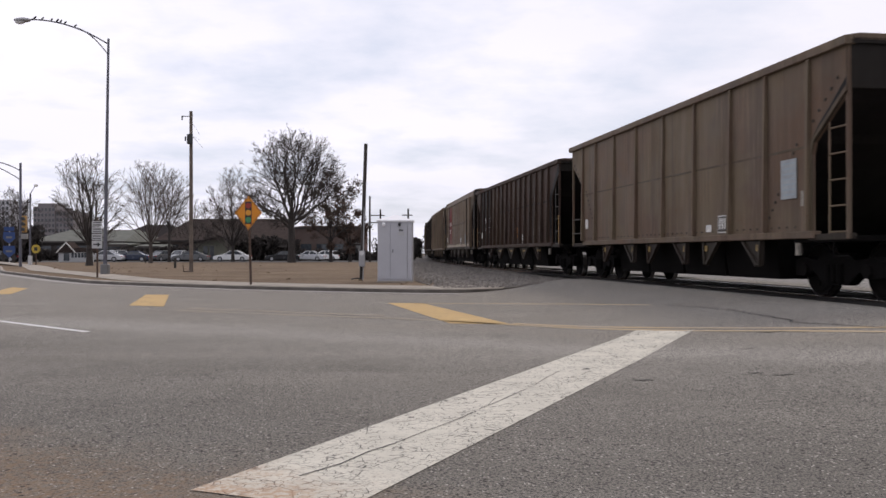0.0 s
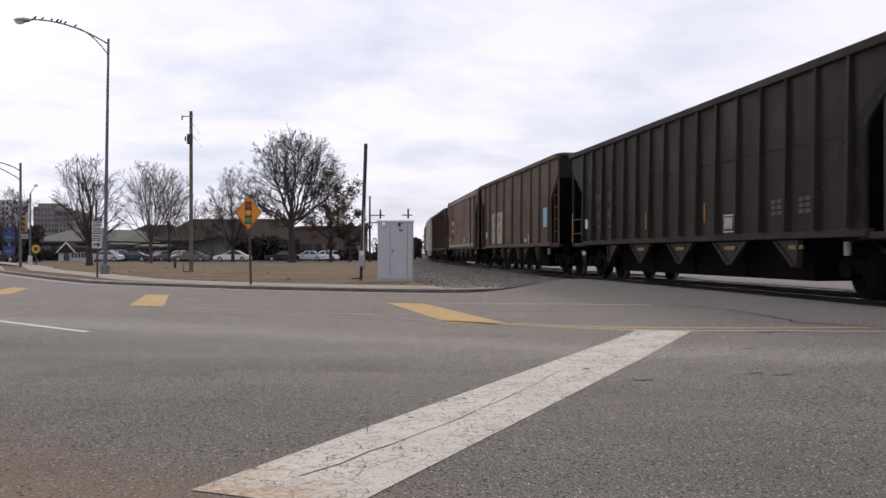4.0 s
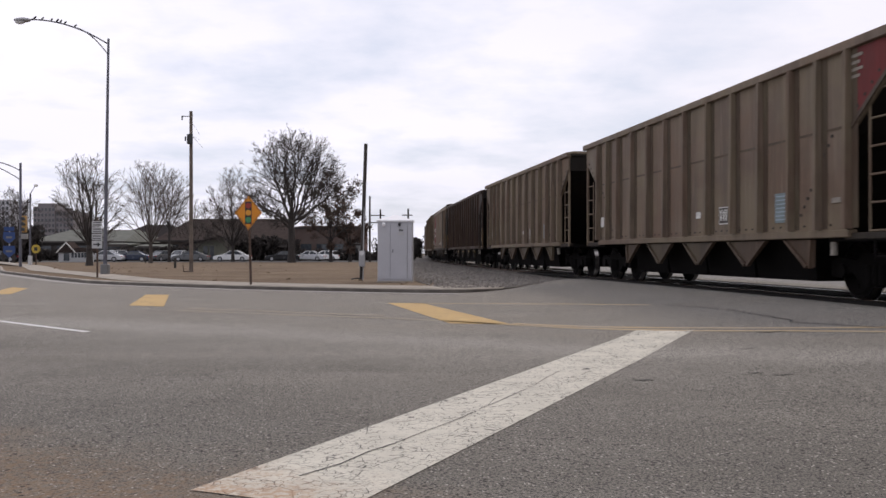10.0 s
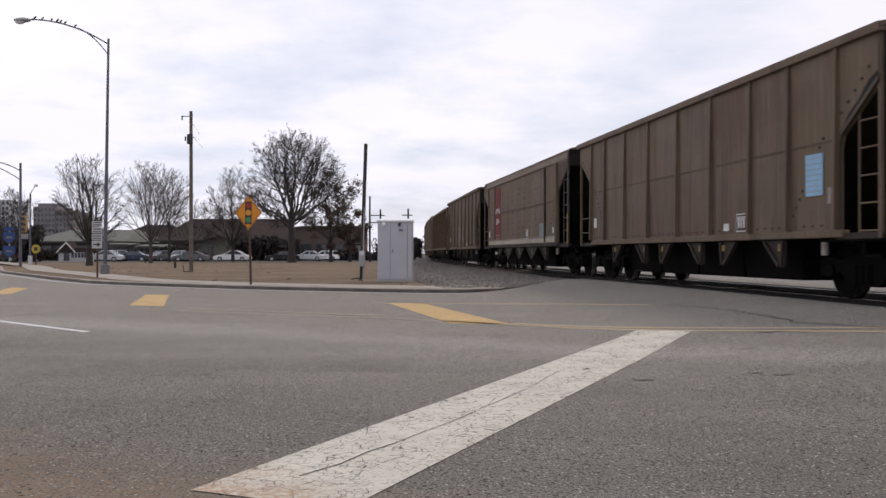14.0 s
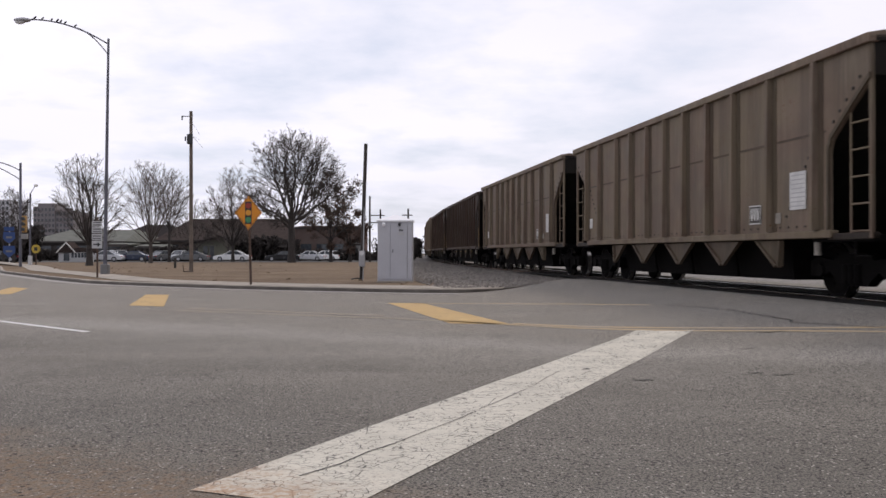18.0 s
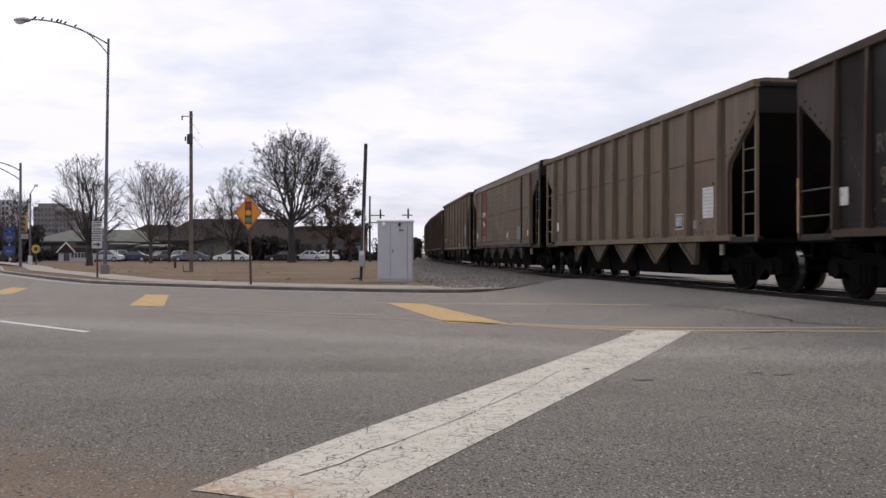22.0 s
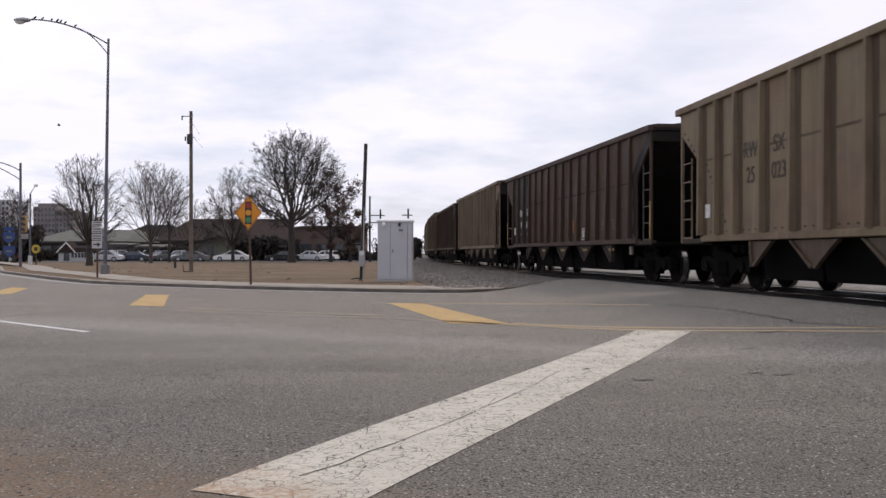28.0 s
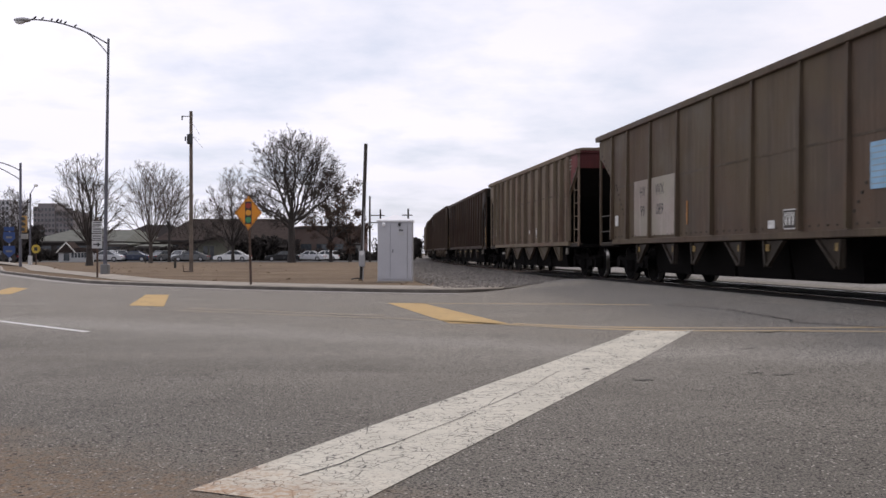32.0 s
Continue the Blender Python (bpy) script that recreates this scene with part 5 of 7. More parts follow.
        if opt.get("placard"):
            placard(car, -lh + 12.87, 1.97, 0.5, 0.66, M[opt["placard"]], 7)
        if opt.get("patch"):
            plate(car, "paint_patch", -lh + 2.85, -lh + 5.6, 1.15, 2.5, M["patch"], "pale grey paint patch", 0.006)
            for v in (6.1, 9.0, 12.0):
                plate(car, "tape", -lh + v, -lh + v + 0.06, 1.35, 1.85, M["mark_orange"], "orange reflective strip")
            split_text(car, lh, 4.0, "HYWX", opt["patch"], M["mark_black"], 0.36, 0.56, (2.2, 1.74))
        plate(car, "tag", -lh + 13.25, -lh + 13.4, 1.5, 1.75, M["mark_dusty"], "small dusty tag")
    else:
        if opt.get("sooty", True):
            plate(car, "dark_panel", -lh + CUT + 0.02, -lh + 4.0, SILL + 0.14, KINDS[kind][1] - 0.13, M["soot"], "sooty black tail panels", 0.003)
        seam(car, kind, 2.5, body)
        at = opt.get("at", 3.15)
        split_text(car, lh, at, "RWSX", opt.get("number", "93032"), M["mark_white" if opt.get("bright", True) else "mark_dim"], 0.38, 0.5, (2.25, 1.78))
        for dx in (-0.62, 0.34):
            plate(car, "small_print", -lh + at + dx, -lh + at + dx + 0.28, 1.44, 1.49, M["mark_dusty" if opt.get("bright", True) else "mark_dim"], "", 0.008)
        framed_tag(car, -lh + 10.72, 1.3)
        for v in (12.55, 13.45):
            for z in (1.42, 1.52, 1.62):
                for dx in (0.0, 0.2):
                    plate(car, "small_print", -lh + v - 0.2 + dx, -lh + v - 0.05 + dx, z - 0.035, z + 0.035, M["mark_print"], "", 0.012)
        plate(car, "tape", -lh + 6.3, -lh + 6.35, 1.3, 1.7, M["mark_yellow"], "worn yellow strip")
        plate(car, "tape", -lh + 9.6, -lh + 9.66, 1.35, 1.75, M["mark_orange"], "orange reflective strip")
        if opt.get("placard"):
            placard(car, -lh + 14.34, 1.66, 0.48, 0.62, M[opt["placard"]], 8)
        for x, gw, cut in gusset_places(kind)[1:]:
            plate(car, "tape", x - 0.22, x + 0.22, SILL - 0.17, SILL - 0.10, M["mark_tape_dim"], "worn yellow strip on the gusset", -0.02)
    if kind == "wide" or kind == "smooth":
        for x, gw, cut in gusset_places(kind):
            plate(car, "small_plate", x - 0.08, x + 0.08, SILL - 0.20, SILL - 0.08, M["mark_tape_dim" if kind == "wide" else "mark_print"], "small plate on the gusset", -0.02)
            if kind == "smooth":
                plate(car, "gusset_bar", x - 0.22, x + 0.22, SILL - 0.245, SILL - 0.215, M["mark_print"], "", -0.02)
    if opt.get("scrawl"):
        x, z, w, h, mat = opt["scrawl"]
        scrawl(car, -lh + x, z, w, h, M[mat], k)


# where each car's tail stands along the track at the start, kind, paint and what sets it apart
CARS = [
    (-4.05, "wide", "taupe", dict(placard="placard_pale")),
    (13.38, "thin", "umber", dict(number="91381")),
    (29.52, "smooth", "taupe", dict(number="2294", sill="sill_white")),
    (45.56, "panel", "beige", dict(placard="placard_white")),
    (62.86, "thin", "coal", dict(number="91405", bright=False)),
    (78.94, "wide", "dun", dict(patch="99308", placard="placard_blue")),
    (94.93, "smooth", "olive", dict(number="2686", sill="sill_white")),
    (112.32, "thin", "brown", dict(number="93220", placard="placard_teal", scrawl=(6.2, 1.75, 3.0, 0.9, "mark_dusty"))),
    (128.35, "hat", "silver", dict(text="25482", red=True, white=True, ink="sign_grey")),
    (144.34, "smooth", "olive", dict(number="2263", scrawl=(5.6, 1.62, 3.2, 0.75, "graffiti"))),
    (160.34, "hat", "beige", dict(red=True, placard="placard_teal")),
    (176.29, "hat", "beige", dict(placard="placard_teal")),
    (193.72, "thin", "umber", dict(number="91401")),
    (209.89, "smooth", "olive", dict(number="2109", placard="placard_teal")),
    (226.00, "wide", "taupe", dict(placard="placard_blue")),
    (242.07, "smooth", "olive", dict(number="2694", sill="sill_white")),
    (258.23, "wide", "taupe", dict(scrawl=(6.6, 1.8, 2.0, 1.3, "graffiti"))),
    (275.00, "thin", "russet", dict(number="91162", sooty=False, at=4.0)),
    (290.67, "panel", "beige", dict(placard="placard_white")),
    (306.72, "panel", "beige", dict(placard="placard_white")),
    (324.17, "thin", "brown", dict(number="93022", placard="placard_blue")),
    (341.60, "thin", "brown", dict(number="93057", bright=False)),
    (357.72, "panel", "beige", dict(placard="placard_white")),
    (373.54, "smooth", "olive", dict(number="2186", scrawl=(6.4, 1.6, 2.4, 0.6, "graffiti_dark"))),
    (389.51, "wide", "taupe", dict(placard="placard_blue")),
    (407.05, "thin", "brown", dict(number="94571", placard="placard_blue")),
    (424.50, "thin", "umber", dict(number="91388", bright=False)),
    (440.40, "hat", "tan", dict(text="25023", red=True, placard="placard_teal")),
    (458.10, "thin", "brown", dict(number="93032")),
    (474.14, "hat", "beige", dict()),
    (491.62, "thin", "umber", dict(number="93022")),
    (507.64, "wide", "dun", dict(patch="99089", placard="placard_blue")),
    (523.75, "hat", "beige", dict(red=True)),
    (541.10, "thin", "umber", dict(number="91390", bright=False)),
    (557.15, "hat", "brown", dict()),
    (574.60, "thin", "umber", dict(number="91395", bright=False)),
    (590.65, "smooth", "olive", dict(number="2233")),
    (606.70, "hat", "beige", dict()),
    (624.10, "thin", "brown", dict(number="93044", bright=False)),
    (640.15, "wide", "taupe", dict()),
]
PAINTED = {"taupe": "taupe grey-brown", "beige": "dusty beige", "tan": "light tan", "olive": "olive-brown", "dun": "dull dun-brown", "brown": "dark brown", "russet": "dark red-brown", "umber": "sooty dark brown", "coal": "coal-black", "silver": "pale silver-white"}
STYLE = {"wide": "hopper car with few wide-set side ribs", "thin": "hopper car with many thin side ribs", "smooth": "smooth-sided hopper car with red band", "hat": "hopper car with closely ribbed sides", "panel": "hopper car with broad ribbed sides"}
TRAIN = []
for k, (tail, kind, paint, opt) in enumerate(CARS):
    extra = ""
    if opt.get("patch"):
        extra = " and grey patch"
    elif opt.get("sill"):
        extra = " and pale sill"
    elif opt.get("scrawl"):
        extra = " and spray paint"
    elif opt.get("red"):
        extra = " and red corner"
    ends = M["red_dark"] if opt.get("red") else None
    car = hopper_car(kind, M[paint], PAINTED[paint] + " " + STYLE[kind] + extra, sill=M[opt["sill"]] if opt.get("sill") else None, ends=ends)
    dress(car, kind, k, opt, M[paint])
    TRAIN.append((car, tail, kind))


def along(t):
    """Metres that the train has run after t seconds; it slows a little."""
    return 16.8152 * t - 0.0232341 * t * t


def car_pose(tail, kind, t):
    """A car's pose: its two trucks stand on the track's line."""
    lh, tc = KINDS[kind][0], KINDS[kind][5]
    s = tail - along(t) - lh          # the middle of the car
    a, b = track(s - tc), track(s + tc)
    d = a - b
    m = (a + b) / 2
    return pose(m.x, m.y, m.z, 0, 0, math.degrees(math.atan2(d.y, d.x)))


# ---------- roadside things ----------
def signal_cabinet():
    c = empty("signal_cabinet", "silver-grey metal railway signal cabinet with white pyramid roof", "utility cabinet", pose(-1.405, 26.9, 0.09, 0, 0, 0))
    w, d, h = 0.51, 0.46, 1.78
    part("base", box(-w - 0.03, w + 0.03, -d - 0.03, d + 0.03, -0.06, 0.05, 0.01), M["concrete"], c, "concrete base")
    part("body", box(-w, w, -d, d, 0.05, h, 0.012), M["aluminium"], c)
    for x0, x1 in ((-0.49, -0.145), (-0.13, 0.36), (0.375, 0.495)):
        part("door_panel", box(x0, x1, -d - 0.018, -d - 0.002, 0.10, h - 0.06, 0.006), M["aluminium"], c)
    part("eave", box(-w - 0.03, w + 0.03, -d - 0.03, d + 0.03, h, h + 0.05, 0.008), M["cabinet_roof"], c, "white roof edge")
    bm = bmesh.new()
    bmesh.ops.create_cone(bm, cap_ends=True, segments=4, radius1=0.76, radius2=0.05, depth=0.17, matrix=Matrix.Translation((0, 0, h + 0.135)) @ Matrix.Rotation(radians(45), 4, "Z"))
    bmesh.ops.scale(bm, vec=(1.0, 0.9, 1), verts=bm.verts)
    part("roof", bm, M["cabinet_roof"], c, "white pyramid roof")
    part("lock_handle", tube((-0.06, -d - 0.03, 0.88), (-0.06, -d - 0.03, 0.98), 0.012), M["sign_grey"], c)
    part("vent", box(0.12, 0.24, -d - 0.03, -d - 0.018, 1.50, 1.56), M["sign_grey"], c)
    part("notice", box(0.10, 0.26, -d - 0.024, -d - 0.018, 1.38, 1.48), M["sign_white"], c, "small printed notice")
    part("floodlight", tube((0.13, -d - 0.1, h - 0.1), (0.13, -d - 0.0, h - 0.06), 0.04, n=12), M["dark"], c, "small dark lamp")
    part("floodlight", tube((-0.33, -d - 0.1, h - 0.1), (-0.33, -d - 0.0, h - 0.06), 0.05, n=12), M["cabinet_roof"], c, "small white lamp")
    part("hinge", tube((0.367, -d - 0.012, 0.15), (0.367, -d - 0.012, h - 0.1), 0.008), M["galv"], c)


def signal_ahead_sign():
    x, y = -5.13, 24.15
    s = empty("warning_sign", "orange diamond traffic-signal-ahead sign on thin rusty post", "road sign", pose(x, y, 0.1, 0, 0, -4))
    part("post", box(-0.03, 0.03, -0.02, 0.02, -0.1, 2.2, 0.006), M["post_rust"], s, "thin rusty steel post").rotation_euler = (0, radians(-1.5), 0)
    zc, r = 1.93, 0.455
    off = -0.06
    part("panel", prism([(off - r * 0.81, zc), (off, zc - r), (off + r * 0.81, zc), (off, zc + r)], -0.035, -0.028), M["sign_orange"], s, "orange diamond panel")
    part("border", prism([(off - r * 0.76, zc), (off, zc - r * 0.94), (off + r * 0.76, zc), (off, zc + r * 0.94)], -0.0362, -0.0352), M["sign_black"], s, "thin black border")
    part("field", prism([(off - r * 0.73, zc), (off, zc - r * 0.90), (off + r * 0.73, zc), (off, zc + r * 0.90)], -0.0385, -0.0364), M["sign_orange"], s)
    part("symbol", box(off - 0.09, off + 0.09, -0.0405, -0.0387, zc - 0.30, zc + 0.30), M["sign_black"], s, "black signal head symbol")
    for dz, m in ((0.19, "sign_red"), (0.0, "sign_amber"), (-0.19, "sign_green")):
        bm = tube((off, -0.043, zc + dz), (off, -0.0407, zc + dz), 0.078, n=20)
        part("disc", bm, M[m], s, "coloured signal disc")


def street_lamp():
    x, y = -13.6, 36.4
    s = empty("street_lamp", "tall tapered steel street lamp with curved truss arm", "street lamp", pose(x, y, 0.1))
    part("base", box(-0.15, 0.15, -0.15, 0.15, -0.1, 0.42, 0.03), M["sign_grey"], s, "grey square pole base")
    part("pole", tube((0, 0, 0.4), (0.12, 0, 9.5), 0.08, 0.045, 12), M["lamp_pole"], s)
    def bent(pts, r):
        bm = bmesh.new()
        for a, b in zip(pts[:-1], pts[1:]):
            add_tube(bm, a, b, r, n=8)
        return bm
    up = [(0.12 - 3.15 * u, 0, 9.27 + 1.0 * (1 - (1 - u) ** 2)) for u in np.linspace(0, 1, 12)]
    lo = [(0.12 - 1.4 * u, 0, 8.84 + 1.11 * (1 - (1 - u) ** 1.7)) for u in np.linspace(0, 1, 9)]
    part("upper_arm", bent(up, 0.028), M["lamp_pole"], s)
    part("lower_arm", bent(lo, 0.022), M["lamp_pole"], s)
    part("strut", tube((-0.55, 0, 9.58), (-0.55, 0, 9.66), 0.015), M["lamp_pole"], s)
    bm = bmesh.new()
    bmesh.ops.create_uvsphere(bm, u_segments=14, v_segments=8, radius=1.0, matrix=Matrix.Translation((-3.35, 0, 10.25)) @ Matrix.Diagonal((0.36, 0.15, 0.10, 1)))
    part("lamp_head", bm, M["galv"], s, "grey cobra-head lantern")
    bm = bmesh.new()
    bmesh.ops.create_uvsphere(bm, u_segments=12, v_segments=8, radius=1.0, matrix=Matrix.Translation((-3.45, 0, 10.17)) @ Matrix.Diagonal((0.2, 0.12, 0.09, 1)))
    part("lens", bm, M["lens_clear"], s, "clear lamp lens")
    # birds sit along the arm
    for px, big in ((59, 1), (73, 0.9), (89, 0.7), (99, 1), (105, 1), (113, 0.9), (131, 0.9)):
        u = (190.0 - px) / 139
        bx = 0.12 - 3.15 * u
        bz = 9.27 + 1.0 * (1 - (1 - u) ** 2)
        b = empty("bird", "small dark bird perched on the lamp arm", "bird", pose(x + bx, y, 0.1 + bz + 0.02, 0, 0, random.uniform(-40, 40)) @ Matrix.Scale(0.62, 4), group="birds on the lamp arm")
        bm = bmesh.new()
        bmesh.ops.create_uvsphere(bm, u_segments=8, v_segments=6, radius=1.0, matrix=Matrix.Translation((0, 0, 0.09)) @ Matrix.Rotation(radians(-35), 4, "Y") @ Matrix.Diagonal((0.11 * big, 0.055, 0.06, 1)))
        part("body", bm, M["bird"], b)
        bm = bmesh.new()
        bmesh.ops.create_uvsphere(bm, u_segments=8, v_segments=6, radius=0.042, matrix=Matrix.Translation((0.07, 0, 0.165 * big)))
        add_tube(bm, (0.1, 0, 0.165 * big), (0.145, 0, 0.158 * big), 0.014, 0.002, 6)
        part("head", bm, M["bird"], b)
        part("tail", prism([(-0.06, 0.05), (-0.2, -0.03), (-0.19, 0.0), (-0.05, 0.09)], -0.02, 0.02), M["bird"], b)
        part("leg", tube((0, 0.015, 0), (0, 0.015, 0.05), 0.006, n=5), M["bird"], b)
        part("leg", tube((0, -0.015, 0), (0, -0.015, 0.05), 0.006, n=5), M["bird"], b)


def far_street_lamp(x, y, h, arm, label, mat="lamp_pole", thick=0.1):
    s = empty("street_lamp", label, "street lamp", pose(x, y, lawn_z(y) - 0.05))
    part("pole", tube((0, 0, 0), (0, 0, h), thick, thick * 0.7, 10), M[mat], s)
    bm = bmesh.new()
    pts = [(arm * u, 0, h - 0.5 + 0.7 * (1 - (1 - u) ** 2)) for u in np.linspace(0, 1, 8)]
    for a, b in zip(pts[:-1], pts[1:]):
        add_tube(bm, a, b, 0.035, n=6)
    part("arm", bm, M[mat], s)
    bm = bmesh.new()
    pts = [(arm * u, 0, h - 1.1 + 1.1 * (1 - (1 - u) ** 1.6)) for u in np.linspace(0, 0.75, 6)]
    for a, b in zip(pts[:-1], pts[1:]):
        add_tube(bm, a, b, 0.03, n=6)
    part("lower_arm", bm, M[mat], s)
    bm = bmesh.new()
    bmesh.ops.create_uvsphere(bm, u_segments=10, v_segments=6, radius=1.0, matrix=Matrix.Translation((arm * 1.05, 0, h + 0.18)) @ Matrix.Diagonal((0.35, 0.16, 0.12, 1)))
    part("lamp_head", bm, M["galv"], s)


def utility_pole():
    x, y = -11.35, 40.7
    s = empty("utility_pole", "weathered grey-brown timber utility pole with bracket", "utility pole", pose(x, y, 0.1))
    part("pole", tube((0.02, 0, -0.1), (0, 0, 7.25), 0.095, 0.07, 12), M["timber"], s)
    part("bracket", tube((0, 0, 7.02), (-0.4, 0, 7.02), 0.02, n=6), M["dark"], s, "thin metal bracket")
    part("insulator", tube((-0.4, 0, 7.04), (-0.4, 0, 6.85), 0.03, n=8), M["dark"], s)
    part("cable_box", box(-0.14, 0.12, -0.19, -0.1, 5.75, 6.2, 0.02), M["dark"], s, "dark junction box strapped to the pole")
    part("insulator", tube((-0.22, -0.1, 6.1), (-0.22, -0.1, 5.9), 0.035, n=8), M["dark"], s)
    bm = bmesh.new()
    for (a, b) in (((0.08, -0.1, 6.7), (0.45, -0.1, 6.15)), ((0.1, -0.1, 6.1), (0.55, -0.1, 5.6)), ((0.1, -0.1, 6.1), (0.4, -0.1, 5.95))):
        add_tube(bm, a, b, 0.008, n=5)
    part("loose_wire", bm, M["sign_white"], s, "loose pale hanging wires")


def dark_pole():
    x, y = -2.56, 28.3
    s = empty("tarred_pole", "leaning tarred dark timber pole beside the cabinet", "utility pole", pose(x, y, 0.08))
    part("pole", tube((0, 0, -0.1), (0.145, 0, 4.3), 0.062, 0.055, 10), M["timber_dark"], s)
    part("meter_box", box(-0.06, 0.13, -0.14, -0.05, 0.45, 0.95, 0.012), M["galv"], s, "grey meter box")
    part("meter", tube((0.03, -0.05, 0.88), (0.03, -0.17, 0.88), 0.075, n=14), M["lens_clear"], s, "round glass meter")
    part("conduit", tube((0.06, -0.09, 0.0), (0.1, -0.06, 2.3), 0.02, n=8), M["galv"], s)
    part("conduit", tube((-0.02, -0.09, 0.0), (0.0, -0.07, 0.9), 0.018, n=8), M["dark"], s)
    bm = bmesh.new()
    add_tube(bm, (-0.3, -0.1, 0.06), (-0.1, -0.05, 0.1), 0.02, n=6)
    add_tube(bm, (-0.1, -0.05, 0.1), (0.0, -0.05, 0.02), 0.02, n=6)
    part("cable", bm, M["dark"], s)


def route_signs():
    x, y = -12.0, 31.4
    s = empty("guide_sign", "stack of worn white guide plates on thin dark post", "road sign", pose(x, y, 0.1, 0, 0, -8))
    part("post", box(-0.03, 0.03, -0.02, 0.02, -0.1, 2.1, 0.005), M["post_rust"], s)
    z0 = 1.1
    for i, (z, h) in enumerate(((1.78, 0.2), (1.55, 0.22), (1.31, 0.22))):
        p = part("sign_plate", box(-0.19, 0.19, -0.035, -0.027, z, z + h - 0.015, 0.002), M["sign_white"], s, "white plate with dark print")
        for k in range(2):
            part("print_bar", box(-0.15, 0.15, -0.039, -0.036, z + 0.03 + k * 0.085, z + 0.075 + k * 0.085), M["sign_grey"], p)
    p = part("sign_plate", box(-0.19, 0.19, -0.035, -0.027, 1.02, 1.285, 0.002), M["sign_white"], s, "white plate with black arrow")
    part("arrow", prism([(-0.13, 1.13), (0.02, 1.13), (0.02, 1.07), (0.14, 1.155), (0.02, 1.24), (0.02, 1.18), (-0.13, 1.18)], -0.039, -0.036), M["sign_black"], p, "black arrow")


def blue_route_signs():
    x, y = -42.2, 88.0
    s = empty("route_sign", "blue interstate route shields on a thin post", "road sign", pose(x, y, lawn_z(y)))
    part("post", box(-0.04, 0.04, -0.03, 0.03, -0.1, 3.6), M["galv"], s)
    for z in (2.55, 1.2):
        p = part("shield", prism([(-0.55, z + 0.55), (-0.6, z - 0.1), (0, z - 0.6), (0.6, z - 0.1), (0.55, z + 0.55)], -0.06, -0.045), M["sign_blue"], s, "blue shield with pale print")
        part("print_bar", box(-0.3, 0.3, -0.066, -0.061, z - 0.08, z + 0.12), M["sign_grey"], p)
    p = part("plate", box(-0.5, 0.5, -0.06, -0.045, 3.2, 3.6), M["sign_blue"], s)


def yellow_round_sign():
    x, y = -30.6, 68.0
    s = empty("warning_sign", "round yellow warning sign over a pale marker post", "road sign", pose(x, y, lawn_z(y)))
    part("post", box(-0.04, 0.04, -0.02, 0.02, -0.1, 1.3), M["post_rust"], s)
    part("panel", tube((0, -0.03, 1.25), (0, -0.045, 1.25), 0.33, n=24), M["sign_yellow"], s, "round yellow panel")
    part("symbol", box(-0.12, 0.12, -0.05, -0.046, 1.12, 1.38), M["sign_black"], s)
    m = empty("marker_post", "short pale marker post on the lawn", "marker post", pose(x + 0.1, y - 1.2, lawn_z(y)))
    part("post", box(-0.13, 0.13, -0.1, 0.1, -0.05, 0.75, 0.03), M["sign_white"], m)


def short_stakes():
    for (x, y, h, lab) in ((-31.6, 96, 0.75, "short dark stake on the lawn"), (-15.4, 52, 0.6, "short dark stake on the lawn")):
        s = empty("stake", lab, "stake", pose(x, y, lawn_z(y)))
        part("post", box(-0.06, 0.06, -0.06, 0.06, -0.05, h, 0.01), M["timber_dark"], s)
    # low steel hoop beside the utility pole
    s = empty("steel_hoop", "low dark bent steel hoop beside the pole", "barrier", pose(-11.7, 41.0, 0.1))
    part("upright", tube((-0.05, 0, -0.05), (-0.09, 0, 0.33), 0.02, n=6), M["post_rust"], s)
    part("rail", tube((-0.05, 0, 0.02), (0.35, 0, 0.02), 0.02, n=6), M["post_rust"], s)


signal_cabinet()
signal_ahead_sign()
street_lamp()
far_street_lamp(-27.2, 58.2, 6.75, -2.6, "grey street lamp with truss arm across the road")
s = empty("street_lamp", "thin grey street lamp with short bent arm", "street lamp", pose(-30.5, 66.8, lawn_z(66.8) - 0.05))
part("pole", tube((0, 0, 0), (0, 0, 5.4), 0.08, 0.055, 10), M["lamp_pole"], s)
part("arm", tube((0, 0, 5.35), (0.36, 0, 5.95), 0.03, n=6), M["lamp_pole"], s)
bm = bmesh.new()
bmesh.ops.create_uvsphere(bm, u_segments=10, v_segments=6, radius=1.0, matrix=Matrix.Translation((0.42, 0, 5.98)) @ Matrix.Diagonal((0.16, 0.12, 0.10, 1)))
part("lamp_head", bm, M["trim_white"], s, "small white lantern")


def traffic_signal():
    """Yellow signal head and a crossing box on the far lamp's pole."""
    s = empty("traffic_signal", "yellow traffic signal head with crossing box on lamp pole", "traffic signal", pose(-26.82, 57.95, 0.0))
    part("bracket", tube((-0.38, 0.2, 2.6), (0.0, 0.0, 2.6), 0.03, n=6), M["dark"], s)
    head = part("housing", box(-0.13, 0.13, -0.12, 0.12, 2.28, 3.36, 0.03), M["mark_yellow"], s, "yellow signal housing")
    for z, m in ((3.16, "lens_red"), (2.82, "sign_black"), (2.48, "sign_black")):
        part("lens", tube((0, -0.13, z), (0, -0.115, z), 0.10, n=16), M[m], head)
        part("visor", tube((0, -0.3, z), (0, -0.12, z), 0.11, n=12), M["dark"], head)
    part("crossing_box", box(-0.2, 0.2, -0.12, 0.12, 1.86, 2.2, 0.03), M["wall_pale"], s, "beige crossing signal box")
    part("mount", box(-0.42, -0.18, 0.0, 0.3, 1.96, 2.06), M["dark"], s)


traffic_signal()
utility_pole()
dark_pole()
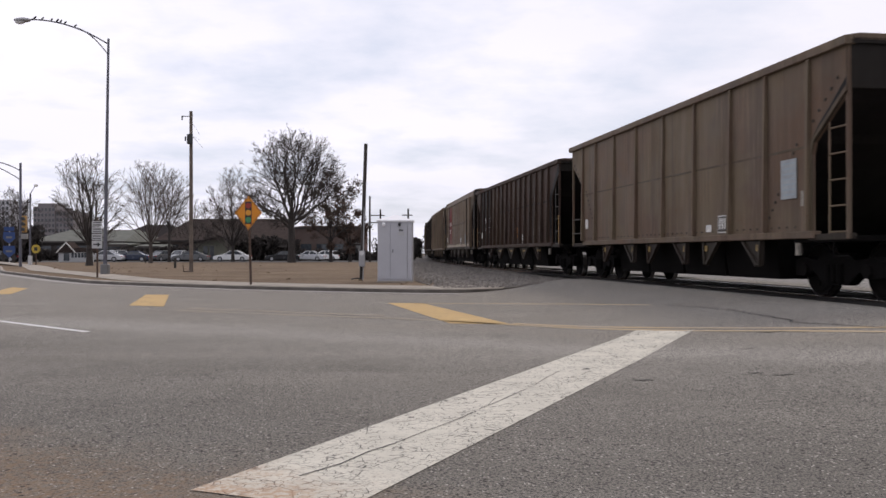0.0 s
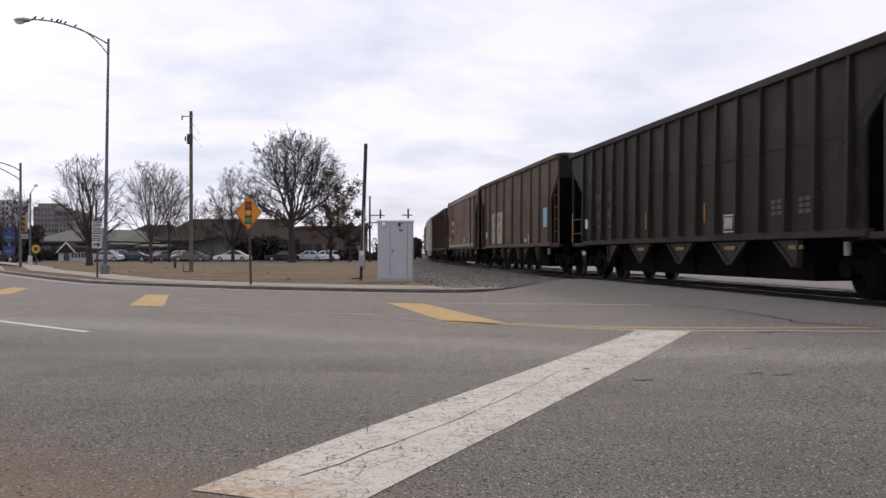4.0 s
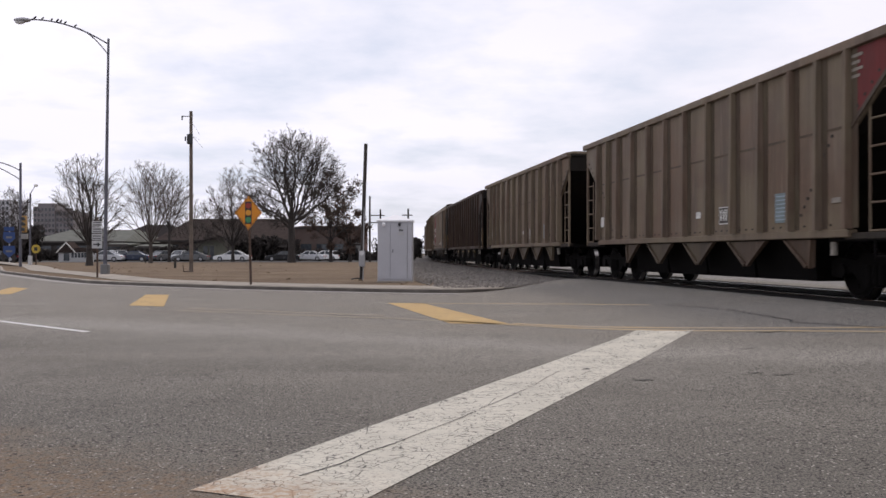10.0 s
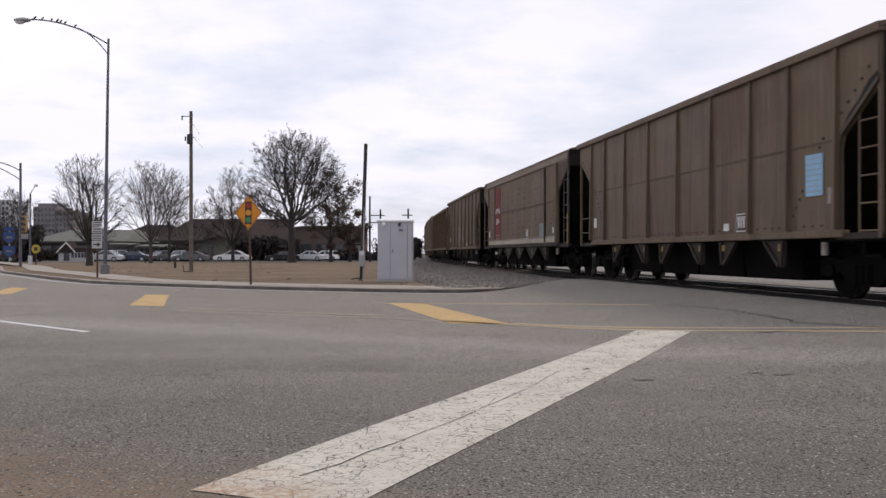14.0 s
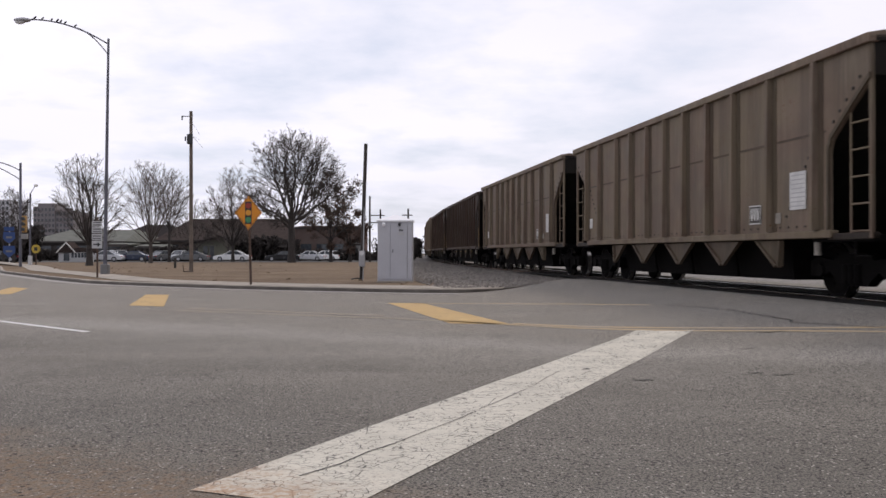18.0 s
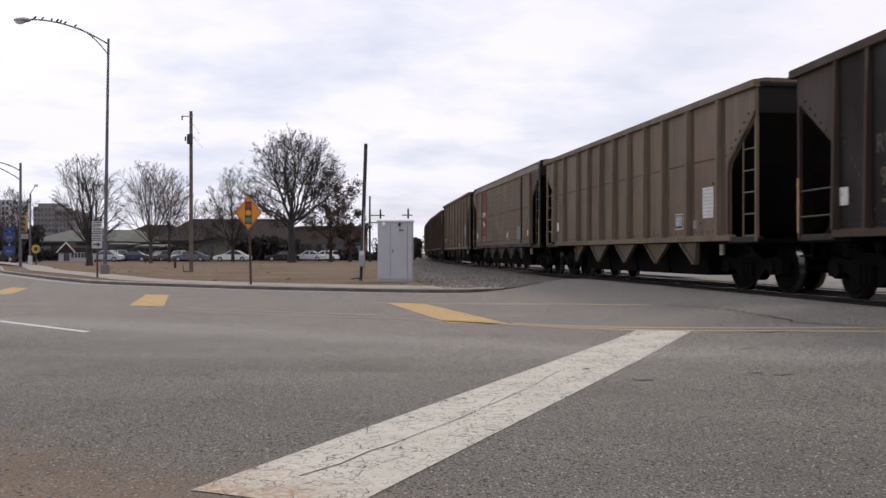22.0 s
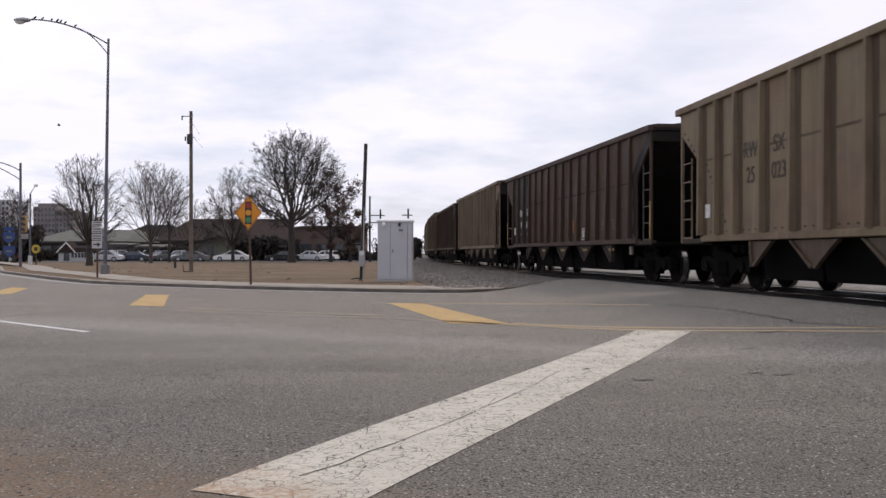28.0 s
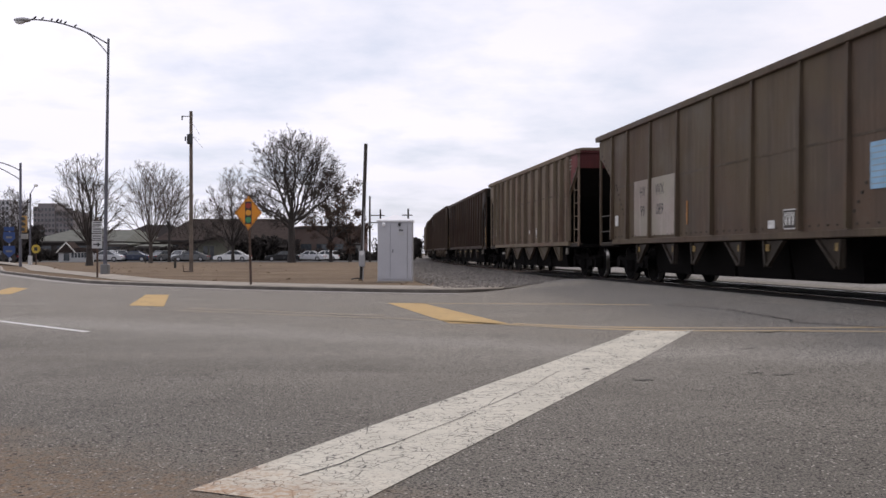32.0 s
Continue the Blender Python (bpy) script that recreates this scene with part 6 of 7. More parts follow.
route_signs()
blue_route_signs()
yellow_round_sign()
short_stakes()

# far line poles beside the track
for (x, y, h, arms) in ((-8.9, 110, 8.0, 0), (-7.75, 112, 6.5, 1), (-4.0, 104, 6.2, 1), (-3.6, 112, 3.0, 0)):
    s = empty("line_pole", "thin dark line pole far along the track", "utility pole", pose(x, y, -0.12), group="line poles along the track")
    part("pole", tube((0, 0, -0.1), (0, 0, h), 0.13, 0.10, 8), M["timber_dark"], s)
    if arms:
        for z in (h - 0.8, h - 1.7):
            part("cross_arm", box(-1.2 if x < -6 else -0.7, 0.5, -0.05, 0.05, z, z + 0.12), M["timber_dark"], s)


# ---------- bare trees ----------
def branching(r, envelope, trunk, limbs, kids, sway, lift, angle, outward, step, twig_r):
    """Grows limbs with side branches at every length, out to an uneven crown; returns trunk, limbs and fine edges, and the twig ends."""
    boughs, fine, ends = [], [], []

    def reach(p, d):
        """How far it is from p to the crown's edge along d."""
        w, top, low, mid = envelope
        far = 0.0
        while far < 30:
            q = p + d * far
            up = (q.z - mid) / (top - mid) if q.z > mid else (q.z - mid) / (mid - low)
            if (q.x * q.x + q.y * q.y) / (w * w) + up * up > 1:
                break
            far += 0.25
        return far

    def grow(p, d, length, r0, level, store):
        n = max(2, int(length / (step if level < 2 else step * 0.7)))
        count = kids[level] if level < len(kids) else 0
        marks = sorted(0.98 - 0.80 * r.random() ** 1.3 for _ in range(count))
        turn = r.uniform(0, 6.28)
        m = 0
        rad = r0
        for i in range(n):
            u = (i + 1) / n
            d = (d + Vector((r.gauss(0, sway), r.gauss(0, sway), r.gauss(0, sway) + lift * (0.5 + 0.5 * level)))).normalized()
            away = p - Vector((0, 0, envelope[2]))
            if away.length > 0.5:
                d = (d + away.normalized() * outward).normalized()
            q = p + d * (length / n)
            nxt = max(twig_r * 0.35, r0 * (1 - 0.72 * u))
            (store if rad > twig_r * 2.6 else fine).append((p, q, rad, nxt))
            while m < len(marks) and marks[m] <= u:
                t = turn + 2.4 * m
                a = radians(r.uniform(*angle))
                o = d.orthogonal().normalized()
                v = d.cross(o)
                e = (d * math.cos(a) + (o * math.cos(t) + v * math.sin(t)) * math.sin(a)).normalized()
                left = length * (1 - 0.62 * marks[m]) * r.uniform(0.45, 0.78)
                grow(p.lerp(q, r.random()), e, min(left, reach(q, e) * r.uniform(0.85, 1.15) + 0.25) if level < 2 else left, max(twig_r * 0.6, nxt * r.uniform(0.5, 0.72)), level + 1, store)
                m += 1
            p, rad = q, nxt
        if level >= len(kids) - 1:
            ends.append(p)

    for k, (z, az, polar, share) in enumerate(limbs):
        d = Vector((math.sin(polar) * math.cos(az), math.sin(polar) * math.sin(az), math.cos(polar)))
        p = Vector((0, 0, z))
        es = []
        grow(p, d, reach(p, d) * share, trunk * r.uniform(0.27, 0.40) * (1.15 if polar < 0.4 else 1.0), 0, es)
        boughs.append(es)
    return boughs, fine, ends


def tube_mesh(name, edges):
    """Many short tapered bars (place, place, radius, radius) in one mesh."""
    vs, fs = [], []
    for a, b, ra, rb in edges:
        k = 3 if ra < 0.05 else 5 if ra < 0.15 else 9
        d = b - a
        if d.length < 1e-4:
            continue
        u = d.orthogonal().normalized()
        v = d.normalized().cross(u)
        o = len(vs)
        for p, rr in ((a, ra), (b, rb)):
            for j in range(k):
                t = 6.2832 * j / k
                vs.append(p + (u * math.cos(t) + v * math.sin(t)) * rr)
        for j in range(k):
            fs.append((o + j, o + (j + 1) % k, o + k + (j + 1) % k, o + k + j))
    me = bpy.data.meshes.new(name)
    me.from_pydata(vs, [], fs)
    me.update()
    return me


def bare_tree(x, y, label, seed, height, spread, trunk_h, trunk_r, bark, twig, habit="round", twig_r=0.02, limbs=8, kids=(6, 5, 4, 2), leaves=0, leaf="dead_leaf", low=None):
    r = random.Random(seed)
    low = trunk_h * 0.75 if low is None else low
    mid = low + (height - low) * {"round": 0.45, "fan": 0.66, "oak": 0.46}[habit]
    widest = {"round": 1.15, "fan": 0.80, "oak": 1.28}[habit]
    out = []
    for k in range(limbs):
        polar = widest * (0.08 + 0.92 * math.sqrt(k / limbs)) * r.uniform(0.92, 1.06)
        out.append((trunk_h * (1.0 - (r.uniform(0.0, 0.22) if k else 0.0) - (0.12 if polar > 0.9 else 0.0)), 2.4 * k + r.uniform(-0.35, 0.35), polar, r.uniform(0.86, 1.06)))
    sway, lift, angle, outward = {"round": (0.11, 0.02, (26, 52), 0.05), "fan": (0.075, 0.02, (18, 40), 0.035), "oak": (0.13, 0.015, (26, 54), 0.07)}[habit]
    boughs, fine, ends = branching(r, (spread / 2, height, low, mid), trunk_r, out, kids, sway, lift, angle, outward, 0.55, twig_r)
    t = empty("tree", label, "tree", pose(x, y, lawn_z(y), 0, 0, r.uniform(0, 360)))
    spine = [Vector((0.05 * math.sin(i * 1.3) * trunk_r, 0.05 * math.cos(i * 2.1) * trunk_r, trunk_h * i / 5)) for i in range(6)]
    wide = [trunk_r * v for v in (1.25, 1.0, 0.94, 0.9, 0.88, 0.8)]
    part("trunk", tube_mesh("trunk", [(Vector((0, 0, -0.3)), spine[0], trunk_r * 1.6, wide[0])] + [(spine[i], spine[i + 1], wide[i], wide[i + 1]) for i in range(5)]), M[bark], t)
    for es in boughs:
        part("bough", tube_mesh("bough", es), M[bark], t)
    ob = part("crown", tube_mesh("crown", fine), M[twig], t, "crown of fine bare twigs")
    ob["kind"] = "stuff"
    if leaves:
        vs, fs = [], []
        for i in range(leaves):
            p = r.choice(ends) + Vector((r.gauss(0, 0.2), r.gauss(0, 0.2), r.gauss(0, 0.2)))
            q = Euler((r.uniform(0, 6), r.uniform(0, 6), r.uniform(0, 6))).to_matrix()
            b = len(vs)
            sz = r.uniform(0.09, 0.19)
            vs += [p + q @ Vector(c) * sz for c in ((-1, 0, 0), (0, -0.5, 0.1), (1, 0, 0), (0, 0.5, 0.1))]
            fs.append((b, b + 1, b + 2, b + 3))
        me = bpy.data.meshes.new("dry_foliage")
        me.from_pydata(vs, [], fs)
        ob = part("dry_foliage", me, M[leaf], t, "clinging dry brown leaves")
        ob["kind"] = "stuff"
    return t


bare_tree(-17.25, 103, "large bare spreading oak with dark trunk on the lawn", 17, 14.9, 14.8, 5.6, 0.42, "bark", "bark", "oak", 0.0265, 17, (10, 7, 5, 3), low=3.4)
bare_tree(-26.2, 67, "bare vase-shaped tree with many upright branches", 21, 8.1, 5.0, 1.5, 0.25, "bark", "bark_mid", "fan", 0.0145, 16, (8, 6, 5, 2))
bare_tree(-30.7, 95, "bare grey-brown tree with rounded airy crown", 32, 10.5, 8.4, 2.4, 0.20, "bark_mid", "bark_pale", "fan", 0.0165, 15, (8, 6, 4, 2))
bare_tree(-32.7, 108, "bare slender dark-stemmed tree on the lawn", 33, 11.2, 5.4, 4.2, 0.17, "bark", "bark_mid", "fan", 0.017, 11, (8, 6, 4, 2))
bare_tree(-29.4, 124, "bare pale twiggy tree behind the parking lot", 45, 9.8, 7.2, 2.0, 0.17, "bark_mid", "bark_pale", "round", 0.021, 13, (8, 6, 5, 2))
bare_tree(-26.5, 114, "bare dark tree behind the large oak", 46, 11.6, 6.0, 2.2, 0.22, "bark", "bark_mid", "fan", 0.023, 16, (8, 7, 5, 2))
bare_tree(-33.5, 122, "bare pale twiggy tree behind the parking lot", 47, 8.4, 7.4, 1.8, 0.17, "bark_mid", "bark_mid", "round", 0.021, 13, (8, 6, 5, 2))
bare_tree(-13.9, 112, "tree with clinging dry brown leaves beside the oak", 51, 12.4, 7.8, 3.0, 0.22, "bark", "bark", "round", 0.024, 11, (8, 6, 5, 2), leaves=4200)
bare_tree(-11.7, 114, "small tree with clinging dry brown leaves", 52, 9.8, 4.2, 2.2, 0.2, "bark", "bark", "round", 0.022, 9, (7, 5, 4, 2), leaves=3600)
bare_tree(-47.5, 100, "bare dark street tree at the corner", 61, 8.2, 7.5, 1.8, 0.18, "bark", "bark", "round", 0.02, 13, (8, 6, 4, 2))
bare_tree(-52.5, 108, "bare dark street tree at the corner", 62, 8.6, 8.0, 1.8, 0.18, "bark", "bark", "round", 0.02, 13, (8, 6, 4, 2))
bare_tree(-45.5, 118, "small bare tree beside the parking lot", 63, 6.8, 7.0, 1.5, 0.15, "bark_mid", "bark_mid", "round", 0.016, 7, (6, 5, 4, 2))


# ---------- buildings beyond the lot ----------
def window(parent, x, z, w, h, y=0.0, glass="glass", frame_m="trim_white"):
    f = part("window", box(x - w / 2 - 0.08, x + w / 2 + 0.08, y - 0.08, y + 0.02, z - h / 2 - 0.08, z + h / 2 + 0.08), M[frame_m], parent)
    part("pane", box(x - w / 2, x + w / 2, y - 0.10, y - 0.06, z - h / 2, z + h / 2), M[glass], f)
    return f


def gable_building(name, label, x0, x1, y0, y1, wall_h, roof_h, wall_m, roof_m, z0=-0.14, overhang=0.8, hip=0.0, wins=(), doors=()):
    b = empty(name, label, "building", pose(0, 0, z0))
    part("wall", box(x0, x1, y0, y1, -0.2, wall_h, 0.02), M[wall_m], b)
    ym = (y0 + y1) / 2
    bm = bmesh.new()
    o = overhang
    v = [bm.verts.new(p) for p in ((x0 - o, y0 - o, wall_h - 0.15), (x1 + o, y0 - o, wall_h - 0.15), (x1 + o, y1 + o, wall_h - 0.15), (x0 - o, y1 + o, wall_h - 0.15), (x0 - o + hip, ym, wall_h + roof_h), (x1 + o - hip, ym, wall_h + roof_h))]
    for f in ((0, 1, 5, 4), (1, 2, 5), (2, 3, 4, 5), (3, 0, 4), (3, 2, 1, 0)):
        bm.faces.new([v[i] for i in f])
    bmesh.ops.recalc_face_normals(bm, faces=bm.faces)
    part("roof", bm, M[roof_m], b)
    part("fascia", box(x0 - o, x1 + o, y0 - o - 0.03, y0 - o + 0.06, wall_h - 0.4, wall_h - 0.12), M["wall_olive" if wall_m == "wall_olive" else "wall_dark"], b)
    for (x, z, w, h) in wins:
        window(b, x, z, w, h, y0, frame_m="wall_dark")
    for (x, w, h) in doors:
        part("door", box(x - w / 2, x + w / 2, y0 - 0.06, y0 + 0.02, 0, h), M["glass"], b)
    return b


gable_building("low_hall", "long low hall with a big red-brown shingle roof", -47, -26, 150, 172, 3.4, 3.8, "wall_tan", "roof_brown", hip=3.0, wins=[(x, 1.7, 2.2, 1.6) for x in (-45, -41, -33)], doors=[(-37, 2.0, 2.3), (-29, 2.0, 2.3)])
gable_building("brick_hall", "low red-brown brick hall behind the trees", -23.2, -13.2, 142, 158, 5.3, 0.35, "brick", "roof_brown", overhang=0.2, wins=[(x, 1.8, 1.6, 1.4) for x in (-21.5, -19, -16.5, -14.5)], doors=[(-17.8, 2.0, 2.3)])
shop = empty("olive_shop", "small olive rendered shop with gable end and dark roof", "building", pose(0, 0, -0.14))
part("wall", prism([(-36.2, 0), (-29.6, 0), (-29.6, 2.6), (-31.4, 3.3), (-36.2, 2.2)], 128, 138), M["wall_olive"], shop)
part("roof", prism([(-36.8, 2.1), (-31.4, 3.35), (-29.2, 2.55), (-29.2, 2.72), (-31.4, 3.55), (-36.8, 2.3)], 127.4, 138.6), M["roof_dark"], shop, "dark sloping roof")
for x in (-33.6, -32.7):
    window(shop, x, 1.15, 0.62, 1.9, 128, frame_m="wall_olive")
part("door", box(-35.6, -34.7, 127.94, 128.02, 0, 2.0), M["glass"], shop, "dark door")
gable_building("green_roof_hall", "long low hall with pale grey-green metal roof", -68, -53.4, 150, 175, 3.2, 2.1, "wall_dark", "roof_green", hip=2.0, wins=[(x, 1.5, 2.0, 1.6) for x in (-66, -63, -60, -57)])
gable_building("hipped_hall", "far dark hall with hipped shingle roof", -64, -53.5, 178, 196, 4.2, 2.8, "wall_dark", "roof_dark", hip=3.5)
gable_building("hipped_hall", "far dark hall with hipped shingle roof", -54.5, -47.5, 182, 198, 4.0, 3.0, "wall_dark", "roof_dark", hip=3.0)
gable_building("entrance_canopy", "pale-edged entrance canopy over a deep dark porch", -52.6, -48.9, 140, 148, 2.5, 0.25, "wall_dark", "roof_green", overhang=0.3, doors=[(-50.7, 2.6, 2.1)])
gable_building("flat_pavilion", "low pavilion with flat dark canopy and deep shade", -46.6, -43.4, 138, 147, 2.2, 0.3, "wall_dark", "roof_green", overhang=0.5, doors=[(-45, 2.0, 1.9)])
gable_building("pale_hut", "small pale grey hut beside the brick hall", -14.2, -12.5, 138, 141, 2.7, 0.3, "wall_pale", "roof_dark", overhang=0.15, wins=[(-13.4, 1.4, 0.7, 0.8)])


def kiosk():
    k = empty("garden_kiosk", "small white-trimmed kiosk with steep dark gable roof", "kiosk", pose(-46.2, 112, -0.12))
    part("wall", box(-1.0, 2.5, -1, 1.2, 0, 1.25, 0.02), M["sign_white"], k)
    part("roof", prism([(-1.25, 1.15), (0.0, 2.45), (1.25, 1.15)], -1.2, 1.4), M["roof_brown"], k, "steep dark roof")
    part("gable_trim", prism([(-1.3, 1.1), (0.0, 2.5), (1.3, 1.1), (1.12, 1.1), (0, 2.3), (-1.12, 1.1)], -1.26, -1.2), M["trim_white"], k, "white gable boards")
    part("side_roof", box(0.8, 2.8, -1.1, 1.3, 1.2, 1.75, 0.05), M["roof_brown"], k)
    part("opening", box(-0.35, 0.35, -1.06, -0.98, 0.15, 1.1), M["glass"], k)
    for x in (0.75, 1.15, 1.55, 1.95, 2.3):
        part("opening", box(x - 0.14, x + 0.14, -1.05, -0.98, 0.55, 1.12), M["glass"], k)


kiosk()


def tower(name, label, x0, x1, y, h, mat, cols, floors, step=0.0):
    t = empty(name, label, "building", pose(0, y, -0.2))
    part("wall", box(x0, x1, 0, 30, 0, h, 0.1), M[mat], t)
    if step:
        part("penthouse", box(x0 + step, x1 - step * 1.3, 4, 22, h, h + 2.6, 0.1), M[mat], t)
    fw, fh = (x1 - x0) / cols, (h - 4) / floors
    for i in range(cols):
        for j in range(floors):
            part("window", stored((name, "window"), lambda: box(-fw * 0.28, fw * 0.28, -0.12, 0.05, -fh * 0.27, fh * 0.27)), M["glass"], t, m=pose(x0 + fw * (i + 0.5), 0, 4 + fh * (j + 0.45)))
    return t


tower("office_tower", "far grey-brown office block with stepped roofline", -281, -266, 620, 33, "tower", 6, 8, 1.5)
tower("office_wing", "lower grey-brown office wing beside the tower", -266, -254, 621, 30, "tower", 5, 7)
tower("pale_tower", "far pale office block at the edge", -330, -307, 640, 39, "tower_pale", 8, 9)

# rounded hills of dark winter thicket between and behind the buildings
def thicket(name, label, x0, x1, y, h, seed, leaf="hedge", n=2600):
    r = random.Random(seed)
    vs, fs = [], []
    for i in range(n):
        x = r.uniform(x0, x1)
        top = h * (0.6 + 0.4 * noise.noise((x * 0.25, seed, 0)) + 0.25 * noise.noise((x * 0.9, seed, 4)))
        z = max(0.0, top) * r.random() ** 0.7
        p = Vector((x, y + r.uniform(-1.5, 1.5), z))
        q = Euler((r.uniform(0, 6), r.uniform(0, 6), r.uniform(0, 6))).to_matrix()
        b = len(vs)
        sz = r.uniform(0.18, 0.5)
        vs += [p + q @ Vector(c) * sz for c in ((-1, -0.25, 0), (1, -0.2, 0), (0.7, 0.3, 0.2), (-0.8, 0.25, 0.1))]
        fs.append((b, b + 1, b + 2, b + 3))
    me = bpy.data.meshes.new(name)
    me.from_pydata(vs, [], fs)
    me.materials.append(M[leaf])
    ob = new(name, me)
    ob.matrix_basis = pose(0, 0, -0.14)
    return tagged(ob, label, "thicket", kind="stuff")


thicket("thicket", "dark bare winter thicket at the corner", -60, -50.5, 113, 6.8, 1, n=3600)
thicket("hedge_row", "dark clipped winter hedge behind parked cars", -58, -43, 130, 2.3, 7, n=2400)
thicket("hedge_row", "dark clipped winter hedge behind parked cars", -43.5, -38.5, 131, 2.2, 8, n=900)
thicket("hedge_row", "dark tangled winter shrubs behind parked cars", -31.5, -20, 131, 2.4, 9, n=2000)
thicket("thicket", "tall dark tangle of bare shrubs behind the oak", -29.5, -20.8, 130, 5.4, 21, n=2400)
thicket("thicket", "dark bare winter thicket behind the lot", -24, -9, 134, 2.2, 2)
thicket("thicket", "dark bare winter thicket beside the track", -11, -3.5, 150, 5.5, 3, n=1800)
thicket("hedge_row", "dark tangled winter shrubs behind parked cars", -41, -35, 126, 2.5, 12, n=1300)
thicket("far_woods", "far line of bare winter woods", -160, -60, 260, 11, 4, n=3500)
thicket("far_woods", "far line of bare winter woods", -60, 10, 300, 9, 5, n=3500)
thicket("far_woods", "far line of bare winter woods", 10, 120, 300, 8, 6, n=3000)


# ---------- parked cars ----------
def car_body(long, tall, estate=False):
    hl = long / 2
    lower = [(-hl, 0.35), (-hl + 0.05, 0.68), (-hl + 0.4, 0.86), (-hl * 0.55, 0.90), (hl * 0.42, 0.90), (hl * 0.75, 0.82), (hl - 0.05, 0.66), (hl, 0.40), (hl - 0.08, 0.22), (-hl + 0.1, 0.22)]
    bm = bmesh.new()
    add_prism(bm, lower, -0.88, 0.88)
    bmesh.ops.bevel(bm, geom=[e for e in bm.edges if abs(e.verts[0].co.y - e.verts[1].co.y) < 0.01], offset=0.07, segments=2, affect="EDGES", profile=0.6)
    return bm


def car_cabin(long, tall, estate=False):
    hl = long / 2
    rear = -hl + 0.15 if estate else -hl * 0.62
    a = [(rear, 0.88), (hl * 0.38, 0.88)]
    bm = bmesh.new()
    pts_lo = [(rear - 0.1, -0.80), (hl * 0.42, -0.80), (hl * 0.42, 0.80), (rear - 0.1, 0.80)]
    top0 = rear + (0.25 if estate else 0.75)
    pts_hi = [(top0, -0.60), (hl * 0.08, -0.60), (hl * 0.08, 0.60), (top0, 0.60)]
    lo = [bm.verts.new((x, y, 0.87)) for x, y in pts_lo]
    hi = [bm.verts.new((x, y, tall)) for x, y in pts_hi]
    for i in range(4):
        bm.faces.new((lo[i], lo[(i + 1) % 4], hi[(i + 1) % 4], hi[i]))
    bm.faces.new(hi[::-1])
    bm.faces.new(lo)
    bmesh.ops.recalc_face_normals(bm, faces=bm.faces)
    return bm, pts_lo, pts_hi


def make_car(label, paint, x, y, yaw, long=4.7, tall=1.43, estate=False, z=None, name="parked_car"):
    c = empty(name, label, "car", pose(x, y, -0.115 if z is None else z, 0, 0, yaw), group="cars beyond the lawn")
    part("body", stored(("car_body", long), lambda: car_body(long, tall)), M[paint], c)
    bm, lo, hi = car_cabin(long, tall - 0.06, estate)
    part("cabin_glass", bm, M["glass"], c, "dark window glass")
    bm = bmesh.new()
    add_box(bm, hi[0][0] - 0.06, hi[1][0] + 0.06, -0.63, 0.63, tall - 0.075, tall, 0.02)
    part("roof", bm, M[paint], c)
    for sgn in (-1, 1):
        xm = (hi[0][0] + hi[1][0]) / 2
        for xa, xb in ((lo[0][0], hi[0][0]), (lo[1][0], hi[1][0]), (xm, xm)):
            part("pillar", tube((xa, sgn * 0.80, 0.88), (xb, sgn * 0.61, tall - 0.04), 0.045, n=6), M[paint], c)
        for dx in (-0.3 * long, 0.31 * long):
            w = part("wheel", stored(("car_wheel", sgn), lambda: tube((0, sgn * 0.70, 0), (0, sgn * 0.90, 0), 0.32, n=20)), M["tyre"], c, m=pose(dx, 0, 0.32))
            part("rim", stored(("car_rim", sgn), lambda: tube((0, sgn * 0.89, 0), (0, sgn * 0.912, 0), 0.2, n=14)), M["rim"], w)
        part("headlight", box(long / 2 - 0.16, long / 2 - 0.01, sgn * 0.7 - 0.14, sgn * 0.7 + 0.14, 0.56, 0.68, 0.02), M["lens_clear"], c)
        part("tail_light", box(-long / 2 + 0.0, -long / 2 + 0.12, sgn * 0.7 - 0.14, sgn * 0.7 + 0.14, 0.6, 0.74, 0.02), M["lens_red"], c)
        part("mirror", box(long * 0.17, long * 0.17 + 0.12, sgn * 0.98 - 0.09, sgn * 0.98 + 0.09, 0.92, 1.04, 0.02), M[paint], c)
    return c


make_car("white sedan parked beyond the lawn", "car_white", -27.45, 118, 180, 4.75, 1.42)
make_car("black sedan parked beyond the oak", "car_black", -21.3, 120, 190, 4.5, 1.4)
make_car("silver sedan parked beyond the oak", "car_silver", -18.4, 124, 175, 4.6, 1.4)
make_car("white sedan parked in a far row", "car_white", -17.4, 132, 180, 4.6, 1.45)

make_car("white sedan parked in a far row", "car_white", -15.9, 134, 30, 4.6, 1.45)
make_car("silver sedan parked by the street lamp", "car_silver", -43.3, 116, 180, 4.7, 1.42)
make_car("dark navy sedan parked by the street lamp", "car_navy", -40.2, 117.5, 180, 4.5, 1.38)
make_car("white van parked beside the kiosk", "car_white", -47.5, 121, 100, 4.8, 1.75, True)
make_car("silver hatchback parked in the lot", "car_silver", -45.0, 124, 140, 4.3, 1.5, True)
make_car("grey car parked nose-on in the lot", "car_grey", -37.5, 121, 65, 4.4, 1.45)
make_car("silver sedan parked under the bare tree", "car_silver", -35.6, 123, 75, 4.5, 1.45)
make_car("grey sedan parked under the bare tree", "car_grey", -32.6, 117, 182, 4.6, 1.4)

make_car("dark car parked at the corner", "car_black", -54.5, 112, 180, 4.4, 1.45)

arriving_car = make_car("silver car that drives into the lot and stops", "car_silver", -66.5, 126, 0, 4.6, 1.5, True, name="arriving_car")


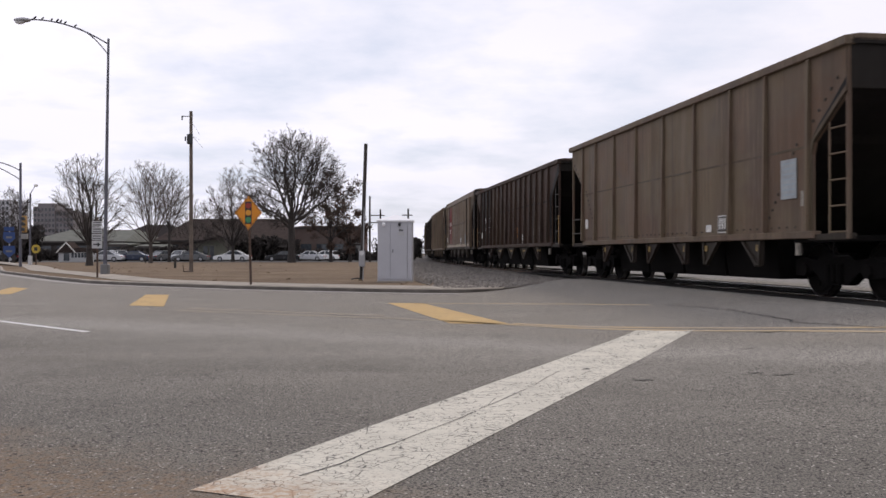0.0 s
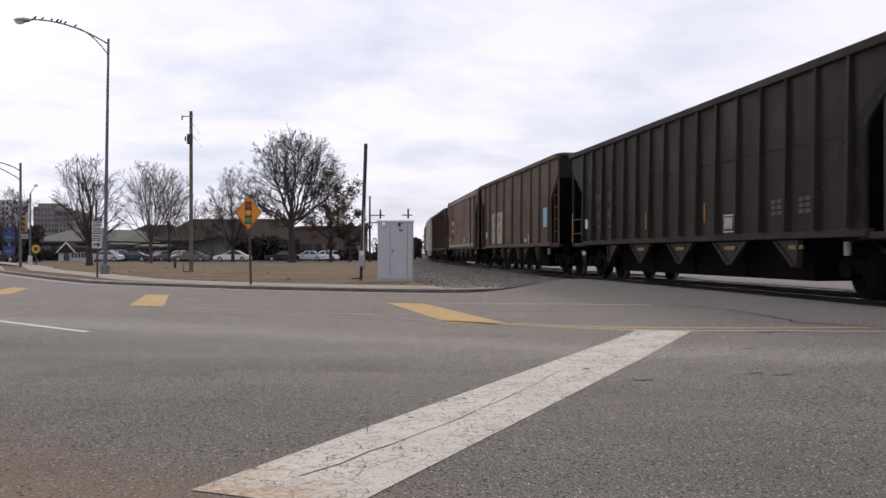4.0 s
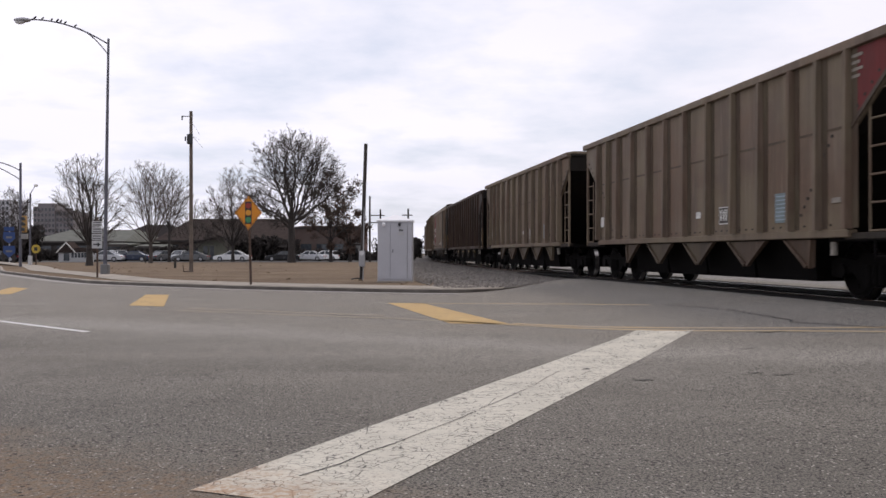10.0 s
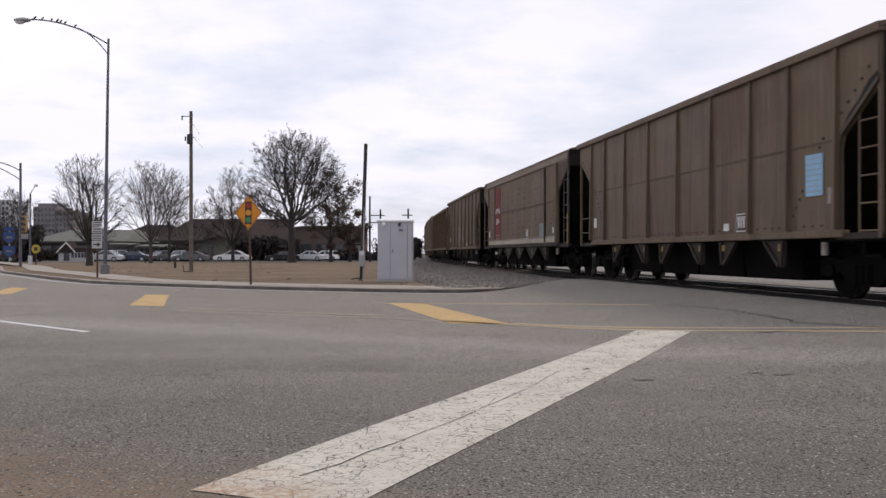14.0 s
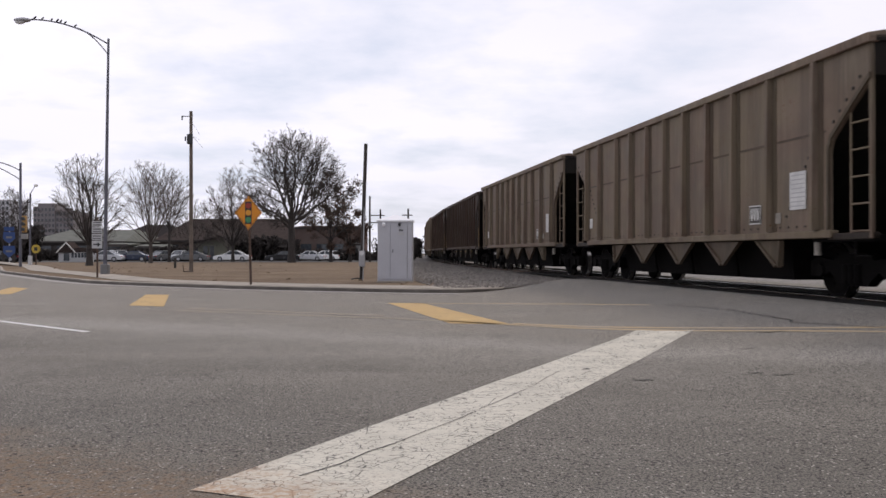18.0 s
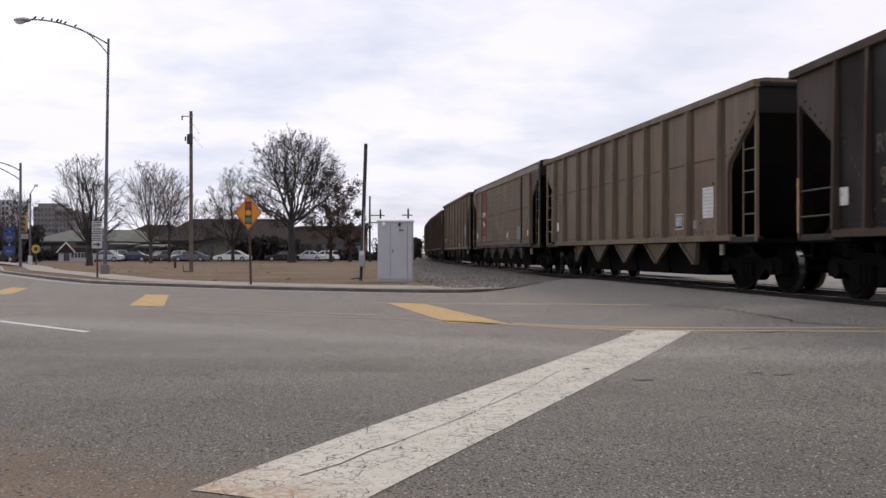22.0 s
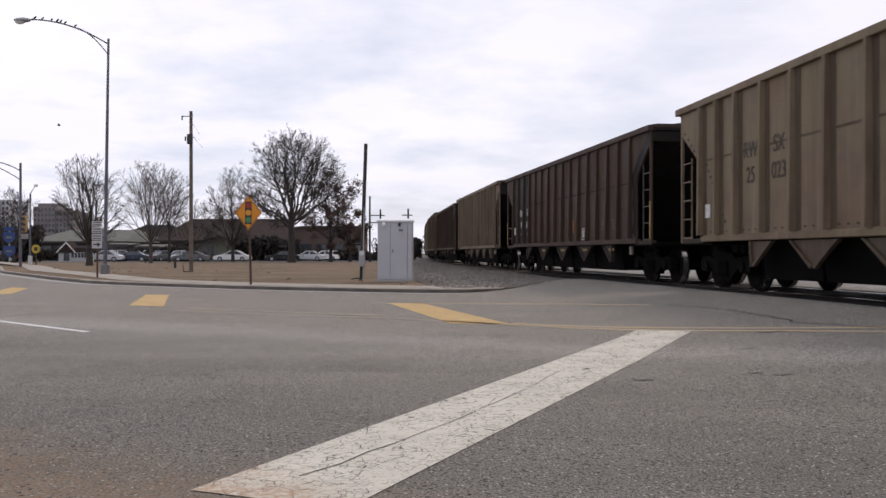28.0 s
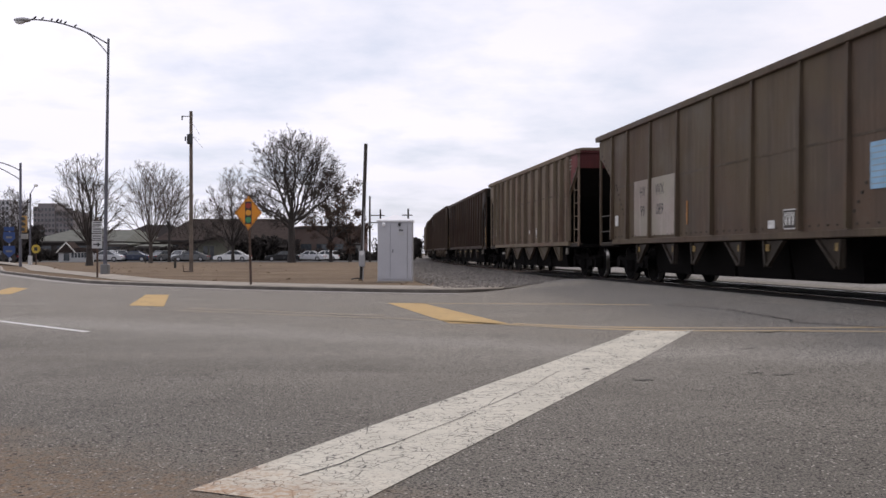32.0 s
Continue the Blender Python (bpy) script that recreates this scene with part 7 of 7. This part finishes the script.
def flying_bird():
    b = empty("flying_bird", "small dark bird flying across the sky", "bird", pose(-17, 100, 13))
    bm = bmesh.new()
    bmesh.ops.create_uvsphere(bm, u_segments=10, v_segments=6, radius=1.0, matrix=Matrix.Diagonal((0.16, 0.05, 0.05, 1)))
    part("body", bm, M["bird"], b)
    wings = []
    for sgn in (-1, 1):
        wings.append(part("wing", prism([(-0.07, 0.03 * sgn), (0.07, 0.03 * sgn), (0.03, 0.3 * sgn), (-0.05, 0.28 * sgn)], -0.006, 0.006, "z"), M["bird"], b))
    part("tail", prism([(-0.14, -0.03), (-0.26, -0.05), (-0.26, 0.05), (-0.14, 0.03)], -0.004, 0.004, "z"), M["bird"], b)
    return b, wings


bird, bird_wings = flying_bird()


# ---------- tufts of dead grass and fallen leaves on the lawn ----------
rng = np.random.default_rng(8)
vs, fs = [], []
for i in range(220):
    x = rng.uniform(-34, 2.8)
    slope = (kerb_y(min(3.4, x + 0.3)) - kerb_y(x - 0.3)) / 0.6
    edge = kerb_y(x) + (earth_strip(x) + 1.6) * math.sqrt(1 + slope * slope)
    y = edge + 70 * rng.random() ** 2.2
    if y > 104 or track_gap(x, y) < 5.5:
        continue
    z = lawn_z(y)
    h = rng.uniform(0.015, 0.045) * (1 + 0.8 * max(0.0, noise.noise((x * 0.6, y * 0.6, 7))))
    w = rng.uniform(0.05, 0.14)
    a = rng.uniform(0, 3.14)
    c, q = math.cos(a) * w, math.sin(a) * w
    b = len(vs)
    vs += [(x - c, y - q, z - 0.01), (x + c, y + q, z - 0.01), (x + c * 0.5 + rng.uniform(-0.03, 0.03), y + q * 0.5, z + h), (x - c * 0.6, y - q * 0.6 + rng.uniform(-0.03, 0.03), z + h * 0.8)]
    fs.append((b, b + 1, b + 2, b + 3))
me = bpy.data.meshes.new("grass_tufts")
me.from_pydata(vs, [], fs)
n_ = Nodes("dead_grass_tuft", 0.95)
_g = n_.t.nodes.new("ShaderNodeNewGeometry").outputs["Random Per Island"]
me.materials.append(n_.done(n_.mix(_g, (0.17, 0.122, 0.084), (0.27, 0.20, 0.138))))
tagged(new("grass_tufts", me), "tufts of dead brown grass on the lawn", "grass", kind="stuff")


def motions():
    times = [i * 0.5 for i in range(65)]
    for car, tail, kind in TRAIN:
        walk(car, [(t, car_pose(tail, kind, t)) for t in times])
    # wheels roll without slip; alike wheelsets share one motion
    for i, sets in WHEELSETS.items():
        dx = (-0.89, 0.89)[i]
        first = sets[0]
        walk(first, [(f / FPS, Matrix.Translation((dx, 0, 0.457)) @ Matrix.Rotation(along(f / FPS) / 0.457, 4, "Y")) for f in range(32 * FPS + 1)])
        act, slot = first.animation_data.action, first.animation_data.action_slot
        for ws in sets[1:]:
            ws.rotation_mode = "QUATERNION"
            data = ws.animation_data_create()
            data.action = act
            data.action_slot = slot
    # a car drives into the lot and stops
    steps = ((0, -66.5), (20.5, -66.5), (22.5, -57.0), (24.5, -48.0), (25.5, -44.8), (27.5, -40.3), (28.0, -39.5), (28.6, -39.1), (29.2, -39.0), (32.0, -39.0))
    walk(arriving_car, [(t, pose(x, 126, -0.115)) for t, x in steps])
    # a bird leaves the oak and crosses the sky to the left, beating its wings
    perch = pose(-17.4, 101.5, 13.2, 0, 0, 180)
    rows = [(0, perch), (25.9, perch), (26.6, pose(-24.0, 95, 14.2, 0, 0, 175)), (27.5, pose(-32.8, 90, 13.5, 0, 0, 180))]
    rows += [(27.5 + k * 0.5, pose(-32.8 - 5.45 * k, 90, 13.5 + 0.2 * math.sin(k), 0, 0, 180)) for k in range(1, 10)]
    walk(bird, rows)
    for wing, sgn in zip(bird_wings, (-1, 1)):
        beat = [(0, pose(0, 0, 0)), (25.8, pose(0, 0, 0))]
        beat += [(25.9 + k * 0.1, pose(0, 0, 0, sgn * (42 if k % 2 else -30), 0, 0)) for k in range(61)]
        walk(wing, beat)


motions()
